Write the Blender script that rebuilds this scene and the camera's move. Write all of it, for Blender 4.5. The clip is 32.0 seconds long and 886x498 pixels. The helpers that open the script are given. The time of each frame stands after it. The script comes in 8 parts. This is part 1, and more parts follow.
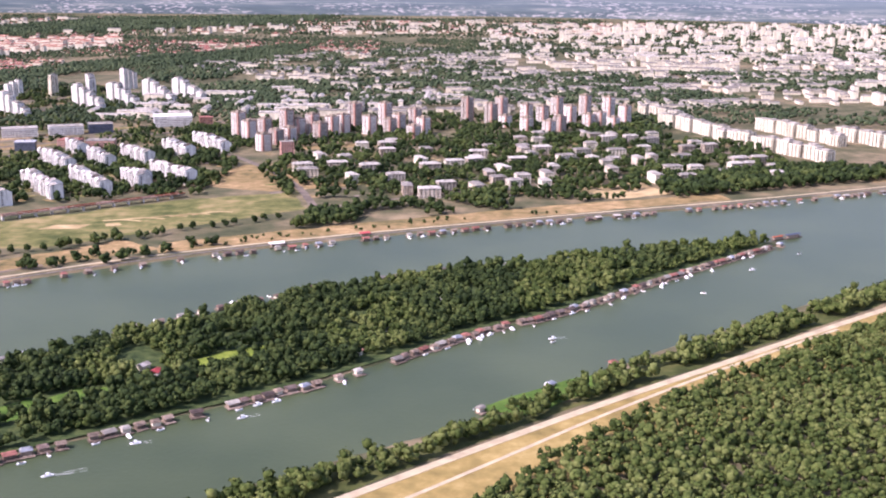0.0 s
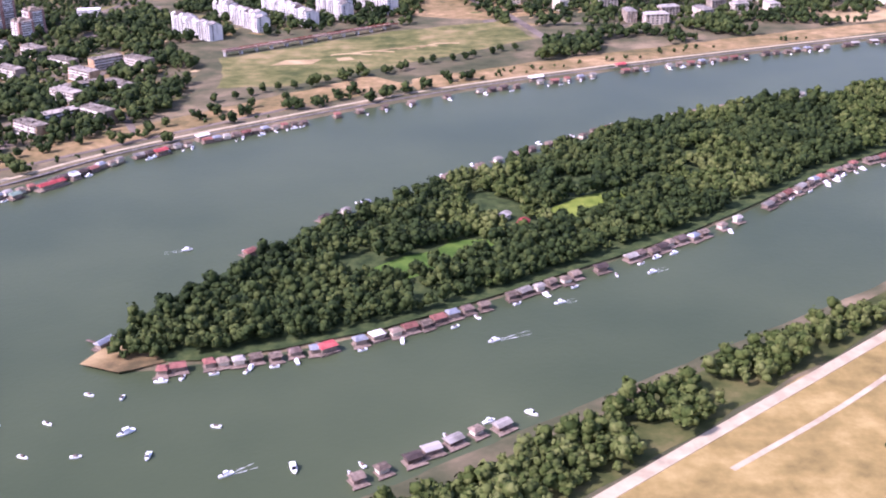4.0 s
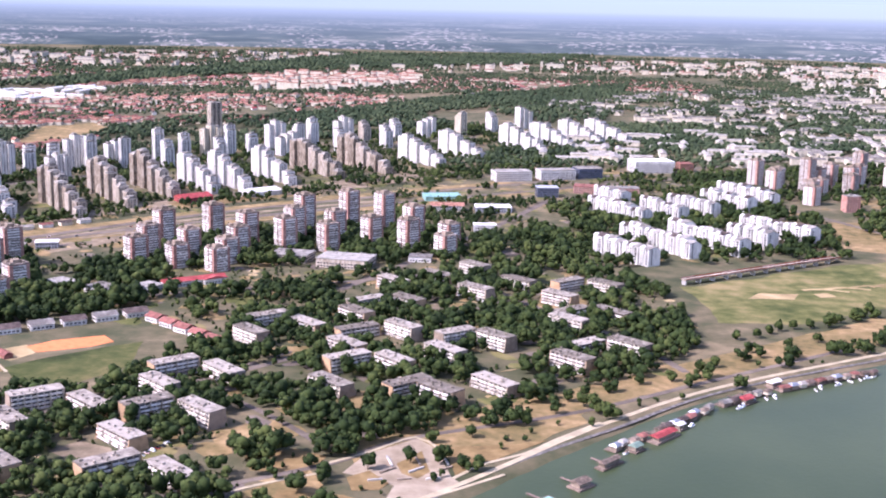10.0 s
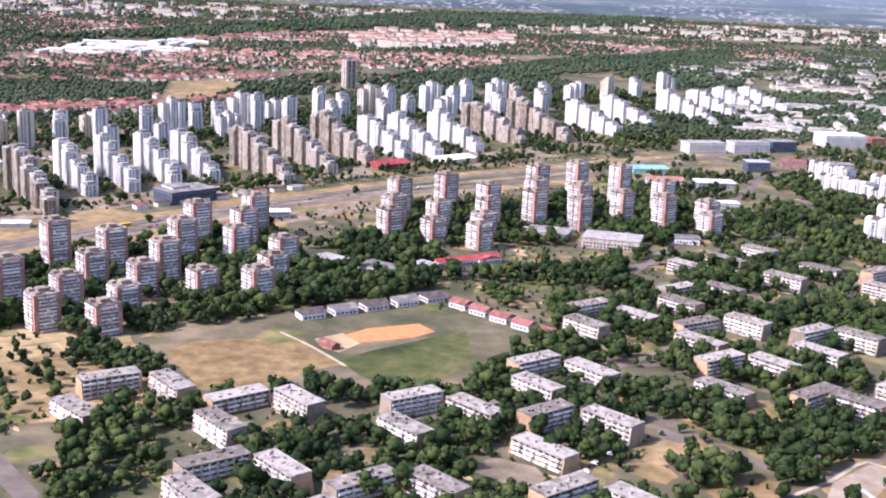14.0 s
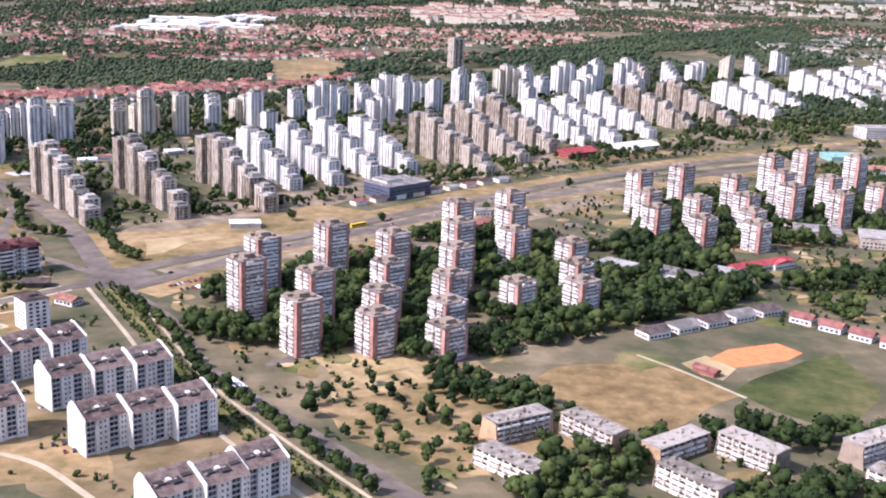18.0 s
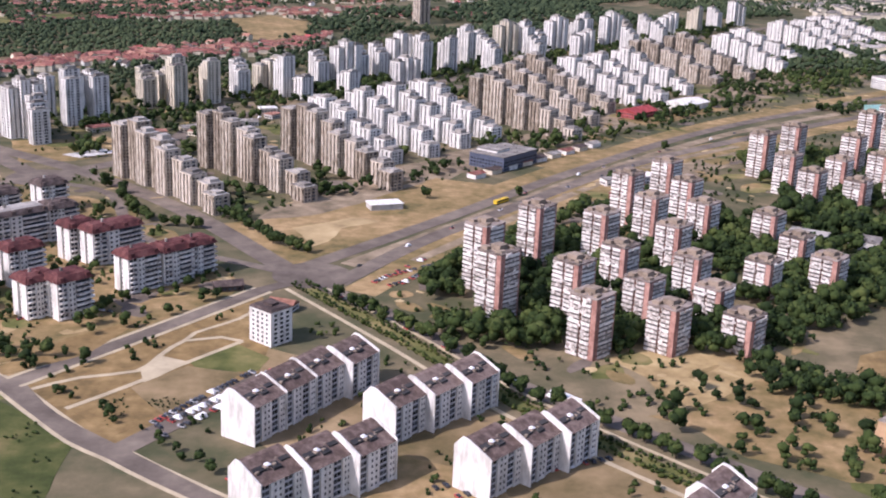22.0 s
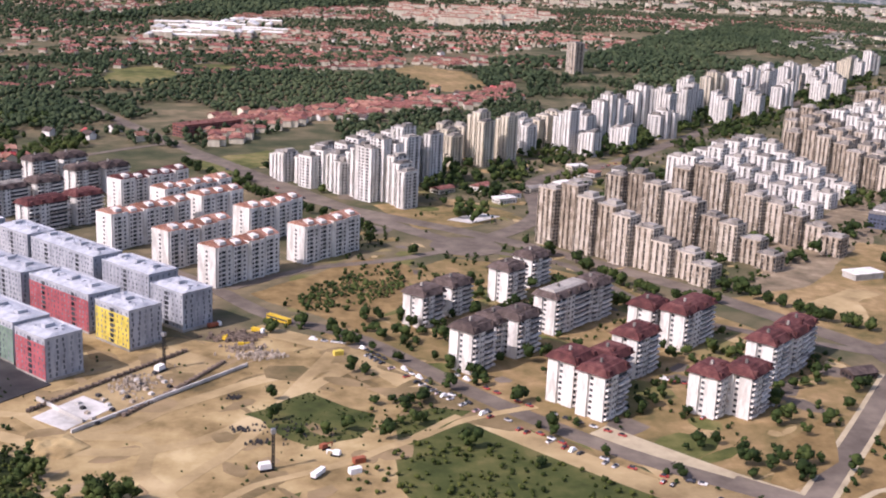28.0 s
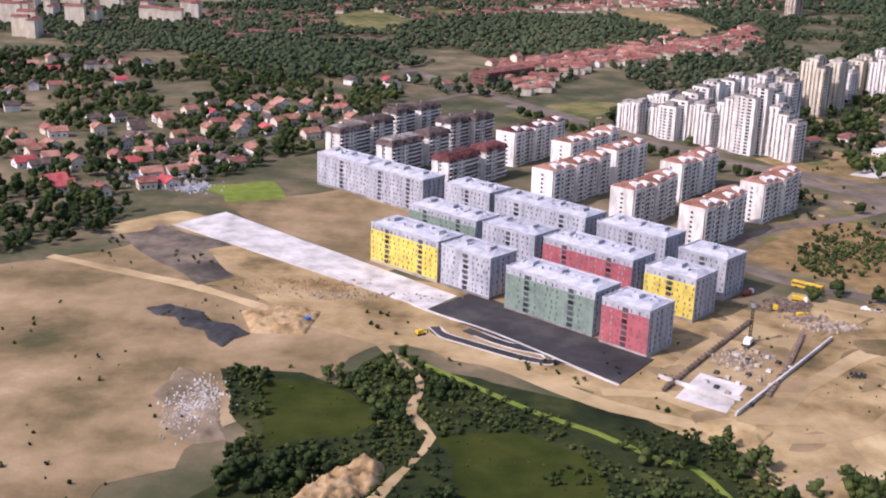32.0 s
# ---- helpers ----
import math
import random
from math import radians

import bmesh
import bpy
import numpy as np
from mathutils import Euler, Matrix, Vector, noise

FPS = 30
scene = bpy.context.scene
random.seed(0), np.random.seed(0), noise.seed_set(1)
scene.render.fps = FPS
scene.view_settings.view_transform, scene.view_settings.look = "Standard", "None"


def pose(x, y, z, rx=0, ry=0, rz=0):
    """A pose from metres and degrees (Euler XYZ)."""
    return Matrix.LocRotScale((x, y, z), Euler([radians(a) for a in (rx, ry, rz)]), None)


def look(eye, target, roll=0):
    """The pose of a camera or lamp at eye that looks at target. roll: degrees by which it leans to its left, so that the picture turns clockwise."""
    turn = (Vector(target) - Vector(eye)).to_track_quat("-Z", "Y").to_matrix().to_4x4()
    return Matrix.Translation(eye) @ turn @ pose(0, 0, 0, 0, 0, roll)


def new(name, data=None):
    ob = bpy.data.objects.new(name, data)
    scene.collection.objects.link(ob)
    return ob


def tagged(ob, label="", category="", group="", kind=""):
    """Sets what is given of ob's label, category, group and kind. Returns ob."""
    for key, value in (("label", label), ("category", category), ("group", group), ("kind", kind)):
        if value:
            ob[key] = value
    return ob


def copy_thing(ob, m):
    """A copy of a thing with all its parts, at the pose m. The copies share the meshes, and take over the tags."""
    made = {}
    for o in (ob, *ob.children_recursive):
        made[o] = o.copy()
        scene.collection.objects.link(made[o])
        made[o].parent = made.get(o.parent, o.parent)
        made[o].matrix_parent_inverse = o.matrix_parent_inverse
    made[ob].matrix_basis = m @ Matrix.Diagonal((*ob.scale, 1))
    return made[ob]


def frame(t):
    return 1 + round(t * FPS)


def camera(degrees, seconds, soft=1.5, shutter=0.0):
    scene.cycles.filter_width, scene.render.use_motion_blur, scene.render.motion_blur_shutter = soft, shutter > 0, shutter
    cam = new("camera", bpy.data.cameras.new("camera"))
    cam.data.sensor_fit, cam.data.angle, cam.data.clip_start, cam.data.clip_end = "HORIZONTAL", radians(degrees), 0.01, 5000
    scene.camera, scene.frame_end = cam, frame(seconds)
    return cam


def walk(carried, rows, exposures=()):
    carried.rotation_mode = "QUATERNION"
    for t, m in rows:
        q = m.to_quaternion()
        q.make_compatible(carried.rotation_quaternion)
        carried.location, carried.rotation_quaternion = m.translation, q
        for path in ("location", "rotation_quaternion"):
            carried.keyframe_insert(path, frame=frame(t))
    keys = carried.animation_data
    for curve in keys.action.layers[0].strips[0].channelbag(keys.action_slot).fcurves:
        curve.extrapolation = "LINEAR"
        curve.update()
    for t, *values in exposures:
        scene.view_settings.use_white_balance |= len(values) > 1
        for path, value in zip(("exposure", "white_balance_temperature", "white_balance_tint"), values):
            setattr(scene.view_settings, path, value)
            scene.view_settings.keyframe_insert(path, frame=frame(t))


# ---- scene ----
# A descending flight over a river, its island and a large housing district.
cam = camera(41.787, 32.0, soft=2.0)
PATH = [
    (0.0, 0.00, 0.00, 168.26, 76.386, -0.506, -0.790),
    (0.5, -17.30, 4.96, 167.76, 76.385, 0.271, 0.509),
    (1.0, -34.66, 9.94, 167.24, 76.831, 0.385, 1.991),
    (1.5, -52.07, 14.92, 166.72, 76.277, 0.198, 2.544),
    (2.0, -69.56, 19.91, 166.18, 74.644, 0.772, 1.882),
    (2.5, -87.09, 24.91, 165.62, 73.070, 1.392, 1.637),
    (4.5, -157.75, 45.00, 163.31, 67.211, 0.451, 0.189),
    (5.0, -175.55, 50.03, 162.71, 68.090, 0.329, 0.353),
    (5.5, -193.39, 55.06, 162.09, 70.106, -0.002, 0.716),
    (6.0, -211.29, 60.10, 161.47, 72.453, -1.171, 1.261),
    (6.5, -229.23, 65.14, 160.84, 73.633, -1.829, 2.577),
    (7.0, -247.21, 70.18, 160.19, 75.792, -1.560, 4.065),
    (7.5, -265.25, 75.22, 159.55, 77.745, -2.140, 5.966),
    (8.0, -283.32, 80.26, 158.89, 77.908, -1.845, 5.875),
    (8.5, -301.44, 85.29, 158.21, 78.338, -1.172, 6.169),
    (9.0, -319.60, 90.32, 157.54, 77.472, -1.035, 6.227),
    (9.5, -337.79, 95.35, 156.85, 76.772, -0.770, 5.776),
    (10.0, -356.03, 100.38, 156.16, 78.190, -1.124, 6.303),
    (10.5, -374.30, 105.39, 155.45, 77.189, -2.192, 5.618),
    (11.0, -392.61, 110.40, 154.74, 76.057, -1.833, 5.512),
    (11.5, -410.95, 115.40, 154.03, 76.671, -1.161, 6.479),
    (12.0, -429.33, 120.39, 153.30, 77.046, -1.181, 6.939),
    (12.5, -447.75, 125.37, 152.58, 76.838, -0.937, 6.961),
    (13.0, -466.19, 130.34, 151.84, 76.230, -1.232, 7.266),
    (13.5, -484.66, 135.29, 151.10, 76.548, -1.847, 7.285),
    (14.0, -503.17, 140.23, 150.34, 76.182, -2.328, 7.702),
    (14.5, -521.69, 145.17, 149.59, 76.262, -2.574, 7.891),
    (16.5, -596.08, 164.73, 146.52, 77.536, -2.832, 6.608),
    (17.0, -614.73, 169.57, 145.74, 76.944, -2.893, 7.078),
    (17.5, -633.41, 174.39, 144.95, 76.028, -2.627, 6.833),
    (18.0, -652.10, 179.20, 144.16, 74.977, -2.419, 7.084),
    (18.5, -670.81, 183.97, 143.37, 74.139, -2.517, 7.211),
    (19.0, -689.54, 188.74, 142.58, 73.442, -2.860, 6.623),
    (19.5, -708.29, 193.47, 141.78, 74.251, -3.628, 5.983),
    (20.0, -727.05, 198.18, 140.98, 74.454, -4.019, 4.242),
    (20.5, -745.83, 202.87, 140.18, 74.055, -2.960, 2.822),
    (21.0, -764.61, 207.52, 139.37, 72.510, -3.177, -0.066),
    (21.5, -783.41, 212.15, 138.56, 72.454, -2.623, -0.174),
    (22.0, -802.22, 216.75, 137.75, 72.998, -2.366, -1.001),
    (22.5, -821.05, 221.32, 136.94, 73.272, -2.405, -1.737),
    (23.0, -839.87, 225.87, 136.12, 73.974, -1.774, -2.096),
    (23.5, -858.70, 230.37, 135.31, 75.869, -1.535, -2.602),
    (24.0, -877.55, 234.85, 134.49, 75.625, -1.477, -2.815),
    (24.5, -896.39, 239.29, 133.67, 75.992, -1.532, -3.173),
    (25.0, -915.23, 243.70, 132.85, 76.075, -1.756, -3.453),
    (25.5, -934.09, 248.08, 132.03, 78.635, -2.535, -3.588),
    (27.5, -1009.48, 265.20, 128.76, 77.250, -3.232, -4.129),
    (28.0, -1028.32, 269.38, 127.95, 75.317, -2.580, -3.769),
    (28.5, -1047.16, 273.53, 127.13, 72.427, -1.939, -3.292),
    (29.0, -1065.99, 277.62, 126.32, 70.623, -1.572, -2.435),
    (29.5, -1084.81, 281.68, 125.50, 69.230, -1.898, -1.679),
    (30.0, -1103.62, 285.68, 124.69, 69.751, -2.139, -1.345),
    (30.5, -1122.43, 289.65, 123.88, 70.597, -2.410, -0.764),
    (31.0, -1141.23, 293.57, 123.07, 71.324, -2.741, -0.761),
    (31.5, -1160.01, 297.45, 122.27, 71.251, -2.709, -0.865),
    (32.0, -1178.77, 301.27, 121.48, 72.391, -1.850, -0.609),
]
walk(cam, [(t, pose(x, y, z, rx, ry, rz)) for t, x, y, z, rx, ry, rz in PATH], [(0.0, 0.87, 5950, 39), (2.5, 0.90, 5800, 42), (5.0, 0.98, 5500, 52), (6.0, 1.08, 5850, 52), (8.0, 0.95, 5600, 38), (9.0, 0.9, 5600, 37), (14.0, 0.86, 5550, 32), (17.0, 0.79, 5600, 30), (19.5, 0.58, 5700, 29), (22.0, 0.24, 5800, 29), (25.0, 0.17, 5750, 30), (28.0, 0.2, 6100, 30), (32.0, 0.16, 6000, 33)])

# ---- world and sun ----
SUN_AZ, SUN_EL = 208.0, 44.0          # where the sun stands: degrees from +x, and above the ground
world = bpy.data.worlds.new("sky")
scene.world = world
world.use_nodes = True
wn = world.node_tree.nodes
sky = wn.new("ShaderNodeTexSky")
sky.sky_type, sky.sun_disc = "NISHITA", False
sky.sun_elevation, sky.sun_rotation = radians(SUN_EL), radians(90 - SUN_AZ)
sky.air_density, sky.dust_density, sky.altitude = 1.3, 3.0, 200
wn["Background"].inputs["Strength"].default_value = 0.15
world.node_tree.links.new(sky.outputs[0], wn["Background"].inputs["Color"])
sun = new("sun", bpy.data.lights.new("sun", "SUN"))
sun.data.energy, sun.data.angle, sun.data.color = 4.15, radians(0.6), (1.0, 0.93, 0.83)
sx, sy = math.cos(radians(SUN_AZ)), math.sin(radians(SUN_AZ))
sun.matrix_basis = look((0, 0, 0), (-sx, -sy, -math.tan(radians(SUN_EL))))
sun.location = (-600, 200, 900)


# ---- materials ----
def hexa(c):
    return (c[0], c[1], c[2], 1.0)


def surface(name, cols, rough=0.8, scale=0.3, detail=6.0, bump=0.0, bump_scale=4.0, island=0.0, rand=0.0,
            stretch=(1, 1, 1), metal=0.0, spec=0.12, second=0.0, second_scale=0.02):
    """A procedural surface: noise at two scales through a ramp of colours, laid out in the world's metres."""
    m = bpy.data.materials.new(name)
    m.use_nodes = True
    n, l = m.node_tree.nodes, m.node_tree.links
    b = n["Principled BSDF"]
    b.inputs["Roughness"].default_value, b.inputs["Metallic"].default_value = rough, metal
    b.inputs["Specular IOR Level"].default_value = spec
    g = n.new("ShaderNodeNewGeometry")
    mp = n.new("ShaderNodeMapping")
    mp.inputs["Scale"].default_value = stretch
    l.new(g.outputs["Position"], mp.inputs["Vector"])
    t = n.new("ShaderNodeTexNoise")
    t.inputs["Scale"].default_value, t.inputs["Detail"].default_value, t.inputs["Roughness"].default_value = scale, detail, 0.62
    l.new(mp.outputs[0], t.inputs["Vector"])
    value = t.outputs["Fac"]
    if second:
        t2 = n.new("ShaderNodeTexNoise")
        t2.inputs["Scale"].default_value, t2.inputs["Detail"].default_value = second_scale, 3.0
        l.new(mp.outputs[0], t2.inputs["Vector"])
        mx = n.new("ShaderNodeMix")
        mx.inputs[0].default_value = second
        l.new(value, mx.inputs[2]), l.new(t2.outputs["Fac"], mx.inputs[3])
        value = mx.outputs[0]
    for amount, socket in ((island, "Random Per Island"), (rand, "Random")):
        if amount:
            source = g if socket == "Random Per Island" else n.new("ShaderNodeObjectInfo")
            ma = n.new("ShaderNodeMath")
            ma.operation = "MULTIPLY_ADD"
            ma.inputs[1].default_value, ma.inputs[2].default_value = amount, -amount / 2
            l.new(source.outputs[socket], ma.inputs[0])
            ad = n.new("ShaderNodeMath")
            l.new(value, ad.inputs[0]), l.new(ma.outputs[0], ad.inputs[1])
            value = ad.outputs[0]
    r = n.new("ShaderNodeValToRGB")
    l.new(value, r.inputs[0])
    for i, c in enumerate(cols):
        at = 0.36 + 0.28 * i / max(1, len(cols) - 1)
        e = r.color_ramp.elements[i] if i < 2 else r.color_ramp.elements.new(at)
        e.position, e.color = at, hexa(c)
    l.new(r.outputs[0], b.inputs["Base Color"])
    if bump:
        t3 = n.new("ShaderNodeTexNoise")
        t3.inputs["Scale"].default_value, t3.inputs["Detail"].default_value = bump_scale, 4.0
        l.new(g.outputs["Position"], t3.inputs["Vector"])
        bp = n.new("ShaderNodeBump")
        bp.inputs["Strength"].default_value, bp.inputs["Distance"].default_value = bump, 0.3
        l.new(t3.outputs["Fac"], bp.inputs["Height"]), l.new(bp.outputs[0], b.inputs["Normal"])
    return m


def tint(c, lo=0.8, hi=1.15):
    """A ramp of three shades of one colour."""
    return [tuple(v * lo for v in c), c, tuple(min(1, v * hi) for v in c)]


M = {}
M["ground"] = surface("dry_and_green_ground", [(0.040, 0.048, 0.022), (0.075, 0.076, 0.038), (0.14, 0.115, 0.066), (0.24, 0.185, 0.108)], 0.95, 0.04, 11, 0.3, 1.0, second=0.4, second_scale=0.006)
M["dry"] = surface("dry_grass", [(0.095, 0.086, 0.034), (0.175, 0.130, 0.055), (0.26, 0.18, 0.084), (0.37, 0.26, 0.132)], 0.95, 0.13, 9, 0.3, 1.5, second=0.45, second_scale=0.025)
M["grass"] = surface("green_grass", [(0.050, 0.062, 0.018), (0.098, 0.104, 0.032), (0.17, 0.150, 0.058), (0.25, 0.195, 0.09)], 0.95, 0.08, 10, 0.3, 1.5, second=0.45, second_scale=0.02)
M["lush"] = surface("lush_grass", [(0.035, 0.075, 0.012), (0.065, 0.12, 0.02), (0.11, 0.17, 0.03)], 0.95, 0.12, 7, 0.3, 1.5, second=0.3, second_scale=0.03)
M["bright"] = surface("bright_green_grass", [(0.085, 0.125, 0.018), (0.13, 0.175, 0.026), (0.18, 0.22, 0.04)], 0.95, 0.2, 9, 0.3, 1.5, second=0.3, second_scale=0.04)
# meadow green with a cloud's shadow darkened into the colour
M["meadow"] = surface("cloud_shaded_meadow", [(0.009, 0.014, 0.005), (0.017, 0.025, 0.008), (0.030, 0.038, 0.011), (0.055, 0.058, 0.019)], 0.95, 0.10, 11, 0.5, 0.8, second=0.35, second_scale=0.03)
M["under"] = surface("forest_floor", [(0.02, 0.035, 0.012), (0.04, 0.06, 0.02), (0.07, 0.09, 0.03)], 0.95, 0.2, 6, 0.4, 1.0)
M["soil"] = surface("bare_soil", [(0.080, 0.064, 0.030), (0.18, 0.128, 0.058), (0.29, 0.208, 0.098), (0.38, 0.285, 0.14), (0.48, 0.375, 0.20)], 0.95, 0.05, 12, 0.5, 0.8, second=0.3, second_scale=0.016)
M["sand"] = surface("pale_sand", [(0.19, 0.135, 0.064), (0.30, 0.222, 0.112), (0.40, 0.30, 0.155), (0.50, 0.39, 0.22)], 0.95, 0.05, 11, 0.4, 1.0, second=0.35, second_scale=0.02)
M["waste"] = surface("mottled_waste_ground", [(0.070, 0.068, 0.028), (0.14, 0.106, 0.050), (0.22, 0.160, 0.083), (0.295, 0.215, 0.118), (0.39, 0.295, 0.172)], 0.95, 0.03, 13, 0.4, 1.0, second=0.3, second_scale=0.012)
# olive meadow, also darkened in colour for the cloud shadow
M["lush_shaded"] = surface("cloud_shaded_olive_meadow", [(0.016, 0.024, 0.005), (0.032, 0.042, 0.008), (0.052, 0.058, 0.012)], 0.95, 0.09, 11, 0.4, 1.2, second=0.45, second_scale=0.03, spec=0.05)
M["straw"] = surface("golden_dry_grass", [(0.15, 0.115, 0.040), (0.25, 0.185, 0.064), (0.36, 0.27, 0.105)], 0.95, 0.10, 10, 0.3, 1.5, second=0.35, second_scale=0.03)
M["verge"] = surface("worn_dry_verge", [(0.10, 0.088, 0.052), (0.17, 0.132, 0.085), (0.25, 0.195, 0.128), (0.34, 0.27, 0.18)], 0.95, 0.09, 10, 0.3, 1.5, second=0.35, second_scale=0.02)
M["dry_brown"] = surface("dry_brown_lawn", [(0.12, 0.085, 0.036), (0.20, 0.135, 0.058), (0.29, 0.20, 0.09)], 0.95, 0.15, 9, 0.3, 1.5, second=0.3, second_scale=0.04)
M["grass_dull"] = surface("dull_weedy_grass", [(0.028, 0.038, 0.012), (0.052, 0.064, 0.019), (0.088, 0.092, 0.030), (0.15, 0.125, 0.052)], 0.95, 0.09, 11, 0.4, 1.2, second=0.4, second_scale=0.03)
M["path"] = surface("pale_path", tint((0.40, 0.335, 0.22)), 0.9, 0.15, 8)
M["asphalt"] = surface("worn_asphalt", [(0.088, 0.072, 0.058), (0.145, 0.118, 0.093), (0.215, 0.176, 0.136)], 0.9, 0.10, 10, 0.0, second=0.4, second_scale=0.03)
M["tar"] = surface("fresh_asphalt", [(0.026, 0.026, 0.027), (0.042, 0.041, 0.041), (0.070, 0.066, 0.062)], 0.8, 0.10, 10, second=0.35, second_scale=0.03)
M["gravel"] = surface("dark_brown_gravel", [(0.045, 0.040, 0.033), (0.085, 0.072, 0.056), (0.16, 0.13, 0.095), (0.24, 0.185, 0.12)], 0.95, 0.08, 11, 0.4, 1.5, second=0.35, second_scale=0.03)
M["tan_earth"] = surface("tan_earth", [(0.20, 0.135, 0.062), (0.31, 0.215, 0.105), (0.42, 0.31, 0.17)], 0.95, 0.25, 10, 0.5, 1.5)
M["slab"] = surface("pale_concrete", [(0.34, 0.33, 0.30), (0.48, 0.46, 0.42), (0.6, 0.58, 0.54)], 0.85, 0.12, 8)
M["quay"] = surface("dark_quay_stone", tint((0.13, 0.12, 0.105), 0.6, 1.5), 0.9, 0.4, 8)
M["paving"] = surface("tan_paving", [(0.22, 0.172, 0.115), (0.30, 0.24, 0.165), (0.39, 0.32, 0.23)], 0.9, 0.15, 10, second=0.3, second_scale=0.05)
M["kerb"] = surface("kerb_stone", tint((0.5, 0.47, 0.42)), 0.85, 0.5, 4)
M["concrete"] = surface("weathered_concrete", [(0.19, 0.155, 0.115), (0.33, 0.275, 0.21), (0.44, 0.38, 0.30), (0.54, 0.475, 0.39)], 0.9, 0.6, 9, rand=0.2, stretch=(1, 1, 0.35))
M["roof_tan"] = surface("tan_felt_roof", [(0.14, 0.12, 0.095), (0.235, 0.205, 0.165), (0.37, 0.33, 0.275)], 0.95, 0.35, 10, rand=0.3)
M["white"] = surface("white_render", [(0.47, 0.45, 0.405), (0.65, 0.63, 0.58), (0.77, 0.745, 0.69)], 0.85, 0.45, 10, rand=0.12, stretch=(1, 1, 0.28))
M["cream"] = surface("cream_render", [(0.44, 0.395, 0.30), (0.58, 0.52, 0.40), (0.68, 0.63, 0.50)], 0.85, 0.3, 8, rand=0.12, stretch=(1, 1, 0.3))
M["greyw"] = surface("light_grey_render", [(0.27, 0.285, 0.31), (0.36, 0.375, 0.40), (0.45, 0.465, 0.49)], 0.8, 0.35, 8, rand=0.10, stretch=(1, 1, 0.3))
M["zinc"] = surface("grey_zinc_roof", [(0.30, 0.315, 0.34), (0.40, 0.415, 0.44), (0.48, 0.495, 0.52)], 0.6, 0.3, 8, rand=0.12)
M["yellow"] = surface("yellow_render", tint((0.60, 0.48, 0.09)), 0.8, 0.3, 6)
M["green"] = surface("green_render", tint((0.17, 0.235, 0.185)), 0.8, 0.3, 8)
M["maroon"] = surface("maroon_render", tint((0.36, 0.10, 0.11)), 0.8, 0.3, 6)
M["roof_brown"] = surface("brown_grey_roof", [(0.10, 0.082, 0.068), (0.19, 0.155, 0.13), (0.30, 0.25, 0.21)], 0.95, 0.4, 9, rand=0.3)
M["pink"] = surface("pink_brick", [(0.27, 0.145, 0.115), (0.38, 0.215, 0.17), (0.47, 0.28, 0.225)], 0.9, 0.5, 8, rand=0.15)
M["brown_light"] = surface("warm_brown_tiles", [(0.085, 0.060, 0.050), (0.14, 0.10, 0.083), (0.20, 0.15, 0.125)], 0.9, 0.5, 9, rand=0.15)
M["band"] = surface("white_balcony", [(0.25, 0.215, 0.185), (0.52, 0.475, 0.425), (0.70, 0.66, 0.60), (0.80, 0.765, 0.70)], 0.85, 1.1, 9, rand=0.22)
M["glass"] = surface("window_glass", [(0.018, 0.020, 0.024), (0.035, 0.039, 0.046), (0.075, 0.08, 0.088)], 0.25, 0.4, 4, spec=0.2, island=0.5)
M["glass_grey"] = surface("grey_window_glass", [(0.10, 0.11, 0.13), (0.16, 0.175, 0.20), (0.24, 0.255, 0.28)], 0.2, 0.4, 4, spec=0.5, island=0.5)
M["loggia"] = surface("glazed_loggia", [(0.028, 0.028, 0.030), (0.075, 0.068, 0.062), (0.17, 0.15, 0.13)], 0.5, 0.55, 5, island=0.3, spec=0.3, stretch=(1, 1, 1.6))
M["flat"] = surface("flat_grey_roof", [(0.15, 0.138, 0.122), (0.25, 0.23, 0.20), (0.36, 0.335, 0.295)], 0.95, 0.18, 9, rand=0.3)
M["brown"] = surface("brown_tiles", [(0.052, 0.040, 0.036), (0.085, 0.064, 0.056), (0.13, 0.10, 0.088)], 0.9, 0.35, 9, rand=0.15)
M["dark_red"] = surface("dark_red_tiles", [(0.062, 0.026, 0.025), (0.105, 0.040, 0.037), (0.155, 0.068, 0.060)], 0.9, 0.35, 9, rand=0.15)
M["orange"] = surface("orange_tiles", [(0.19, 0.095, 0.066), (0.28, 0.135, 0.094), (0.37, 0.205, 0.15)], 0.9, 0.35, 9, rand=0.3)
M["red"] = surface("red_roof", [(0.24, 0.045, 0.045), (0.34, 0.065, 0.065), (0.42, 0.11, 0.10)], 0.8, 0.3, 8, rand=0.2)
M["gable"] = surface("brown_gable", tint((0.27, 0.215, 0.16), 0.7), 0.9, 0.4, 8, rand=0.2)
# the end walls' sunlit tone as a colour of its own
M["ochre_sunlit"] = surface("sunlit_ochre_end_wall", tint((0.42, 0.28, 0.16), 0.75), 0.9, 0.4, 8, rand=0.2)
M["metal"] = surface("grey_metal", tint((0.34, 0.35, 0.36)), 0.45, 0.5, 4, metal=0.6)
M["rust"] = surface("rust_red_steel", tint((0.28, 0.09, 0.05)), 0.7, 0.5, 6)
M["blue"] = surface("blue_sheet", tint((0.06, 0.16, 0.42)), 0.6, 0.5, 4)
M["navy"] = surface("blue_grey_cladding", tint((0.085, 0.10, 0.14)), 0.4, 0.4, 6)
M["teal"] = surface("turquoise_sheet", tint((0.22, 0.38, 0.34)), 0.6, 0.5, 4)
M["deck"] = surface("wooden_deck", tint((0.17, 0.13, 0.10), 0.6, 1.4), 0.9, 0.8, 6, rand=0.3)
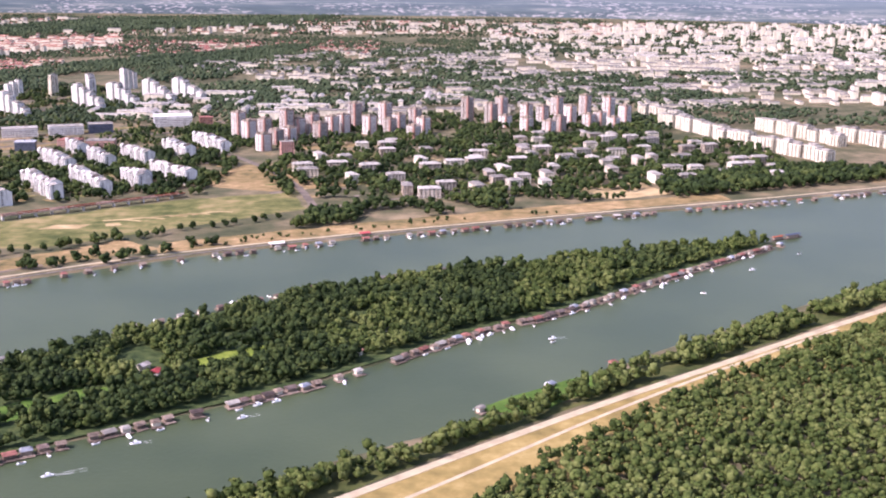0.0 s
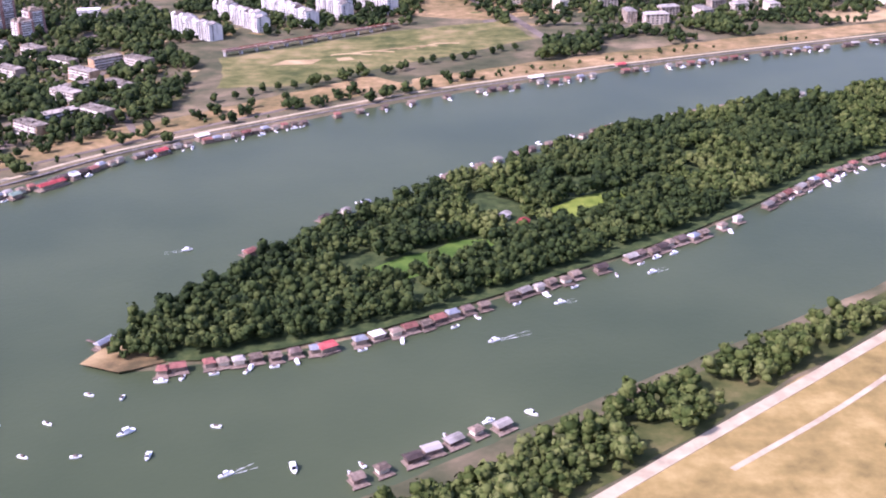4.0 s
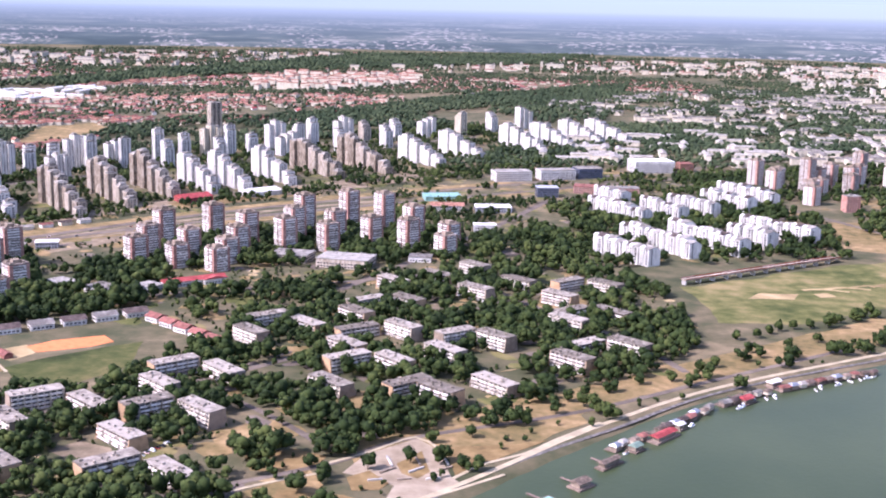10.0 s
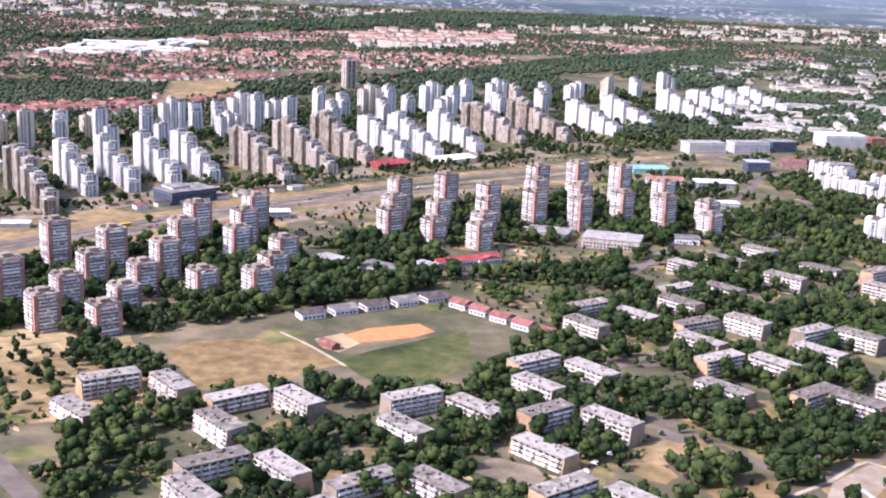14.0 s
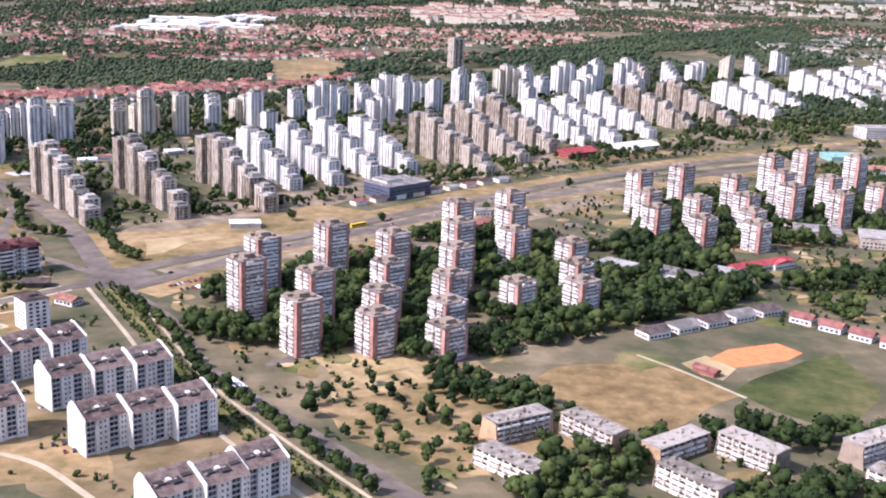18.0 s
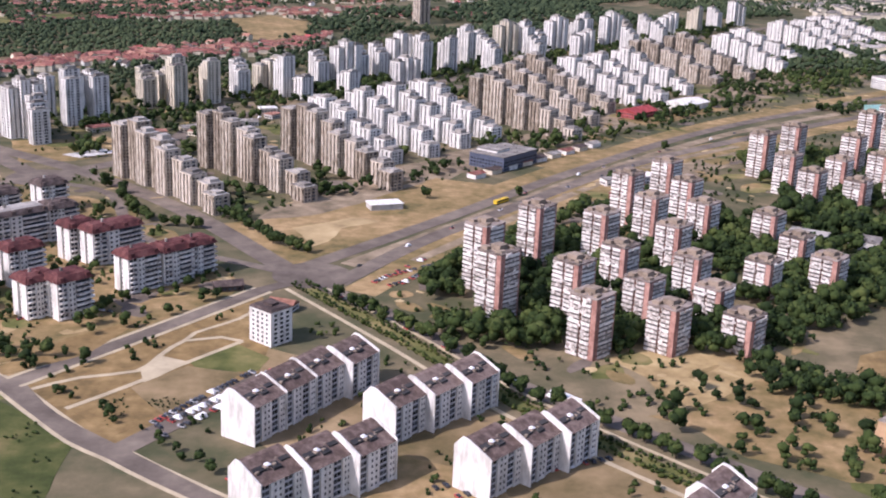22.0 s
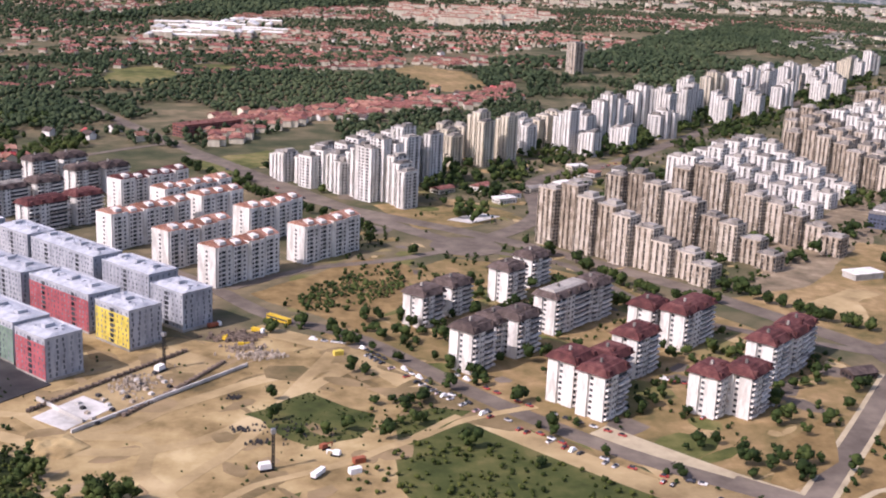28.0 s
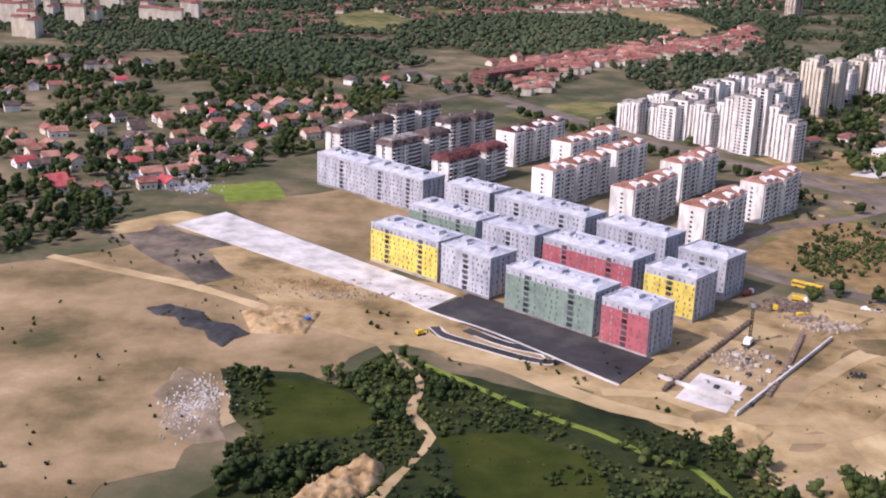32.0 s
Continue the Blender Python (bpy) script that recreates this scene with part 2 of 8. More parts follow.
M["clay"] = surface("orange_clay", tint((0.60, 0.21, 0.08), 0.85, 1.1), 0.95, 0.3, 6)
M["clay_red"] = surface("red_brown_roof", tint((0.21, 0.090, 0.072), 0.6, 1.3), 0.9, 0.4, 8, rand=0.25)
M["leaf"] = surface("foliage", [(0.011, 0.020, 0.006), (0.021, 0.036, 0.010), (0.036, 0.054, 0.014), (0.066, 0.084, 0.023)], 0.85, 0.10, 6, 0.4, 2.5, island=0.18, second=0.5, second_scale=0.018, spec=0.12)
M["leaf_grey"] = surface("dusty_foliage", [(0.022, 0.036, 0.009), (0.046, 0.066, 0.016), (0.076, 0.096, 0.026), (0.115, 0.132, 0.042)], 0.85, 0.16, 6, 0.4, 2.5, island=0.2, second=0.45, second_scale=0.025, spec=0.08)
# paler and greyer than near foliage: distance haze put into the colour
M["leaf_far_hazed"] = surface("haze_paled_far_foliage", [(0.022, 0.036, 0.018), (0.040, 0.058, 0.028), (0.066, 0.084, 0.040)], 0.9, 0.05, 7, 0.3, 1.0, island=0.18, second=0.45, second_scale=0.006, spec=0.1)
# olive leaves, colour lowered for the cloud shadow over the thicket
M["leaf_olive"] = surface("olive_foliage", [(0.016, 0.025, 0.006), (0.030, 0.042, 0.010), (0.050, 0.062, 0.015), (0.080, 0.090, 0.023)], 0.9, 0.12, 7, 0.4, 2.5, island=0.16, second=0.5, second_scale=0.03, spec=0.1)
M["bark"] = surface("bark", tint((0.12, 0.09, 0.065), 0.7, 1.3), 0.95, 1.0, 5)
M["tyre"] = surface("black_rubber", tint((0.02, 0.02, 0.02)), 0.8, 1.0, 2)
M["paint"] = surface("car_paint", [(0.03, 0.03, 0.035), (0.25, 0.25, 0.26), (0.6, 0.6, 0.6), (0.78, 0.78, 0.77), (0.35, 0.05, 0.04)], 0.3, 0.02, 1, rand=0.75, spec=0.5)
M["boat"] = surface("white_hull", tint((0.78, 0.78, 0.76), 0.92, 1.05), 0.35, 0.5, 3)
M["foam"] = surface("white_foam", [(0.30, 0.34, 0.32), (0.50, 0.53, 0.50), (0.75, 0.76, 0.74)], 0.6, 0.8, 6)
M["crane_yellow"] = surface("machine_yellow", tint((0.60, 0.40, 0.03)), 0.5, 0.6, 4)


def water_material():
    m = bpy.data.materials.new("river_water")
    m.use_nodes = True
    n, l = m.node_tree.nodes, m.node_tree.links
    b = n["Principled BSDF"]
    b.inputs["Roughness"].default_value, b.inputs["IOR"].default_value = 0.28, 1.17
    g = n.new("ShaderNodeNewGeometry")
    t = n.new("ShaderNodeTexNoise")
    t.inputs["Scale"].default_value, t.inputs["Detail"].default_value = 0.012, 5.0
    l.new(g.outputs["Position"], t.inputs["Vector"])
    r = n.new("ShaderNodeValToRGB")
    r.color_ramp.elements[0].position, r.color_ramp.elements[0].color = 0.35, (0.044, 0.061, 0.029, 1)
    r.color_ramp.elements[1].position, r.color_ramp.elements[1].color = 0.65, (0.063, 0.081, 0.039, 1)
    l.new(t.outputs["Fac"], r.inputs[0]), l.new(r.outputs[0], b.inputs["Base Color"])
    w = n.new("ShaderNodeTexNoise")
    w.inputs["Scale"].default_value, w.inputs["Detail"].default_value = 0.6, 5.0
    l.new(g.outputs["Position"], w.inputs["Vector"])
    bp = n.new("ShaderNodeBump")
    bp.inputs["Strength"].default_value, bp.inputs["Distance"].default_value = 0.35, 0.15
    l.new(w.outputs["Fac"], bp.inputs["Height"]), l.new(bp.outputs[0], b.inputs["Normal"])
    return m


def distance_material():
    """The far plain up to the horizon and the pale sky over it, self-glowing and with haze painted in: strips of wood,
    fields and towns that thin out with distance.
    """
    m = bpy.data.materials.new("painted_haze_distance")
    m.use_nodes = True
    n, l = m.node_tree.nodes, m.node_tree.links
    b = n["Principled BSDF"]
    b.inputs["Roughness"].default_value, b.inputs["Specular IOR Level"].default_value = 1.0, 0.0
    g = n.new("ShaderNodeNewGeometry")
    xyz = n.new("ShaderNodeSeparateXYZ")
    l.new(g.outputs["Position"], xyz.inputs[0])

    def calc(op, a, c):
        q = n.new("ShaderNodeMath")
        q.operation = op
        for socket, v in zip(q.inputs, (a, c)):
            if isinstance(v, (int, float)):
                socket.default_value = v
            else:
                l.new(v, socket)
        return q.outputs[0]

    def ramp(value, stops):
        q = n.new("ShaderNodeValToRGB")
        for i, (p, c) in enumerate(stops):
            e = q.color_ramp.elements[i] if i < 2 else q.color_ramp.elements.new(p)
            e.position, e.color = p, hexa(c)
        l.new(value, q.inputs[0])
        return q.outputs[0]

    def blend(fac, a, c):
        q = n.new("ShaderNodeMix")
        q.data_type = "RGBA"
        l.new(fac, q.inputs[0])
        for socket, v in ((q.inputs[6], a), (q.inputs[7], c)):
            if isinstance(v, tuple):
                socket.default_value = hexa(v)
            else:
                l.new(v, socket)
        return q.outputs[2]

    def grain(wide, high, detail, rough):
        """Noise in cells that are wide along the rim and low, ever lower towards the horizon."""
        v = n.new("ShaderNodeCombineXYZ")
        l.new(calc("MULTIPLY", xyz.outputs["X"], wide), v.inputs[0]), l.new(calc("MULTIPLY", xyz.outputs["Y"], wide), v.inputs[1])
        l.new(calc("MULTIPLY", deep, high), v.inputs[2])
        q = n.new("ShaderNodeTexNoise")
        q.inputs["Scale"].default_value, q.inputs["Detail"].default_value, q.inputs["Roughness"].default_value = 1.0, detail, rough
        l.new(v.outputs[0], q.inputs["Vector"])
        return q.outputs["Fac"]

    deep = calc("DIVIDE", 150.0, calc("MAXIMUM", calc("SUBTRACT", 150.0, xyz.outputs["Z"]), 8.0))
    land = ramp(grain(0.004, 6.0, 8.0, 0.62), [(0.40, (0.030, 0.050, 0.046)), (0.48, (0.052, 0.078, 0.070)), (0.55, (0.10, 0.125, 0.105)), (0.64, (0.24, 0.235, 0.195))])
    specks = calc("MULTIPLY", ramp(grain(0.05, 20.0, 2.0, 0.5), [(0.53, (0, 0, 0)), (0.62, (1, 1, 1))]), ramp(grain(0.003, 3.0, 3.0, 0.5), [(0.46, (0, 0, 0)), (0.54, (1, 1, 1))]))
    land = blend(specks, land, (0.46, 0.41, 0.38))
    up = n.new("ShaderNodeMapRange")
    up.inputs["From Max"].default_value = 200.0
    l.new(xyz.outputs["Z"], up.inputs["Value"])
    # haze mixed into the glow colour, thicker towards the horizon
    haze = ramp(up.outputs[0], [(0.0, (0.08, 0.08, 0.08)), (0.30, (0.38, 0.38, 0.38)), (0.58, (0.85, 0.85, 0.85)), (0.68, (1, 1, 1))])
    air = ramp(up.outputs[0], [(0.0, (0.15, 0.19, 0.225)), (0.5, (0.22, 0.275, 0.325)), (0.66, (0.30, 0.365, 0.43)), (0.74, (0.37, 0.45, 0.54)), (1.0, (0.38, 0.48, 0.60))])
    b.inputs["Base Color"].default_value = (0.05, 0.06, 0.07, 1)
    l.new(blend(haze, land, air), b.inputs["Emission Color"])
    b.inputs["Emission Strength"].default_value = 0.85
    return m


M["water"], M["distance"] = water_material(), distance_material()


# ---- building tools ----
class Shape:
    """Gathers boxes and faces for one mesh."""

    def __init__(self):
        self.v, self.f = [], []

    def box(self, x0, y0, z0, x1, y1, z1):
        n = len(self.v)
        self.v += [(x0, y0, z0), (x1, y0, z0), (x1, y1, z0), (x0, y1, z0), (x0, y0, z1), (x1, y0, z1), (x1, y1, z1), (x0, y1, z1)]
        self.f += [tuple(n + i for i in q) for q in ((0, 3, 2, 1), (4, 5, 6, 7), (0, 1, 5, 4), (1, 2, 6, 5), (2, 3, 7, 6), (3, 0, 4, 7))]
        return self

    def taper(self, x0, y0, x1, y1, z0, z1, ix, iy):
        """A box whose top is drawn in by ix and iy."""
        n = len(self.v)
        self.v += [(x0, y0, z0), (x1, y0, z0), (x1, y1, z0), (x0, y1, z0),
                   (x0 + ix, y0 + iy, z1), (x1 - ix, y0 + iy, z1), (x1 - ix, y1 - iy, z1), (x0 + ix, y1 - iy, z1)]
        self.f += [tuple(n + i for i in q) for q in ((0, 3, 2, 1), (4, 5, 6, 7), (0, 1, 5, 4), (1, 2, 6, 5), (2, 3, 7, 6), (3, 0, 4, 7))]
        return self

    def prism(self, outline, z0, z1):
        """An upright prism over an outline that runs anticlockwise."""
        n, k = len(self.v), len(outline)
        self.v += [(x, y, z0) for x, y in outline] + [(x, y, z1) for x, y in outline]
        self.f += [tuple(n + k + i for i in range(k)), tuple(n + i for i in reversed(range(k)))]
        self.f += [(n + i, n + (i + 1) % k, n + k + (i + 1) % k, n + k + i) for i in range(k)]
        return self

    def section(self, profile, x0, x1):
        """A prism along x over a profile in y and z, anticlockwise as seen from +x."""
        n, k = len(self.v), len(profile)
        self.v += [(x0, y, z) for y, z in profile] + [(x1, y, z) for y, z in profile]
        self.f += [tuple(n + k + i for i in range(k)), tuple(n + i for i in reversed(range(k)))]
        self.f += [(n + i, n + (i + 1) % k, n + k + (i + 1) % k, n + k + i) for i in range(k)]
        return self

    def mesh(self, name, material):
        me = bpy.data.meshes.new(name)
        me.from_pydata(self.v, [], self.f)
        me.materials.append(material)
        return me


def part(name, shape, material, parent, label=""):
    """Links a shape (or a ready mesh) as one mesh under a thing or a part."""
    me = shape.mesh(name, M[material]) if isinstance(shape, Shape) else shape
    ob = new(name, me)
    ob.parent = parent
    return tagged(ob, label)


def thing(name, label, category, group="", kind=""):
    return tagged(new(name), label, category, group, kind)


def setting(name, shape, material, label, category="ground"):
    me = shape.mesh(name, M[material]) if isinstance(shape, Shape) else shape
    return tagged(new(name, me), label, category, "", "structure")


BUSY = []                                  # discs that trees and cars keep clear of


def busy(x, y, r):
    BUSY.append((x, y, r))


def spread(template, poses):
    """The template at the first pose and copies of it at the others."""
    out = []
    for i, m in enumerate(poses):
        if i == 0:
            template.matrix_basis = m
            out.append(template)
        else:
            out.append(copy_thing(template, m))
    return out


def smooth_line(points, step=6.0):
    """A rounded line through a few points (Catmull-Rom)."""
    p = [np.array(q, float) for q in points]
    p = [2 * p[0] - p[1]] + p + [2 * p[-1] - p[-2]]
    out = []
    for i in range(1, len(p) - 2):
        k = max(1, int(np.linalg.norm(p[i + 1] - p[i]) / step))
        for j in range(k):
            t = j / k
            out.append(0.5 * (2 * p[i] + (p[i + 1] - p[i - 1]) * t + (2 * p[i - 1] - 5 * p[i] + 4 * p[i + 1] - p[i + 2]) * t * t
                              + (3 * p[i] - p[i - 1] - 3 * p[i + 1] + p[i + 2]) * t ** 3))
    out.append(p[-2])
    return np.array(out)


LAYER = {}


def lifted(z):
    """A height for a sheet on the ground, a little different for every sheet, so that no two lie in one plane."""
    LAYER[z] = LAYER.get(z, 0) + 1
    return z + 0.0006 * LAYER[z]


def ribbon(points, width, z, step=6.0, ragged=0.0, thick=0.08):
    """A strip of road or path with a real edge."""
    z = lifted(z)
    thick = max(thick, z + 0.03)
    line = smooth_line(points, step)
    d = np.gradient(line, axis=0)
    d /= np.linalg.norm(d, axis=1)[:, None]
    side = np.stack([-d[:, 1], d[:, 0]], 1)
    w = width / 2 * (1 + ragged * np.array([[noise.noise((x * 0.05, y * 0.05, 3.0)), noise.noise((x * 0.05, y * 0.05, 9.0))] for x, y in line]))
    a, b = line + side * w[:, :1], line - side * w[:, 1:]
    s = Shape()
    n = len(line)
    s.v = [(x, y, z) for x, y in a] + [(x, y, z) for x, y in b] + [(x, y, z - thick) for x, y in a] + [(x, y, z - thick) for x, y in b]
    for i in range(n - 1):
        s.f += [(i, n + i, n + i + 1, i + 1), (i, i + 1, 2 * n + i + 1, 2 * n + i), (n + i, 3 * n + i, 3 * n + i + 1, n + i + 1)]
    s.f += [(0, 2 * n, 3 * n, n), (n - 1, 2 * n - 1, 4 * n - 1, 3 * n - 1)]
    return s


def field(points, z, wobble=3.0, step=7.0, thick=0.06):
    """A patch of ground with an uneven edge round a few corners."""
    pts = [np.array(q, float) for q in points] + [np.array(points[0], float)]
    edge = []
    for a, b in zip(pts, pts[1:]):
        k = max(1, int(np.linalg.norm(b - a) / step))
        for j in range(k):
            q = a + (b - a) * j / k
            edge.append((q[0] + wobble * noise.noise((q[0] * 0.06, q[1] * 0.06, 1.0)), q[1] + wobble * noise.noise((q[0] * 0.06, q[1] * 0.06, 7.0))))
    area = sum(a[0] * b[1] - b[0] * a[1] for a, b in zip(edge, edge[1:] + edge[:1]))
    if area < 0:
        edge.reverse()
    z = lifted(z)
    return Shape().prism(edge, min(z - thick, -0.03), z)


def inside(points, x, y):
    """Whether places lie inside a polygon."""
    x, y = np.asarray(x, float), np.asarray(y, float)
    hit = np.zeros(x.shape, bool)
    for (ax, ay), (bx, by) in zip(points, list(points[1:]) + [points[0]]):
        cross = ((ay > y) != (by > y)) & (x < (bx - ax) * (y - ay) / ((by - ay) or 1e-9) + ax)
        hit ^= cross
    return hit


def away(points, x, y, closed=True):
    """The distance of places from a line."""
    x, y = np.asarray(x, float), np.asarray(y, float)
    best = np.full(x.shape, 1e9)
    for (ax, ay), (bx, by) in zip(points, (list(points[1:]) + [points[0]]) if closed else points[1:]):
        dx, dy = bx - ax, by - ay
        t = np.clip(((x - ax) * dx + (y - ay) * dy) / (dx * dx + dy * dy + 1e-9), 0, 1)
        best = np.minimum(best, np.hypot(x - ax - t * dx, y - ay - t * dy))
    return best


def quick_mesh(name, verts, tris, material):
    """A mesh from arrays of places and triangles."""
    me = bpy.data.meshes.new(name)
    me.vertices.add(len(verts))
    me.vertices.foreach_set("co", np.ascontiguousarray(verts, np.float32).ravel())
    me.loops.add(tris.size)
    me.loops.foreach_set("vertex_index", np.ascontiguousarray(tris, np.int32).ravel())
    me.polygons.add(len(tris))
    me.polygons.foreach_set("loop_start", np.arange(0, tris.size, 3, dtype=np.int32))
    me.update(calc_edges=True)
    me.materials.append(material)
    return me


# ---- land and water ----
FAR_BANK = [(-640, -400), (-540, 150), (-470, 320), (-430, 390), (-396, 437), (-342, 511), (-284, 575), (-157, 665), (-52, 721), (97, 787), (230, 841), (364, 902), (500, 966), (700, 1060), (1000, 1210), (1600, 1520), (3000, 2200)]
NEAR_BANK = [(3000, 1900), (1700, 1380), (1100, 1100), (760, 935), (580, 840), (420, 738), (340, 685), (262, 628), (119, 512), (22, 420), (-53, 364), (-120, 314), (-162, 282), (-210, 246), (-300, 110), (-420, -400)]
FAR_LINE, NEAR_LINE = smooth_line(FAR_BANK, 12), smooth_line(NEAR_BANK, 12)
RIVER = [tuple(q) for q in FAR_LINE] + [tuple(q) for q in NEAR_LINE]
ISLAND_FRONT = [(-249, 352), (-240, 349), (-217, 354), (-165, 374), (-99, 420), (-42, 464), (28, 533), (72, 568), (146, 644), (222, 712)]
ISLAND_BACK = [(226, 722), (190, 715), (110, 682), (30, 648), (-38, 610), (-92, 568), (-142, 521), (-182, 479), (-213, 435), (-240, 395)]
ISLAND = [tuple(q) for q in smooth_line(ISLAND_FRONT + ISLAND_BACK + [(-251, 362)], 8)]


def land_height(x, y):
    """0 on land, down to the river's bed, over banks a few metres wide."""
    wet = inside(RIVER, x, y) & ~inside(ISLAND, x, y)
    d = np.minimum(away(RIVER, x, y), away(ISLAND, x, y))
    return np.where(wet, -np.clip(d * 0.5 + 0.5, 0, 2.5), np.clip(d * 0.4 - 0.9, -0.5, 0.0))


def stretch_axis(lo, a, b, hi, fine, coarse):
    mid = np.arange(a, b + fine, fine)
    left = a - np.cumsum(np.geomspace(fine, coarse, 26))
    right = mid[-1] + np.cumsum(np.geomspace(fine, coarse, 26))
    return np.unique(np.clip(np.r_[left[::-1], mid, right, lo, hi], lo, hi))


gx, gy = stretch_axis(-4700, -500, 420, 3500, 5.0, 400.0), stretch_axis(-2500, 200, 930, 4250, 5.0, 400.0)
gX, gY = np.meshgrid(gx, gy)
gZ = land_height(gX, gY)
gi = np.arange(gX.size).reshape(gX.shape)
g_tris = np.concatenate([np.stack([gi[:-1, :-1], gi[:-1, 1:], gi[1:, 1:]], -1).reshape(-1, 3), np.stack([gi[:-1, :-1], gi[1:, 1:], gi[1:, :-1]], -1).reshape(-1, 3)])
setting("ground", quick_mesh("ground", np.stack([gX, gY, gZ], -1).reshape(-1, 3), g_tris, M["ground"]), "ground", "sun-dried grassy plain with green patches, reaching the horizon")
ws = Shape()
ws.v = [(x, y, -1.0) for x, y in RIVER]
ws.f = [tuple(range(len(RIVER)))[::-1]]
setting("water", ws, "water", "calm grey-green river water", "water")

# the rim of the plain: a glowing sheet with its haze painted on
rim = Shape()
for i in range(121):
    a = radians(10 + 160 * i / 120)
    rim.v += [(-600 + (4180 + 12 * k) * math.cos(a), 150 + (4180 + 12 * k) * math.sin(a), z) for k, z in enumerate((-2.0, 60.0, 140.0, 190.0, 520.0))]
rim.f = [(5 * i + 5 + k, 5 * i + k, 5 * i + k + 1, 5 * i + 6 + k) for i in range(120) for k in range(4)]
setting("backdrop", rim, "distance", "glowing backdrop of far fields and woods with painted haze", "distance")


# ---- roads, paths and fields ----
SHEETS = []                                # roads and fields with their heights


def road(points, width, label, material="asphalt", z=0.10, name="road"):
    strip = ribbon(points, width, z, ragged=0.7 if name == "track" else 0.0)
    ob = setting(name, strip, material, label, "road")
    SHEETS.append(([tuple(q) for q in smooth_line(points, 6.0)], width / 2, strip.v[0][2]))
    for q in smooth_line(points, max(4.0, width)):
        busy(q[0], q[1], width / 2 + 0.5)
    return ob


def patch(points, material, label, z=0.05, wobble=3.0, name="field"):
    sheet = field(points, z, wobble)
    SHEETS.append((points, 0, sheet.v[-1][2]))
    return setting(name, sheet, material, label, "field")


def top_at(x, y):
    """The height of the uppermost road or field at a place."""
    z, px, py = 0.0, np.array([x]), np.array([y])
    for line, half, top in SHEETS:
        xs, ys = [q[0] for q in line], [q[1] for q in line]
        if top <= z or not (min(xs) - half < x < max(xs) + half and min(ys) - half < y < max(ys) + half):
            continue
        if (away(line, px, py, False)[0] < half) if half else inside(line, px, py)[0]:
            z = top
    return z


# the river park and the low-rise district
patch([(-420, 452), (-372, 512), (-300, 585), (-210, 655), (-160, 690), (-190, 712), (-290, 622), (-360, 560), (-430, 500)], "dry", "sun-dried lawn along the river promenade", 0.05)
patch([(-160, 680), (-50, 735), (100, 803), (230, 858), (225, 880), (90, 830), (-60, 760), (-165, 705)], "dry", "dry lawn along the river promenade", 0.05)
patch([(-286, 762), (-274, 690), (-232, 694), (-132, 775), (-85, 815), (-100, 880), (-176, 846)], "grass", "overgrown yellow-green field beside an unfinished bridge", 0.06, 5)
patch([(-262, 700), (-234, 700), (-150, 765), (-170, 775), (-240, 735)], "grass", "greener strip of the overgrown field", 0.09, 4)
patch([(-252, 742), (-228, 746), (-222, 758), (-246, 757)], "sand", "bare sandy patch in the field", 0.12, 2)
patch([(-212, 752), (-203, 757), (-206, 765), (-214, 760)], "sand", "bare sandy patch in the field", 0.12, 2)
for k in range(5):
    road([(-218 + 14 * k, 770 + 5 * k), (-206 + 14 * k, 774 + 7 * k), (-192 + 14 * k, 770 + 8 * k)], 3.0, "worn pale earth track through the overgrown field", "sand", 0.13, "path")
patch([(-185, 905), (-120, 880), (-60, 905), (-120, 1010), (-160, 1000)], "dry", "dry lot beside a street", 0.05)
patch([(-130, 1085), (20, 1140), (0, 1165), (-120, 1110)], "dry", "strip of dry grass before the tower blocks", 0.05)
patch([(140, 855), (190, 880), (175, 930), (120, 905)], "sand", "bare sandy lot by the river", 0.07)
patch([(370, 935), (520, 1010), (480, 1080), (360, 985)], "dry", "dry open field by the river", 0.05)
patch([(-428, 466), (-422, 484), (-407, 502), (-399, 493), (-390, 467), (-386, 462), (-393, 452), (-403, 441), (-410, 444), (-409, 458), (-416, 462)], "paving", "tan paved park plaza", 0.09, 0.6, "plaza")
for lawn in ([(-411, 477), (-404, 490), (-398, 471), (-402, 465), (-408, 469)], [(-426, 462), (-419, 469), (-411, 460), (-413, 454), (-422, 452)], [(-396, 494), (-371, 502), (-359, 508), (-383, 477), (-389, 469)], [(-446, 449), (-424, 448), (-414, 443), (-424, 428), (-444, 420)], [(-465, 476), (-449, 485), (-436, 479), (-440, 463), (-459, 463)]):
    patch(lawn, "dry_brown", "dry brown lawn beside a park plaza", 0.115, 0.8)
for line in ([(-422, 423), (-409, 439), (-390, 456), (-373, 473)], [(-390, 467), (-380, 482), (-367, 493), (-355, 510), (-339, 530)], [(-436, 472), (-422, 486), (-408, 503), (-397, 492)], [(-460, 446), (-448, 456), (-433, 466)]):
    road(line, 1.5, "pale paved path in a riverside park", "path", 0.13, "path")
patch([(-661, 551), (-655, 565), (-631, 576), (-632, 586), (-620, 586), (-607, 572), (-592, 553), (-600, 544), (-614, 524), (-618, 517), (-635, 514), (-654, 540)], "dry_brown", "worn brown sports meadow", 0.06, 2)
patch([(-594, 556), (-585, 570), (-564, 592), (-550, 605), (-542, 569), (-546, 558), (-561, 532), (-569, 532), (-582, 542)], "grass_dull", "green football pitch with worn edges", 0.07, 1.0)
patch([(-599, 587), (-591, 599), (-571, 611), (-563, 602), (-570, 592), (-590, 580)], "clay", "orange clay sports court", 0.09, 0.3)
patch([(-609, 580), (-600, 590), (-590, 579), (-596, 566), (-603, 570)], "sand", "sandy forecourt beside a sports court", 0.08, 0.6)
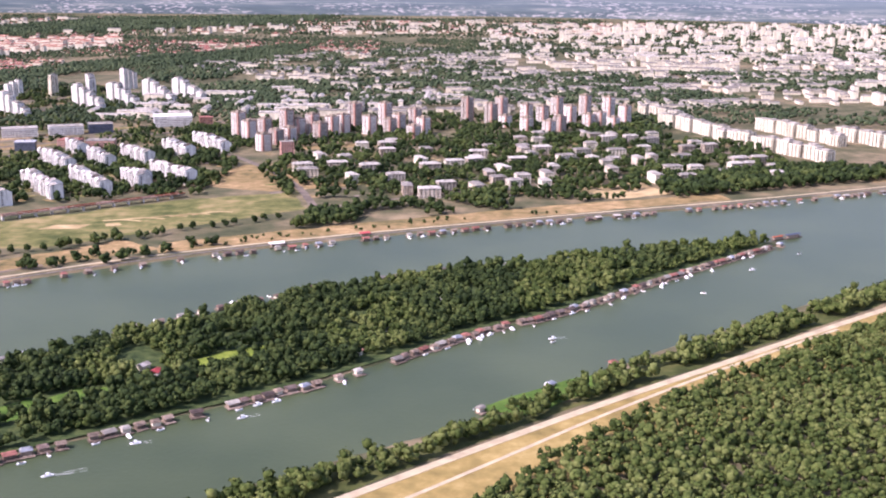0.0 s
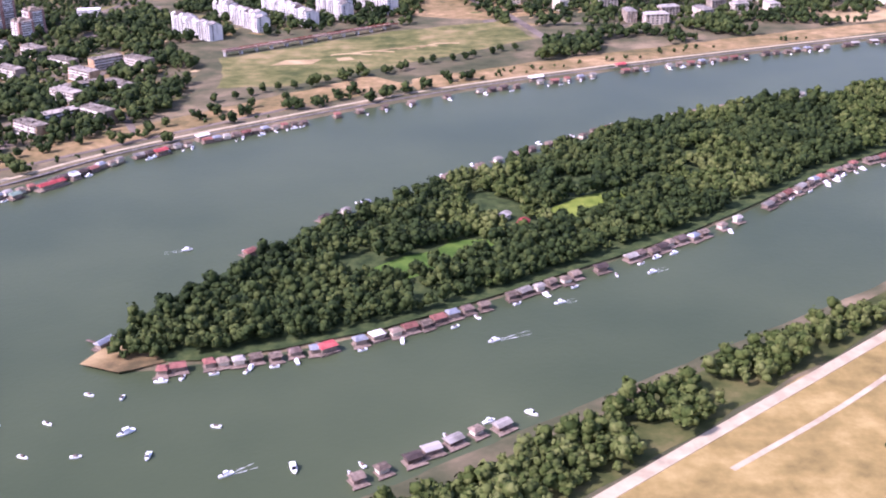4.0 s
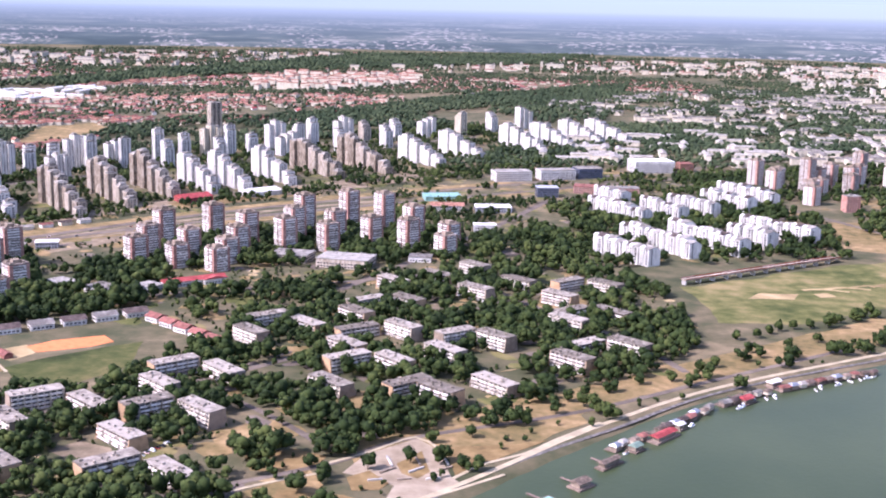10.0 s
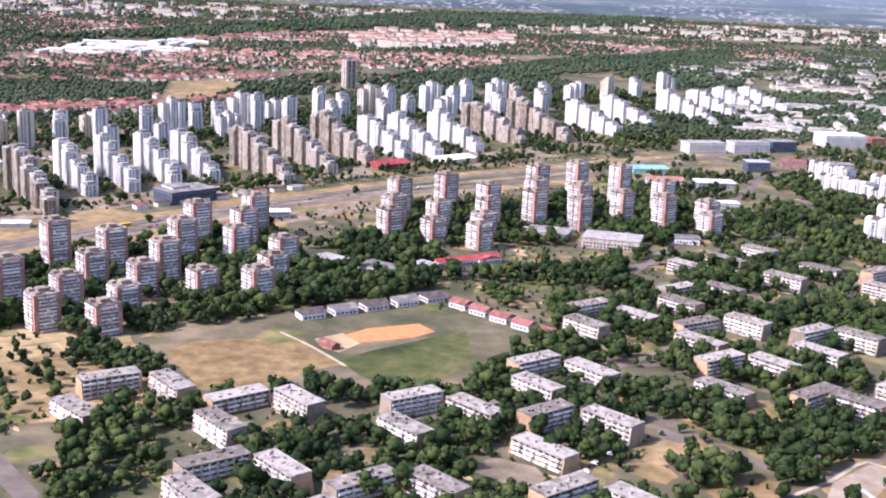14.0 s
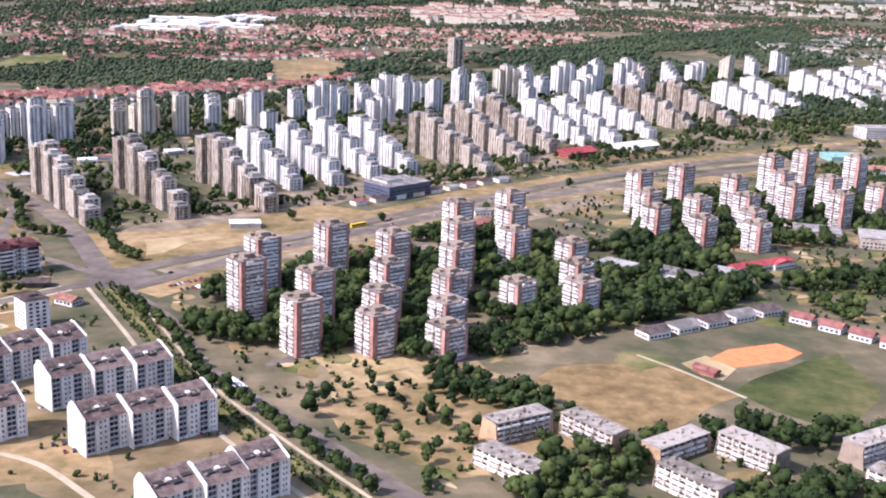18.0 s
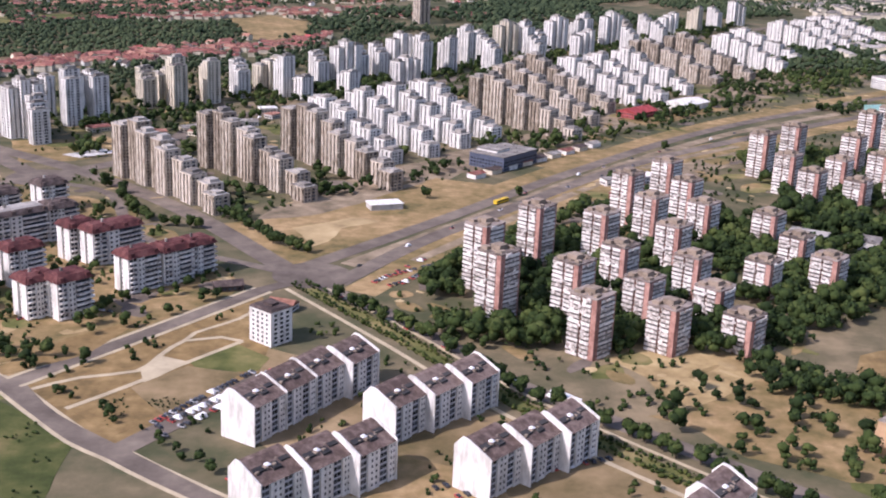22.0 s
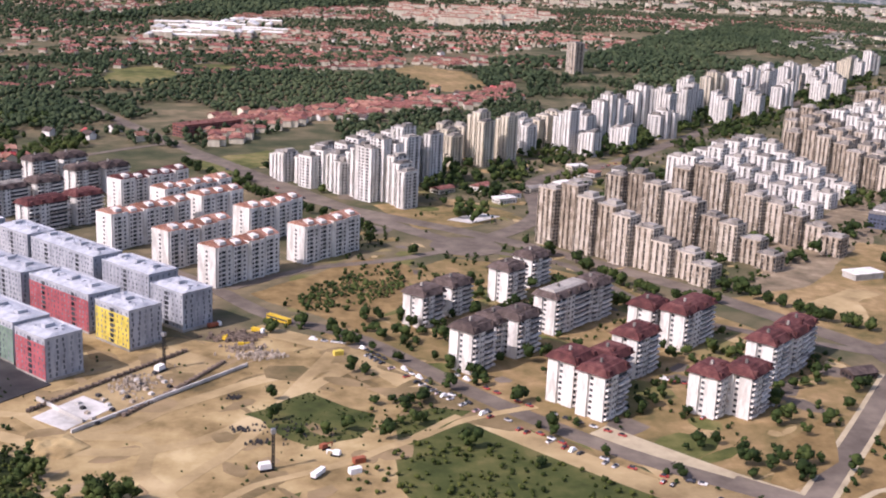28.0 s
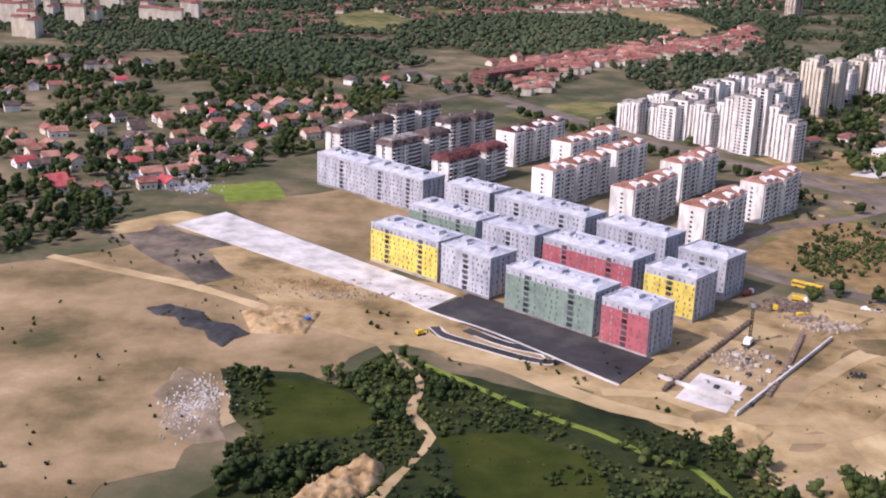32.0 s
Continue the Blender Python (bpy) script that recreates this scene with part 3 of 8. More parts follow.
patch([(-634, 577), (-630, 588), (-617, 587), (-613, 579), (-624, 569)], "grass", "uneven grassy mound", 0.075, 1.5)
road([(-625, 585), (-609, 571), (-590, 551)], 1.4, "pale path between playing fields", "path", 0.1, "path")
patch([(-470, 425), (-440, 468), (-425, 440), (-440, 415)], "dry", "dry park lawn", 0.05)
patch([(-398, 500), (-350, 545), (-343, 530), (-388, 480)], "dry", "dry park lawn", 0.07)
patch([(-690, 545), (-668, 552), (-700, 590), (-740, 560), (-722, 520)], "soil", "bare trodden ground before the tower blocks", 0.05, 5)
patch([(-735, 512), (-690, 548), (-660, 545), (-640, 505), (-680, 470)], "dry", "dry grass beside the street", 0.045, 5)
patch([(-760, 700), (-700, 800), (-640, 890), (-560, 960), (-520, 990), (-600, 930), (-690, 800), (-745, 700)], "dry", "dry grass strip beside the boulevard", 0.05)
patch([(-890, 690), (-850, 645), (-800, 715), (-760, 780), (-790, 790), (-840, 715)], "dry", "dry grass lot beside the boulevard", 0.05)
patch([(-840, 665), (-830, 690), (-815, 705), (-828, 712), (-852, 690)], "sand", "pale bare lot at a crossing", 0.08)
patch([(-740, 830), (-700, 880), (-690, 870), (-728, 822)], "dry", "dry lawn along the boulevard", 0.06)
patch([(-670, 975), (-590, 1050), (-575, 1035), (-650, 955)], "dry", "dry meadow beside a pale hall", 0.06)
# boulevard with two carriageways
road([(-850, 640), (-789, 722), (-722, 818), (-628, 940), (-514, 1055), (-300, 1242)], 20, "wide dry verge of the boulevard", "dry", 0.04, "verge")
road([(-820, 610), (-785, 677), (-750, 727), (-675, 831), (-584, 918), (-462, 1027), (-280, 1180)], 14, "wide dry verge of the boulevard", "dry", 0.042, "verge")
road([(-846, 632), (-789, 711), (-722, 808), (-628, 930), (-514, 1043), (-300, 1230), (0, 1480)], 8, "carriageway of a wide boulevard")
road([(-828, 620), (-797, 677), (-762, 727), (-687, 831), (-594, 926), (-470, 1035), (-280, 1190), (30, 1440)], 8, "carriageway of a wide boulevard")
road([(-826, 642), (-775, 714), (-704, 815), (-606, 934), (-500, 1030)], 7, "worn dry median of the boulevard", "verge", 0.09, "median")
road([(-800, 650), (-745, 735), (-672, 836), (-580, 925)], 5, "earth verge of the boulevard", "verge", 0.07, "verge")
# the cross street with its planted ditch
road([(-1130, 960), (-1104, 935), (-1052, 849), (-961, 774), (-899, 708), (-848, 634)], 10, "asphalt cross street")
road([(-848, 634), (-828, 610), (-801, 581), (-772, 537), (-746, 511), (-700, 468), (-640, 410)], 7, "asphalt cross street beside a planted ditch")
road([(-842, 618), (-803, 566), (-774, 524), (-741, 487), (-690, 437), (-640, 390)], 6, "green planted ditch between street and pavement", "grass", 0.09, "ditch")
road([(-846, 612), (-808, 560), (-779, 518), (-746, 481), (-695, 431)], 1.6, "pale footpath along a ditch", "path", 0.13, "path")
road([(-838, 622), (-799, 571), (-770, 529), (-737, 492), (-686, 442)], 1.2, "pale kerb path along a ditch", "path", 0.13, "path")
for cx, cy, r in ((-838, 628, 15), (-980, 762, 16)):
    setting("road", Shape().prism([(cx + r * math.cos(a * math.tau / 28), cy + r * math.sin(a * math.tau / 28)) for a in range(28)], -0.03, 0.165), "asphalt", "asphalt crossing of two streets", "road")
    busy(cx, cy, r)
# streets in the south-west
road([(-854, 610), (-883, 567), (-899, 544), (-915, 521)], 9, "pale pavement along a street", "path", 0.09, "pavement")
road([(-846, 618), (-854, 610), (-883, 567), (-899, 544), (-915, 521)], 6, "street between lawns and apartment blocks")
road([(-960, 564), (-931, 534), (-915, 521), (-902, 507), (-886, 490), (-875, 482), (-860, 470), (-830, 448)], 8, "pale pavement along a street", "path", 0.09, "pavement")
road([(-931, 534), (-915, 521), (-902, 507), (-886, 490), (-875, 482), (-860, 470), (-830, 448)], 5.4, "street round a small park")
road([(-875, 482), (-865, 498), (-854, 516), (-844, 533)], 7, "parking street beside a small park")
for lawn in ([(-906, 521), (-884, 533), (-880, 529), (-895, 508)], [(-903, 525), (-886, 546), (-878, 563), (-873, 561), (-876, 547), (-885, 535)], [(-875, 569), (-855, 598), (-853, 590), (-861, 565), (-870, 565)], [(-873, 554), (-869, 558), (-864, 552), (-870, 546)]):
    patch(lawn, "dry_brown", "dry brown park lawn between pale paths", 0.10, 0.5)
patch([(-867, 542), (-856, 559), (-844, 547), (-846, 537), (-861, 534)], "grass", "green and dry lawn beside a white house", 0.10, 1.0)
patch([(-891, 505), (-880, 519), (-869, 504), (-877, 492), (-882, 496)], "dry_brown", "weedy lot in a small park", 0.10, 0.5)
patch([(-880, 522), (-867, 539), (-850, 535), (-862, 514), (-868, 506)], "waste", "bare weedy lot beside a parking street", 0.10, 0.8)
patch([(-907, 523), (-915, 519), (-880, 484), (-864, 498), (-846, 534), (-845, 560), (-853, 603), (-858, 604)], "dry_brown", "dry brown ground of a small park", 0.06, 0.5, "park_ground")
road([(-907, 519), (-896, 528), (-881, 534), (-877, 546), (-872, 559), (-861, 563), (-854, 560)], 1.8, "pale curved park path", "path", 0.115, "path")
road([(-894, 507), (-882, 522), (-869, 540), (-854, 560)], 1.8, "pale straight park path", "path", 0.115, "path")
road([(-872, 559), (-870, 566), (-858, 580), (-853, 592)], 1.6, "pale park path", "path", 0.115, "path")
patch([(-880, 534), (-876, 546), (-867, 542), (-877, 525)], "path", "small paved plaza in a park", 0.105, 0.4, "plaza")
patch([(-922, 532), (-908, 558), (-888, 579), (-899, 545), (-918, 528)], "dry_brown", "dry brown strip of lawn along a street", 0.10, 0.8)
patch([(-955, 548), (-930, 525), (-921, 526), (-915, 515), (-927, 502), (-937, 495)], "sand", "pale bare earth at a street corner", 0.07, 3)
patch([(-935, 489), (-927, 502), (-915, 513), (-905, 505), (-886, 485), (-885, 440), (-960, 440)], "grass_dull", "weedy olive meadow beside a street", 0.065, 2, "meadow")
road([(-911, 520), (-897, 502), (-872, 481), (-840, 455), (-800, 425)], 5, "street before the white apartment blocks")
road([(-1101, 712), (-1081, 690), (-1057, 658), (-1026, 636), (-991, 588), (-957, 550), (-917, 520)], 7, "dusty street with parked cars")
road([(-1062, 645), (-1030, 622), (-996, 575), (-962, 538), (-925, 505)], 9, "wide dusty earth verge of a street", "sand", 0.08, "verge")
road([(-980, 762), (-940, 823), (-926, 916), (-861, 990), (-724, 1191), (-519, 1456), (-300, 1720)], 10, "boulevard behind the stepped blocks")
road([(-980, 762), (-1010, 797), (-1037, 835), (-1104, 938), (-1150, 1010), (-1250, 1180)], 10, "wide street past white tower blocks")
road([(-986, 756), (-1015, 735), (-1046, 720), (-1075, 690)], 5, "curved street round a dry lawn")
road([(-974, 756), (-940, 735), (-910, 669), (-848, 630)], 5, "street along the stepped blocks")
road([(-1101, 712), (-1140, 745), (-1190, 790), (-1225, 815)], 5, "street between new blocks")
patch([(-1067, 684), (-1026, 738), (-1006, 731), (-1007, 684), (-1026, 644)], "dry_brown", "dry brown lawn at a street corner", 0.06)
patch([(-1000, 790), (-975, 800), (-950, 830), (-975, 860), (-1020, 840)], "dry", "dry lawn with a small court", 0.06)
patch([(-985, 812), (-968, 830), (-958, 822), (-974, 806)], "slab", "pale concrete playing court", 0.10, 0.5)
patch([(-1135, 930), (-1085, 985), (-1060, 975), (-1100, 905)], "grass", "green lot beside a wide street", 0.06)
patch([(-840, 478), (-818, 455), (-800, 440), (-770, 452), (-780, 475), (-805, 487)], "dry", "dry brown lawn between apartment blocks", 0.06)
road([(-836, 470), (-812, 462), (-792, 456), (-770, 440)], 2.0, "pale worn path over a lawn", "path", 0.12, "path")
patch([(-1040, 640), (-960, 545), (-905, 515), (-880, 560), (-860, 610), (-900, 680), (-950, 730), (-990, 740), (-1030, 700)], "dry", "dry brown lawns between apartment houses", 0.035, 4)
patch([(-870, 700), (-850, 690), (-800, 765), (-740, 850), (-690, 920), (-600, 1020), (-540, 1080), (-470, 1180), (-500, 1200), (-640, 1030), (-760, 880), (-850, 760)], "verge", "dry ground before the stepped blocks", 0.033, 5)
patch([(-730, 690), (-690, 760), (-640, 830), (-600, 870), (-640, 900), (-700, 820), (-745, 740)], "verge", "bare market yard beside the boulevard", 0.034, 4)
patch([(-850, 500), (-790, 440), (-720, 420), (-700, 450), (-760, 500), (-820, 540), (-850, 560)], "waste", "dry earth between white apartment rows", 0.034, 4)
# the building site and the waste ground
patch([(-1140, 600), (-1088, 634), (-1035, 632), (-995, 580), (-1030, 515), (-1095, 505), (-1135, 560)], "soil", "churned bare soil of a building site", 0.05, 8, "building_site")
patch([(-1095, 512), (-1030, 520), (-985, 575), (-950, 535), (-1000, 470), (-1075, 440), (-1092, 480)], "soil", "churned bare soil of a building site", 0.045, 6, "building_site")
patch([(-1290, 700), (-1268, 725), (-1180, 650), (-1090, 630), (-1110, 560), (-1190, 596), (-1260, 660)], "soil", "bare soil round a building site", 0.055, 6, "building_site")
patch([(-1330, 640), (-1278, 676), (-1188, 598), (-1225, 540), (-1260, 490), (-1345, 540)], "waste", "mottled open earth of a waste ground", 0.06, 9, "waste_ground")
patch([(-1262, 735), (-1205, 760), (-1150, 690), (-1190, 660)], "waste", "bare earth yard between new blocks", 0.075, 4)
patch([(-1268, 704), (-1252, 722), (-1167, 636), (-1176, 624)], "slab", "long bare concrete deck of an unfinished garage", 0.3, 0.2, "garage_deck")
patch([(-1176, 624), (-1162, 640), (-1115, 590), (-1127, 573)], "tar", "fresh black asphalt deck", 0.32, 0.2, "garage_deck")
patch([(-1290, 690), (-1268, 702), (-1240, 680), (-1262, 672)], "gravel", "dark earth strip beside a concrete deck", 0.09, 5)
patch([(-1116, 578), (-1086, 624), (-1068, 612), (-1100, 557)], "sand", "dug foundation pit with concrete bases", 0.08, 1.5, "foundation_pit")
patch([(-1114, 566), (-1104, 582), (-1094, 574), (-1103, 558)], "slab", "cast concrete foundation slab", 0.2, 0.4, "foundation")
road([(-1268, 690), (-1222, 640), (-1180, 605), (-1130, 560), (-1090, 545), (-1060, 560), (-1030, 610)], 5, "rutted pale earth track", "sand", 0.10, "track")
road([(-1300, 665), (-1250, 640), (-1210, 612), (-1186, 596)], 4, "winding pale earth track", "sand", 0.10, "track")
road([(-1085, 505), (-1062, 540), (-1048, 580), (-1035, 622)], 4, "winding pale earth track", "sand", 0.10, "track")
road([(-1018, 550), (-995, 570), (-975, 580)], 3, "pale earth track beside a thicket", "sand", 0.10, "track")
patch([(-1226, 577), (-1208, 576), (-1200, 570), (-1188, 589), (-1178, 566), (-1182, 500), (-1190, 440), (-1240, 440), (-1228, 498), (-1217, 532), (-1223, 556)], "meadow", "green meadow in a thicket, darkened by painted cloud shadow", 0.07, 6, "meadow")
patch([(-1180, 580), (-1130, 560), (-1098, 522), (-1090, 470), (-1185, 470)], "meadow", "rough green undergrowth, darkened by painted cloud shadow", 0.07, 6, "meadow")
patch([(-1174, 541), (-1155, 545), (-1142, 534), (-1138, 520), (-1140, 506), (-1163, 503), (-1172, 520)], "lush_shaded", "green meadow in a thicket, darkened by painted cloud shadow", 0.10, 5, "meadow")
patch([(-1220, 571), (-1206, 571), (-1195, 565), (-1187, 548), (-1191, 540), (-1203, 538), (-1213, 534), (-1215, 547)], "lush_shaded", "green meadow in a thicket, darkened by painted cloud shadow", 0.10, 3, "meadow")
patch([(-1278, 678), (-1275, 707), (-1262, 690), (-1236, 650), (-1247, 643)], "gravel", "dark gravel slope beside a concrete deck", 0.115, 4, "gravel_slope")
road([(-1202, 496), (-1190, 508), (-1183, 521), (-1175, 541), (-1180, 553), (-1178, 572), (-1187, 592), (-1200, 621), (-1213, 626)], 2.6, "winding pale earth track through a thicket", "sand", 0.13, "track")
road([(-1132, 569), (-1117, 568), (-1106, 555), (-1081, 553), (-1079, 533), (-1070, 520), (-1072, 504), (-1066, 470)], 4.0, "worn pale earth track over a building site", "sand", 0.12, "track")
road([(-1103, 555), (-1089, 561), (-1074, 579), (-1056, 597), (-1032, 611)], 5.0, "worn pale earth track over a building site", "sand", 0.11, "track")
road([(-1183, 589), (-1168, 574), (-1149, 555), (-1137, 546), (-1125, 534), (-1117, 529), (-1111, 511), (-1106, 495), (-1099, 477)], 1.9, "bright green reed-filled ditch", "bright", 0.16, name="ditch")
patch([(-1020, 550), (-990, 572), (-950, 530), (-960, 500), (-1010, 500)], "grass_dull", "overgrown green lot", 0.07, 5, "meadow")
patch([(-1023, 592), (-993, 592), (-975, 565), (-985, 560), (-1010, 575)], "waste", "dry trodden edge of a weedy lot", 0.09, 4)
patch([(-1268, 760), (-1240, 770), (-1232, 745), (-1255, 738)], "bright", "bright green field by a village", 0.08, 4, "meadow")
road([(-1330, 720), (-1290, 790), (-1250, 860), (-1180, 960), (-1130, 1020)], 5, "village street")
patch(ISLAND[::3], "under", "dark undergrowth of the island", 0.02, 0.0, "undergrowth")
for weed in ([(-1059, 572), (-1040, 587), (-1022, 571), (-1026, 556), (-1039, 552)], [(-1016, 567), (-1006, 579), (-996, 576), (-1002, 564), (-1015, 556)], [(-1051, 517), (-1041, 524), (-1043, 512), (-1050, 510)]):
    patch(weed, "grass_dull", "weedy patch on a building site", 0.12, 4, "meadow")
road([(-1058, 517), (-1051, 527), (-1025, 544), (-998, 572)], 3, "pale earth track along a weedy lot", "sand", 0.125, "track")
# streets of the low-rise district
for pts, w in (([(-560, 500), (-500, 560), (-440, 640), (-380, 720), (-330, 770)], 4), ([(-640, 650), (-560, 700), (-480, 740), (-400, 790)], 4),
               ([(-470, 445), (-433, 474), (-410, 501), (-348, 540), (-290, 590), (-220, 650)], 3), ([(-520, 560), (-470, 520), (-440, 490)], 3),
               ([(-420, 770), (-360, 690), (-320, 640), (-300, 600)], 4), ([(-78, 815), (-105, 914), (-150, 1009), (-200, 1090), (-260, 1180)], 6),
               ([(-78, 815), (20, 880), (140, 940), (260, 980)], 4), ([(-40, 1000), (60, 1030), (180, 1060), (300, 1090)], 4), ([(-480, 720), (-440, 830), (-400, 950), (-370, 1060)], 6)):
    road(pts, w, "narrow street between trees and low blocks")
# promenade along the quay, levee on the near shore
road([(-436, 400), (-419, 424), (-386, 464), (-343, 522), (-297, 573), (-237, 621), (-157, 677), (-52, 732), (97, 797), (230, 852), (364, 913), (560, 1005)], 2.4, "pale riverside promenade", "path", 0.12, "promenade")
road([(-424, 395), (-404, 436), (-372, 482), (-335, 523), (-280, 582), (-155, 670), (-51, 726), (97, 791), (230, 845), (364, 907), (560, 998)], 2.0, "sloped dark stone quay edge", "quay", 0.05, "quay")
patch([(-130, 255), (-106, 279), (-28, 349), (55, 422), (123, 478), (240, 572), (480, 765), (530, 730), (290, 545), (150, 440), (80, 380), (18, 320), (-60, 255)], "straw", "golden dry grass of a river levee", 0.07, 2, "levee")
road([(-160, 228), (-106, 278), (-28, 347), (55, 420), (123, 476), (240, 571), (480, 762)], 4.0, "pale gravel road on a levee", "path", 0.2, "levee_road")
road([(-70, 292), (-34, 322), (0, 354), (36, 389), (72, 424), (130, 476), (200, 534)], 1.8, "pale track beside a levee", "path", 0.14, "path")
patch([(-175, 258), (-120, 304), (-53, 356), (22, 412), (119, 504), (262, 620), (470, 780), (470, 768), (265, 600), (128, 484), (40, 414), (-24, 355), (-100, 288), (-160, 238)], "grass_dull", "weedy strip between levee and shore", 0.05, 1.5)
patch([(20, 428), (60, 462), (95, 478), (62, 440), (40, 422)], "lush", "small green lawn by the near shore", 0.09, 2)
patch([(-254, 352), (-241, 346), (-228, 353), (-236, 362), (-248, 366)], "soil", "bare sandy tip of the island", 0.06, 1.0, "island_tip")
patch([(-108, 478), (-85, 500), (-62, 512), (-68, 494), (-92, 470)], "bright", "bright green clearing on the island", 0.12, 2)
patch([(-175, 420), (-140, 450), (-118, 452), (-135, 430), (-160, 412)], "lush", "green clearing on the island", 0.10, 3)


def worn(corners, count, material, label, seed, size=(3, 9), name="worn_ground", z=0.02):
    """Many small trodden, paved or bare spots past counting, as one joined sheet."""
    r = np.random.RandomState(seed)
    xs, ys = [q[0] for q in corners], [q[1] for q in corners]
    s, made = Shape(), 0
    while made < count:
        x, y = r.uniform(min(xs), max(xs)), r.uniform(min(ys), max(ys))
        if not inside(corners, x, y):
            continue
        made += 1
        a, w, h = radians(CITY_TURN + r.choice((0, 90)) + r.uniform(-14, 14)), r.uniform(*size), r.uniform(*size) * r.choice((0.35, 0.6, 1.0))
        n = 9
        ring = [(w * math.cos(k * math.tau / n) * r.uniform(0.7, 1.1), h * math.sin(k * math.tau / n) * r.uniform(0.7, 1.1)) for k in range(n)]
        s.prism([(x + p * math.cos(a) - q * math.sin(a), y + p * math.sin(a) + q * math.cos(a)) for p, q in ring], z - 0.02, z + 0.0006 * made)
    tagged(new(name, s.mesh(name, M[material])), label, "ground", "", "stuff")


CITY_TURN = 47.0
LOW_QUARTER = [(-690, 470), (-640, 400), (-540, 380), (-470, 420), (-440, 470), (-385, 530), (-300, 610), (-290, 680), (-300, 760), (-350, 800), (-470, 780), (-640, 690), (-520, 600), (-545, 530), (-600, 520)]
TOWER_QUARTER = [(-810, 600), (-730, 520), (-640, 600), (-560, 690), (-420, 800), (-400, 900), (-520, 980), (-650, 880), (-760, 720)]
STEP_QUARTER = [(-960, 760), (-880, 690), (-500, 1080), (-330, 1300), (-260, 1560), (-480, 1700), (-860, 1150), (-1090, 930)]
WEST_QUARTER = [(-1060, 640), (-960, 540), (-900, 500), (-850, 600), (-960, 770), (-1030, 800)]
VILLA_QUARTER = [(-120, 860), (60, 850), (340, 960), (330, 1120), (200, 1200), (-160, 1090)]
MARKET = [(-480, 900), (-340, 800), (-160, 900), (-200, 1280), (-480, 1230), (-520, 1050)]
for k, (zone, n) in enumerate([(LOW_QUARTER, 130), (TOWER_QUARTER, 120), (STEP_QUARTER, 220), (WEST_QUARTER, 60), (VILLA_QUARTER, 90), (MARKET, 120)]):
    worn(zone, n, "grass", "patches of green lawn between buildings", 50 + k, (4, 12), z=0.025)
    worn(zone, n, "dry", "patches of dry lawn between buildings", 60 + k, (3, 10), z=0.028)
    worn(zone, int(n * 0.7), "asphalt", "parking places and yards between buildings", 70 + k, (3, 9), z=0.031)
    worn(zone, int(n * 0.9), "sand", "trodden bare spots between buildings", 80 + k, (1.5, 5), z=0.034)

for k, (x, y, a, w, d) in enumerate([(-470, 500, 40, 16, 9), (-520, 470, -30, 12, 8), (-440, 540, 40, 14, 10), (-400, 640, -40, 14, 8), (-370, 700, 45, 16, 8), (-570, 470, 40, 10, 7), (-480, 600, 40, 12, 8), (-420, 690, -40, 12, 8), (-340, 640, 30, 14, 9)]):
    c, q = math.cos(radians(a)), math.sin(radians(a))
    patch([(x + c * u - q * v, y + q * u + c * v) for u, v in ((-w, -d), (w * 0.6, -d * 1.1), (w, d * 0.4), (w * 0.2, d), (-w * 0.9, d * 0.7))], ("dry", "verge")[k % 2], "trodden dry clearing between trees", 0.045, 3)
    busy(x, y, min(w, d) * 0.9)

worn([(-1140, 600), (-1088, 634), (-1035, 632), (-995, 580), (-1030, 515), (-1095, 505), (-1110, 560)], 80, "waste", "mottled spots on a building site", 93, (2, 9), z=0.08)


# ---- apartment buildings ----
def pane_row(s, x0, x1, y, z0, z1, n, fill=0.6, out=0.05):
    """n panes in a row along x on the wall at y; out: how far, and to which side, they stand off the wall."""
    w = (x1 - x0) / n
    for i in range(n):
        a = x0 + w * (i + 0.5 - fill / 2)
        s.box(a, min(y, y + out), z0, a + w * fill, max(y, y + out), z1)


def pane_row_y(s, y0, y1, x, z0, z1, n, fill=0.6, out=0.05):
    w = (y1 - y0) / n
    for i in range(n):
        a = y0 + w * (i + 0.5 - fill / 2)
        s.box(min(x, x + out), a, z0, max(x, x + out), a + w * fill, z1)


def roof_clutter(s, x0, y0, x1, y1, z, n, rnd):
    """Vents, hatches and lift heads on a flat roof."""
    for _ in range(n):
        x, y, w, d = rnd.uniform(x0, x1 - 1), rnd.uniform(y0, y1 - 1), rnd.uniform(0.4, 1.3), rnd.uniform(0.4, 1.2)
        s.box(x, y, z, x + w, y + d, z + rnd.uniform(0.3, 0.9))
    return s


FLOOR = 1.55


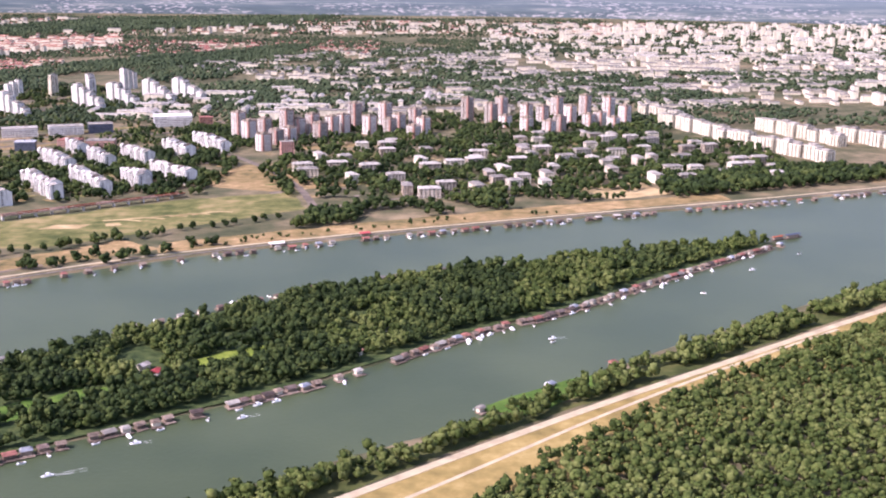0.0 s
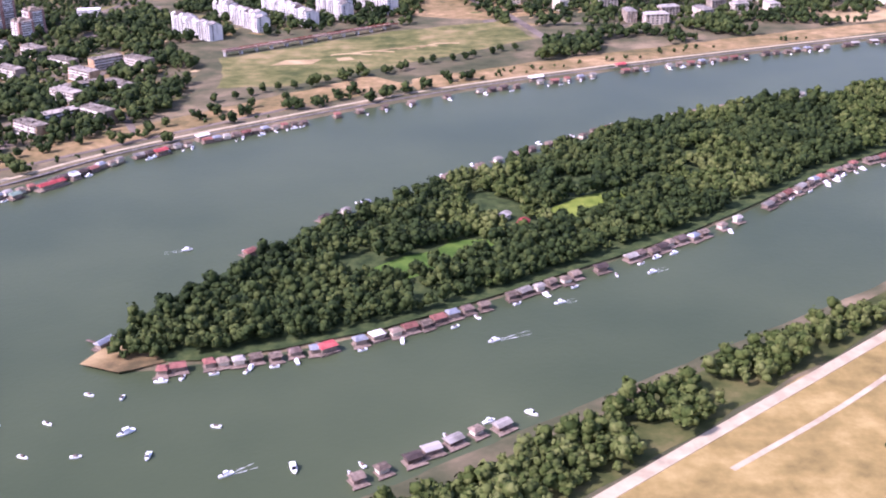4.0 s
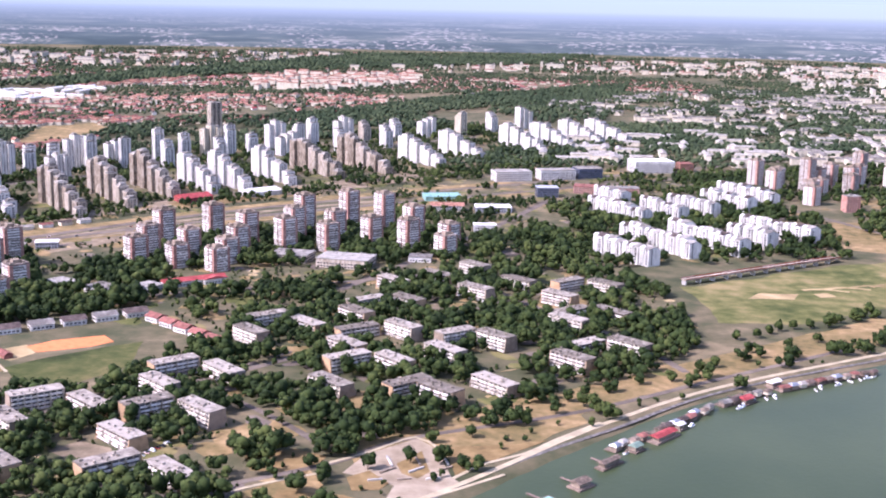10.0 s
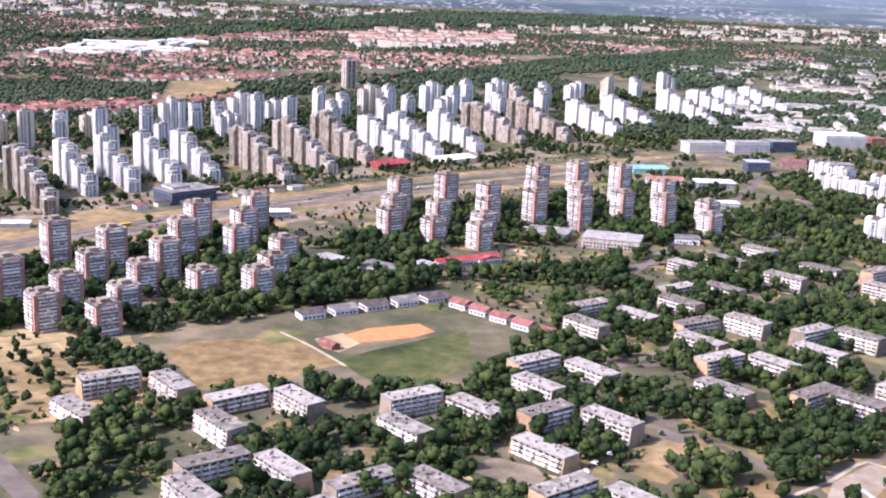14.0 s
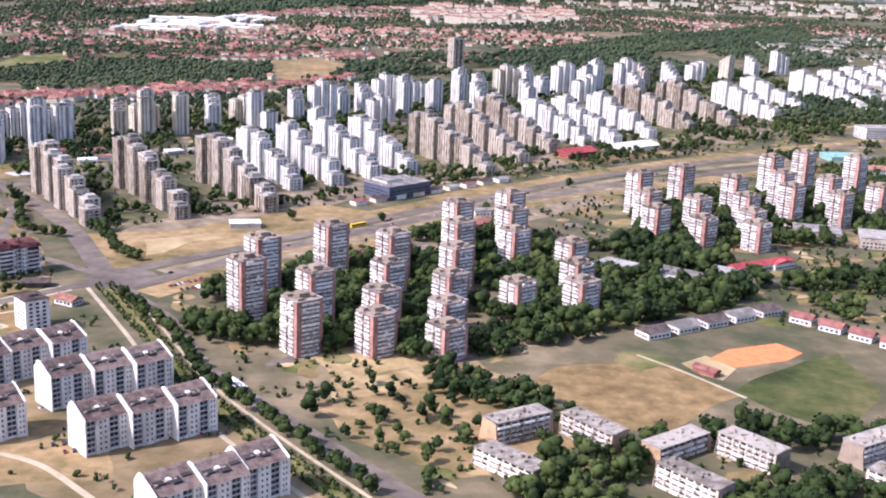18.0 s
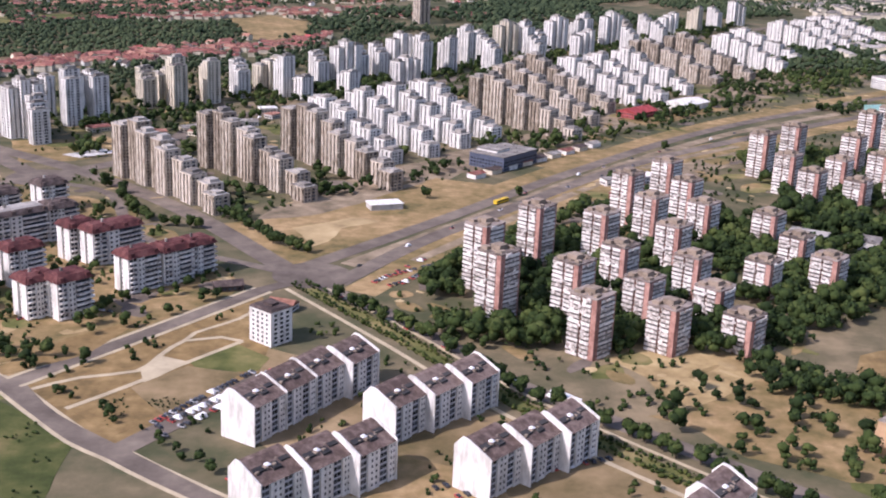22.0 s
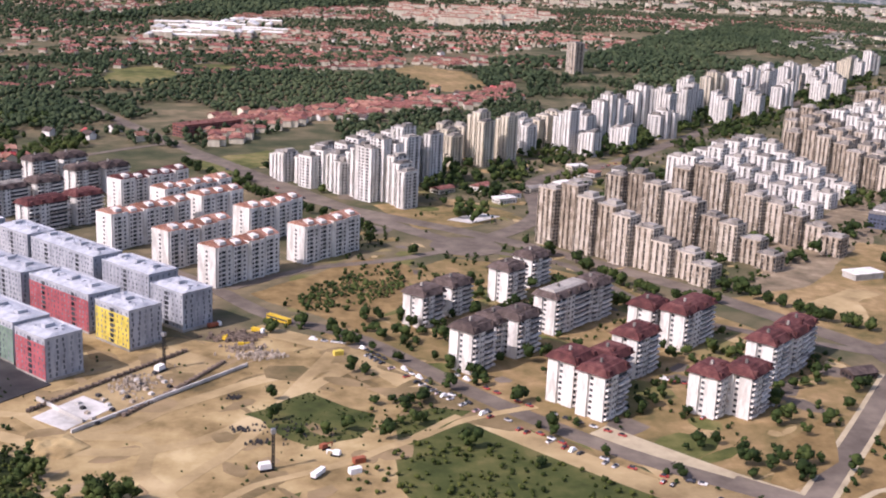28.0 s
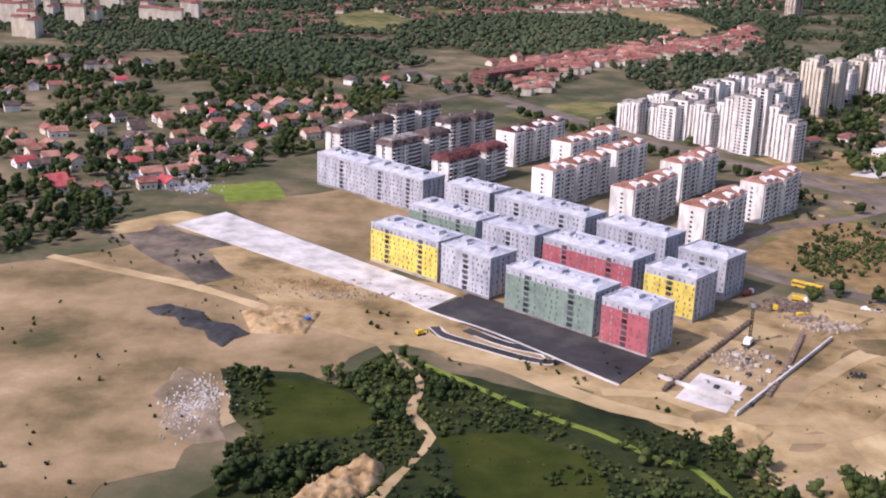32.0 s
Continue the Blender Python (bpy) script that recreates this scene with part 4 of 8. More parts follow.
def tower(floors, far=False):
    """A brick tower: white balcony slabs round each storey, a dark slot in the lit side, bare brick at two corners."""
    h, rnd = floors * FLOOR, random.Random(floors)
    t = thing("tower_block", "pink brick tower block with white balcony bands, among trees", "building", "brick tower blocks")
    body = part("wall", Shape().prism([(-5.6, -5.2), (-3.9, -5.2), (-3.9, -5.5), (3.6, -5.5), (3.6, -4.8), (5.6, -4.8), (5.6, 4.2), (4.2, 4.2), (4.2, 5.6), (-4.6, 5.6), (-4.6, 4.9), (-5.6, 4.9), (-5.6, 0.7), (-4.4, 0.7), (-4.4, -0.1), (-5.6, -0.1)], 0, h), "pink", t, "pink brick wall")
    for x0, y0, x1, y1 in ((-5.66, -3.1, -5.5, -0.2), (-5.66, 0.8, -5.5, 4.8), (-3.8, -5.56, 3.5, -5.4), (-4.44, -0.08, -4.3, 0.68), (5.5, -3.3, 5.66, 1.5), (-4.5, 5.5, 3.6, 5.66)):
        part("glazing", Shape().box(x0, y0, 1.0, x1, y1, h - 0.2), "loggia", body, "dark glazed loggias")
    outline = [(-5.2, -3.3), (-6.1, -3.3), (-6.1, -0.25), (-5.2, -0.25), (-5.2, 0.8), (-6.1, 0.8), (-6.1, 5.0), (-5.0, 5.0), (-5.0, 5.2), (-3.6, 5.2), (-3.6, 6.0), (3.6, 6.0), (3.6, 5.2), (5.2, 1.6), (6.0, 1.6), (6.0, -3.4), (5.0, -3.4), (5.0, -4.2), (3.4, -4.2), (3.4, -6.0), (-1.0, -6.0), (-1.0, -5.75), (-3.8, -5.75), (-3.8, -4.8)][::-1]
    for k in range(floors):
        z = k * FLOOR + 0.3
        if not far:
            ring = outline if k % 2 else [(x * (1.0 if y > 0 else 0.975), y * (0.97 if x > 0 else 1.0)) for x, y in outline]
            band = Shape().prism(ring, z, z + (0.86, 0.95, 0.8)[k % 3])
            for j in range(5):             # glazed or boarded-in balconies
                if rnd.random() < 0.16:
                    a = -3.0 + 1.55 * j
                    band.box(-6.05, a, z + 0.7, -5.3, a + 1.3, z + 1.5)
                if rnd.random() < 0.1:
                    a = -3.4 + 1.4 * j
                    band.box(a, -5.95, z + 0.7, a + 1.2, -5.3, z + 1.5)
            part("balcony_band", band, "band", t, "white concrete balcony band")
            continue
        s = Shape() if k == 0 else s
        s.prism(outline, z, z + 0.92)
    if far:
        tagged(part("balcony_band", s, "band", t, "white balcony bands, too far off to tell apart"), kind="stuff")
    part("roof", Shape().prism([(-5.8, -5.3), (3.7, -5.6), (3.7, -4.9), (5.7, -4.9), (5.7, 4.3), (4.3, 5.7), (-4.7, 5.7), (-5.8, 5.0)], h, h + 0.4), "roof_brown", t, "flat brown-grey roof")
    part("lift_house", Shape().box(-2.6, -2.2, h + 0.3, 1.6, 1.8, h + 2.2), "gable", t, "roof house of the lift")
    tagged(part("roof_shed", roof_clutter(Shape().box(2.2, -3.2, h + 0.3, 3.8, -1.0, h + 1.3).box(-4.9, 1.6, h + 0.3, -3.0, 4.2, h + 1.5).box(-4.6, -4.4, h + 0.3, -2.2, -3.0, h + 1.2), -5, -4.5, 4.5, 4.5, h + 0.3, 14, rnd), "gable", t, "sheds and vents on the roof"), kind="stuff")
    return t


def towers(rows, far=False):
    made = {}
    for x, y, h in rows:
        made.setdefault(max(5, round(h / FLOOR)), []).append((x, y))
    for floors, places in made.items():
        for x, y in places:
            busy(x, y, 8.5)
        spread(tower(floors, far), [pose(x, y, 0, 0, 0, CITY) for x, y in places])


CITY = 47.0                                # the turn of the street grid
towers([(-775, 621, 25), (-772, 588, 25.5), (-753, 650, 24.5), (-746, 590, 21), (-744, 560, 20), (-727, 655, 21.5), (-724, 626, 17), (-721, 593, 15), (-718, 565, 15),
        (-706, 717, 24), (-702, 683, 22), (-699, 651, 19), (-698, 621, 16), (-696, 595, 12.5), (-693, 567, 13), (-683, 745, 24), (-680, 715, 22), (-677, 694, 17)])
towers([(-651, 686, 16), (-648, 657, 14), (-646, 625, 15), (-671, 623, 13.5), (-616, 822, 23), (-613, 785, 20), (-610, 756, 18), (-591, 848, 24), (-587, 785, 18), (-586, 760, 14.5),
        (-563, 832, 21), (-560, 800, 19), (-560, 776, 16), (-560, 755, 13.5), (-536, 882, 26), (-535, 848, 24), (-534, 818, 21)])
towers([(-511, 915, 25), (-508, 850, 21), (-507, 822, 19), (-483, 901, 26.5), (-482, 842, 20), (-457, 862, 25), (-457, 838, 20), (-431, 845, 17), (-431, 822, 14)])
towers([(-187, 1163, 26), (-174, 1144, 20), (-140, 1170, 28), (-152, 1085, 16), (-164, 1185, 17), (-145, 1127, 14), (-134, 1143, 14), (-129, 1178, 18), (-116, 1190, 22),
        (-105, 1155, 17), (-96, 1195, 18), (-86, 1212, 19), (-76, 1248, 26), (-58, 1202, 19), (-43, 1240, 28), (-37, 1203, 15), (-28, 1230, 17), (-11, 1240, 21), (-2, 1205, 17), (-12, 1176, 13)], True)
towers([(47, 1310, 26), (73, 1295, 22), (86, 1318, 26), (87, 1263, 13), (108, 1235, 14), (115, 1320, 18), (130, 1289, 20), (150, 1325, 27), (129, 1207, 14), (143, 1234, 16),
        (161, 1290, 20), (185, 1345, 27), (179, 1268, 14), (207, 1312, 28), (204, 1255, 13), (221, 1284, 21), (192, 1275, 16)], True)


def brick_stub():
    t = thing("apartment_house", "short red-brown brick apartment house", "building")
    part("wall", Shape().box(-6, -4.5, 0, 6, 4.5, 13), "pink", t)
    for k in range(7):
        s = Shape()
        pane_row(s, -5.5, 5.5, -4.5, 0.8 + k * 1.75, 1.7 + k * 1.75, 5, 0.5, -0.06)
        tagged(part("window_row", s, "glass", t), kind="stuff")
    part("roof", Shape().box(-6.1, -4.6, 13, 6.1, 4.6, 13.3).box(-2, -1, 13.3, 1, 1.5, 14.6), "flat", t)
    t.matrix_basis = pose(-127, 1057, 0, 0, 0, 15)


brick_stub()


def section_block(w, d, h, material, rnd, columns, deep=1.1):
    """One upright section of a stepped or slab block: white or beige ribs between deep loggia slots, balcony slabs in the slots and a cluttered roof; x along the row."""
    columns = [(max(a, 0.005), min(b, 0.995)) for a, b in columns]
    front, back = [(0, 0)], []
    for a, b in columns:
        front += [(w * a, 0), (w * a, deep), (w * b, deep), (w * b, 0)]
        back += [(w * a, d), (w * a, d - deep), (w * b, d - deep), (w * b, d)]
    wall = Shape().prism(front + [(w, 0), (w, d)] + back[::-1] + [(0, d)], 0, h)
    for a, b in columns:                   # lintels over the slots
        wall.box(w * a, 0.02, h - 0.7, w * b, deep, h - 0.02).box(w * a, d - deep, h - 0.7, w * b, d - 0.02, h - 0.02)
    cols = []
    n = max(2, int(h / 1.6))
    for a, b in columns:
        s = Shape()
        for k in range(n):
            z = 0.3 + k * 1.6
            s.box(w * a, deep - 0.09, z, w * b, deep - 0.02, z + 1.3)
            s.box(w * a, d - deep + 0.02, z, w * b, d - deep + 0.09, z + 1.3)
            if (k + int(10 * a)) % 3:      # a balcony front in the slot
                wall.box(w * a, 0.25, z - 0.25, w * b, 0.4, z + 0.3).box(w * a, d - 0.4, z - 0.25, w * b, d - 0.25, z + 0.3)
        cols.append(s)
    side = Shape()
    for k in range(n):
        z = 0.6 + k * 1.6
        for x0, x1 in ((-0.07, -0.01), (w + 0.01, w + 0.07)):
            side.box(x0, d * 0.18, z, x1, d * 0.38, z + 1.0).box(x0, d * 0.55, z, x1, d * 0.68, z + 0.8).box(x0, d * 0.8, z, x1, d * 0.9, z + 1.0)
    lean = w * rnd.uniform(0.05, 0.3)
    roof = roof_clutter(Shape().box(0.1, 0.1, h, w - 0.1, d - 0.1, h + 0.25).box(lean, d * 0.2, h, lean + w * 0.5, d * 0.75, h + rnd.uniform(1.0, 2.2)), 0.3, 0.3, w, d, h + 0.2, 4, rnd)
    return wall, cols, side, roof


def stepped_row(x, y, angle, count, material, seed, low=8.0, high=30.0, width=13.0, depth=8.0, label=""):
    """A row of joined sections that climb from its near end; x, y: the near end's corner."""
    rnd = random.Random(seed)
    colour = {"concrete": "weathered beige concrete", "white": "white-rendered", "cream": "cream-rendered"}[material]
    t = thing("stepped_apartment_block", label or f"{colour} apartment block climbing in steps, with many window columns", "building", "stepped apartment blocks")
    c, s = math.cos(radians(angle)), math.sin(radians(angle))
    for k in range(count):
        h = low + (high - low) * (k / max(1, count - 2)) ** 0.9 + rnd.uniform(-1.3, 1.3)
        if k == count - 1:
            h = high * 0.9
        w, shift = width * rnd.uniform(0.93, 0.99), (1.9, -1.5, 0.7, -0.9)[k % 4]
        wall, cols, side, roof = section_block(w, depth, h, material, rnd, ((0.0, 0.13), (0.36, 0.52), (0.74, 0.86)) if material == "white" else ((0.02, 0.13), (0.34, 0.46), (0.64, 0.74), (0.9, 0.99)) if k % 2 else ((0.0, 0.14), (0.3, 0.42), (0.58, 0.7), (0.88, 0.98)))
        for q in cols:
            n = len(side.v)
            side.v += q.v
            side.f += [tuple(n + i for i in face) for face in q.f]
        for name, shape, mat in [("wall", wall, material), ("window_column", side, "glass"), ("roof", roof, "flat")]:
            ob = part(name, shape, mat, t)
            ob.location = (k * width, shift, 0)
            if mat == "glass":
                tagged(ob, kind="stuff")
        busy(x + c * (k + 0.5) * width - s * depth / 2, y + s * (k + 0.5) * width + c * depth / 2, 8.5)
    t.matrix_basis = pose(x, y, 0, 0, 0, angle)
    return t


for i, (x, y, n, m, hi) in enumerate([(-880, 711, 7, "concrete", 29), (-844, 738, 7, "concrete", 31), (-805, 765, 7, "concrete", 30), (-806, 822, 6, "white", 27), (-786, 842, 6, "white", 28),
                                      (-768, 868, 6, "white", 28), (-749, 890, 6, "white", 28), (-700, 900, 7, "concrete", 30), (-682, 952, 7, "concrete", 30), (-664, 1000, 7, "concrete", 30),
                                      (-640, 1030, 6, "white", 28), (-618, 1048, 6, "white", 28), (-590, 1091, 6, "white", 27), (-556, 1136, 7, "concrete", 30), (-518, 1179, 7, "concrete", 30),
                                      (-474, 1235, 6, "white", 27), (-440, 1305, 6, "white", 26), (-379, 1387, 6, "white", 26), (-345, 1420, 6, "white", 26), (-312, 1470, 6, "white", 26), (-280, 1500, 6, "white", 25)]):
    stepped_row(x, y, 132, n + 2, m, i, 8.0, hi, 13.0 * n / (n + 2))


def slab_tower(w, d, h, material, seed):
    """A tall block of three narrow upright bodies, each set forward of the last and of its own height."""
    rnd = random.Random(seed)
    t = thing("tower_block", f"tall {'white' if material == 'white' else 'grey' if material == 'concrete' else 'cream'} apartment tower with window columns", "building", "tall apartment towers")
    panes, k = Shape(), 3
    for i in range(k):
        hh = h * ((1.0, 0.9, 0.8), (0.86, 1.0, 0.92), (0.78, 0.9, 1.0))[seed % 3][i]
        wall, cols, side, roof = section_block(w / k, d, hh, material, rnd, ((0.0, 0.16), (0.44, 0.62), (0.88, 1.0)), 1.0)
        x0, y0 = -w / 2 + i * w / k, -d / 2 + 2.6 - 2.6 * i
        for q in cols + [side]:
            m0 = len(panes.v)
            panes.v += [(x + x0, y + y0, z) for x, y, z in q.v]
            panes.f += [tuple(m0 + j for j in face) for face in q.f]
        for name, shape, mat in [("wall", wall, material), ("roof", roof, "flat")]:
            part(name, shape, mat, t).location = (x0, y0, 0)
    tagged(part("window_grid", panes, "glass", t), kind="stuff")
    return t


def slab_towers(rows, angle, seed=0):
    kinds = {}
    for i, (x, y, h) in enumerate(rows):
        m = "white" if (i * 7 + seed) % 10 < 8 or i < 8 else ("cream" if (i + seed) % 2 else "concrete")
        m = "cream" if not seed and 12 <= i <= 15 else m
        kinds.setdefault((round(h / 4) * 4, m), []).append((x, y, i))
    for (h, m), places in kinds.items():
        t = slab_tower(18, 10, h, m, h + len(m))
        for x, y, i in places:
            busy(x, y, 11)
        spread(t, [pose(x, y, 0, 0, 0, angle + (90, 90, 0)[i % 3]) for x, y, i in places])


slab_towers([(-1069, 901, 14), (-1057, 891, 15), (-1048, 882, 20), (-1038, 873, 21), (-1027, 861, 27), (-1017, 853, 33), (-1006, 843, 26), (-1048, 930, 18), (-1030, 915, 24), (-1003, 895, 32), (-990, 905, 29), (-1010, 940, 22),
             (-974, 960, 24), (-955, 962, 31), (-965, 985, 20), (-938, 985, 27), (-922, 1010, 26), (-905, 1034, 23), (-893, 1020, 27), (-873, 1066, 26), (-854, 1075, 32)], 45)
slab_towers([(-846, 1110, 22), (-832, 1130, 24), (-815, 1140, 30), (-798, 1135, 33), (-777, 1165, 28), (-800, 1200, 20), (-760, 1210, 30), (-745, 1245, 25), (-723, 1264, 30), (-705, 1270, 32),
             (-690, 1300, 20), (-671, 1326, 32), (-650, 1345, 28), (-639, 1365, 33), (-609, 1390, 34), (-590, 1420, 22), (-560, 1460, 26), (-528, 1500, 26), (-490, 1540, 28), (-455, 1590, 26), (-416, 1640, 28)], 47, 3)
slab_towers([(-880, 1010, 18), (-850, 1040, 18), (-810, 1090, 20), (-740, 1180, 22), (-700, 1220, 24), (-650, 1290, 22), (-600, 1330, 22), (-560, 1390, 24)], 50, 5)


def slim_tower():
    t = thing("tower_block", "lone slim grey-beige tower on a wooded slope", "building")
    wall, cols, side, roof = section_block(15, 12, 33, "concrete", random.Random(4), ((0.22, 0.44), (0.58, 0.84)))
    for name, shape, mat in [("wall", wall, "concrete"), ("side_window_column", side, "glass"), ("roof", roof, "flat")] + [("window_column", q, "glass") for q in cols]:
        part(name, shape, mat, t)
    t.matrix_basis = pose(-800, 1510, 0, 0, 0, 40)


slim_tower()


# ---- low slabs among trees ----
def low_slab(length, floors, bright):
    """A flat-roofed slab with banded fronts and flared brown end walls."""
    rnd = random.Random(int(length * 10) + floors)
    h, d = floors * 1.6 + 0.6, 7.0
    t = thing("apartment_slab", "low flat-roofed apartment slab with white balcony bands and brown end walls, among trees", "building", "low apartment slabs")
    part("wall", Shape().box(0.3, 0, 0, length - 0.3, d, h), "cream" if bright else "concrete", t)
    # brown holds the shaded tone of these walls, ochre the sunlit one
    for x in (0.0, length - 0.35):
        part("end_wall", Shape().section([(-1.1, 0), (d + 1.1, 0), (d + 0.15, h * 0.8), (d + 0.1, h + 0.3), (-0.1, h + 0.3), (-0.15, h * 0.8)], x, x + 0.35), "gable" if bright else "ochre_sunlit", t, "brown flared end wall")
    panes = Shape()
    for k in range(floors):
        z = 0.5 + k * 1.6
        s = Shape()
        for j in range(4):
            a = 0.6 + j * (length - 1.2) / 4
            s.box(a, -0.75, z, a + (length - 1.2) / 4 * (0.86, 0.6, 0.75)[(j + k) % 3], 0, z + 0.62)
            s.box(a + 0.6, d, z, a + (length - 1.2) / 4 * 0.6, d + 0.5, z + 0.7)
        part("balcony_row", s, "band", t, "white balcony fronts")
        s = panes
        pane_row(s, 0.6, length - 0.6, 0, z + 0.82, z + 1.42, 8, 0.72, -0.06)
        pane_row(s, 0.6, length - 0.6, d, z + 0.6, z + 1.42, 8, 0.6, 0.06)
    tagged(part("window_grid", panes, "glass", t), kind="stuff")
    part("roof", roof_clutter(Shape().box(-0.05, -0.3, h, length + 0.05, d + 0.3, h + 0.3), 0.5, 0.5, length - 1, d - 1, h + 0.3, 9, rnd), "roof_tan", t, "flat pale tan roof with vents")
    return t


SLABS = {}


def low_slabs(rows):
    """Rows of x, y (the roof's middle), and 0 or 1 for the turn."""
    for i, (x, y, turn) in enumerate(rows):
        length, floors = (21.0, 22.0, 20.0)[i % 3], (4, 4, 3)[(i * 5) % 3]
        key = (length, floors, i % 2)
        a = (43.0, -40.0)[turn] + ((x * 7 + y * 3) % 7) - 3
        m = pose(x, y, 0, 0, 0, a) @ pose(-length / 2, -3.5, 0)
        busy(x - 5 * math.cos(radians(a)), y - 5 * math.sin(radians(a)), 5.5), busy(x + 5 * math.cos(radians(a)), y + 5 * math.sin(radians(a)), 5.5)
        if key in SLABS:
            copy_thing(SLABS[key], m)
        else:
            SLABS[key] = low_slab(*key)
            SLABS[key].matrix_basis = m


low_slabs([(-606, 425, 1), (-608, 449, 0), (-586, 446, 1), (-614, 474, 1), (-617, 501, 0), (-595, 500, 1), (-641, 504, 1), (-562, 445, 0), (-540, 445, 1), (-558, 511, 0), (-536, 510, 1), (-556, 484, 1), (-519, 559, 0), (-497, 558, 1), (-512, 508, 0), (-490, 506, 1), (-511, 480, 1), (-516, 533, 1), (-504, 450, 0), (-482, 449, 1), (-564, 420, 1), (-499, 640, 0), (-479, 636, 1), (-500, 612, 1), (-664, 504, 0), (-664, 478, 1)])
low_slabs([(-448, 579, 0), (-449, 549, 1), (-427, 579, 1), (-407, 598, 1), (-453, 605, 1), (-431, 633, 1), (-458, 656, 1), (-458, 685, 0), (-436, 685, 1), (-403, 716, 1), (-428, 752, 1), (-408, 773, 1), (-450, 726, 1), (-381, 746, 1), (-357, 709, 1), (-352, 660, 1), (-330, 684, 1), (-386, 624, 1), (-350, 596, 1), (-382, 560, 1), (-403, 543, 1), (-332, 739, 1),
           (-453, 630, 0), (-405, 626, 0), (-417, 548, 0), (-351, 682, 0), (-353, 741, 0), (-324, 622, 1), (-345, 622, 0)])


# ---- white blocks with brown roofs ----
def terrace_unit(seed, last, roof="brown_light"):
    """One house of a stepped white row: a large brown roof slope behind a raised end wall, panels and loggias below."""
    rnd = random.Random(seed)
    w, d, h = 13.0, 10.0, 10.6
    t = thing("apartment_house", "white six-storey apartment house with brown sloping roof and raised end walls", "building", "white apartment rows")
    part("wall", Shape().prism([(0, 0), (3.4, 0), (3.4, -0.5), (7.4, -0.5), (7.4, 0), (10.4, 0), (10.4, -0.5), (w, -0.5), (w, d), (0, d)], 0, h), "white", t)
    for x in ((0.0,) if not last else (0.0, w - 0.3)):
        part("end_wall", Shape().section([(-1.0, 0), (d + 0.4, 0), (d + 0.4, h + 1.0), (d * 0.8, h + 3.7), (d * 0.62, h + 3.6), (-1.0, h + 0.5)], x - 0.05, x + 0.35), "white", t, "raised white end wall")
    part("roof", Shape().section([(-0.9, h - 0.1), (d + 0.3, h), (d + 0.3, h + 0.5), (d * 0.8, h + 3.2), (d * 0.66, h + 3.1)], 0.35, w - 0.05), roof, t, "large sloping brown tiled roof")
    s = Shape()
    for x0, x1, a in ((1.4, 4.6, 2.4), (6.2, 8.6, 1.6), (9.4, 12.2, 3.0)):
        s.section([(a, h + 0.7), (a + 2.6, h + 1.0), (a + 2.6, h + 1.6 + 0.25 * a), (a, h + 1.15 + 0.25 * a)], x0, x1)
    part("dormer", s, "tar", t, "dark roof terraces and dormers cut into the slope")
    tagged(part("roof_clutter", roof_clutter(Shape(), 1, 2.0, w - 1, d - 4, h + 1.4, 12, rnd), "gable", t, "chimneys, awnings and boxes on the roof"), kind="stuff")
    part("awning", Shape().taper(5.0, 3.0, 6.6, 4.4, h + 1.9, h + 2.3, 0.4, 0.4), "boat", t, "white awning on a roof terrace")
    part("loggia_bay", Shape().box(0.6, -0.12, 0.8, 3.2, 0, h - 0.3), "greyw", t, "grey glazed loggia bay")
    part("loggia_bay", Shape().box(7.6, -0.12, 0.8, 10.2, 0, h - 0.3), "greyw", t, "grey glazed loggia bay")
    panes = Shape()
    for k in range(6):
        z = 0.7 + k * 1.62
        s = panes
        pane_row(s, 4.0, 6.9, -0.5, z + 0.45, z + 1.1, 2, 0.34, -0.06)
        pane_row(s, 10.8, w - 0.3, -0.5, z + 0.45, z + 1.1, 2, 0.36, -0.06)
        pane_row(s, 0.7, 3.2, -0.12, z + 0.3, z + 1.3, 2, 0.86, -0.05)
        pane_row(s, 7.6, 10.2, -0.12, z + 0.3, z + 1.3, 2, 0.86, -0.05)
        pane_row(s, 0.8, w - 0.8, d, z + 0.4, z + 1.15, 6, 0.45, 0.06)
    tagged(part("window_grid", panes, "glass", t), kind="stuff")
    return t


def terrace(x, y, angle, steps):
    """Houses along a row from the corner x, y, each set forward of the one before by its step."""
    a, mid = TERRACE
    y0 = 0.0
    for k, step in enumerate(steps):
        y0 -= step
        m = pose(x, y, 0, 0, 0, angle) @ pose(k * 12.9, y0, 0)
        if not any(m0 is (a if k == len(steps) - 1 else mid) for m0 in PLACED):
            PLACED.append(a if k == len(steps) - 1 else mid)
            PLACED[-1].matrix_basis = m
        else:
            copy_thing(a if k == len(steps) - 1 else mid, m)
        q = m @ Vector((6.5, 4.5, 0))
        busy(q.x, q.y, 8)


PLACED = []
TERRACE = terrace_unit(1, True), terrace_unit(2, False)
terrace(-841, 488, 57, (0, 0, 0, 2.6))
terrace(-805, 491, 51, (0, 2.6, 2.6))
terrace(-834, 448, 48, (0, 2.6, 2.6))
terrace(-782, 463, 49, (0, 2.6, 2.6))
terrace(-747.1, 424.3, 49, (0, 1.6, -1.6))


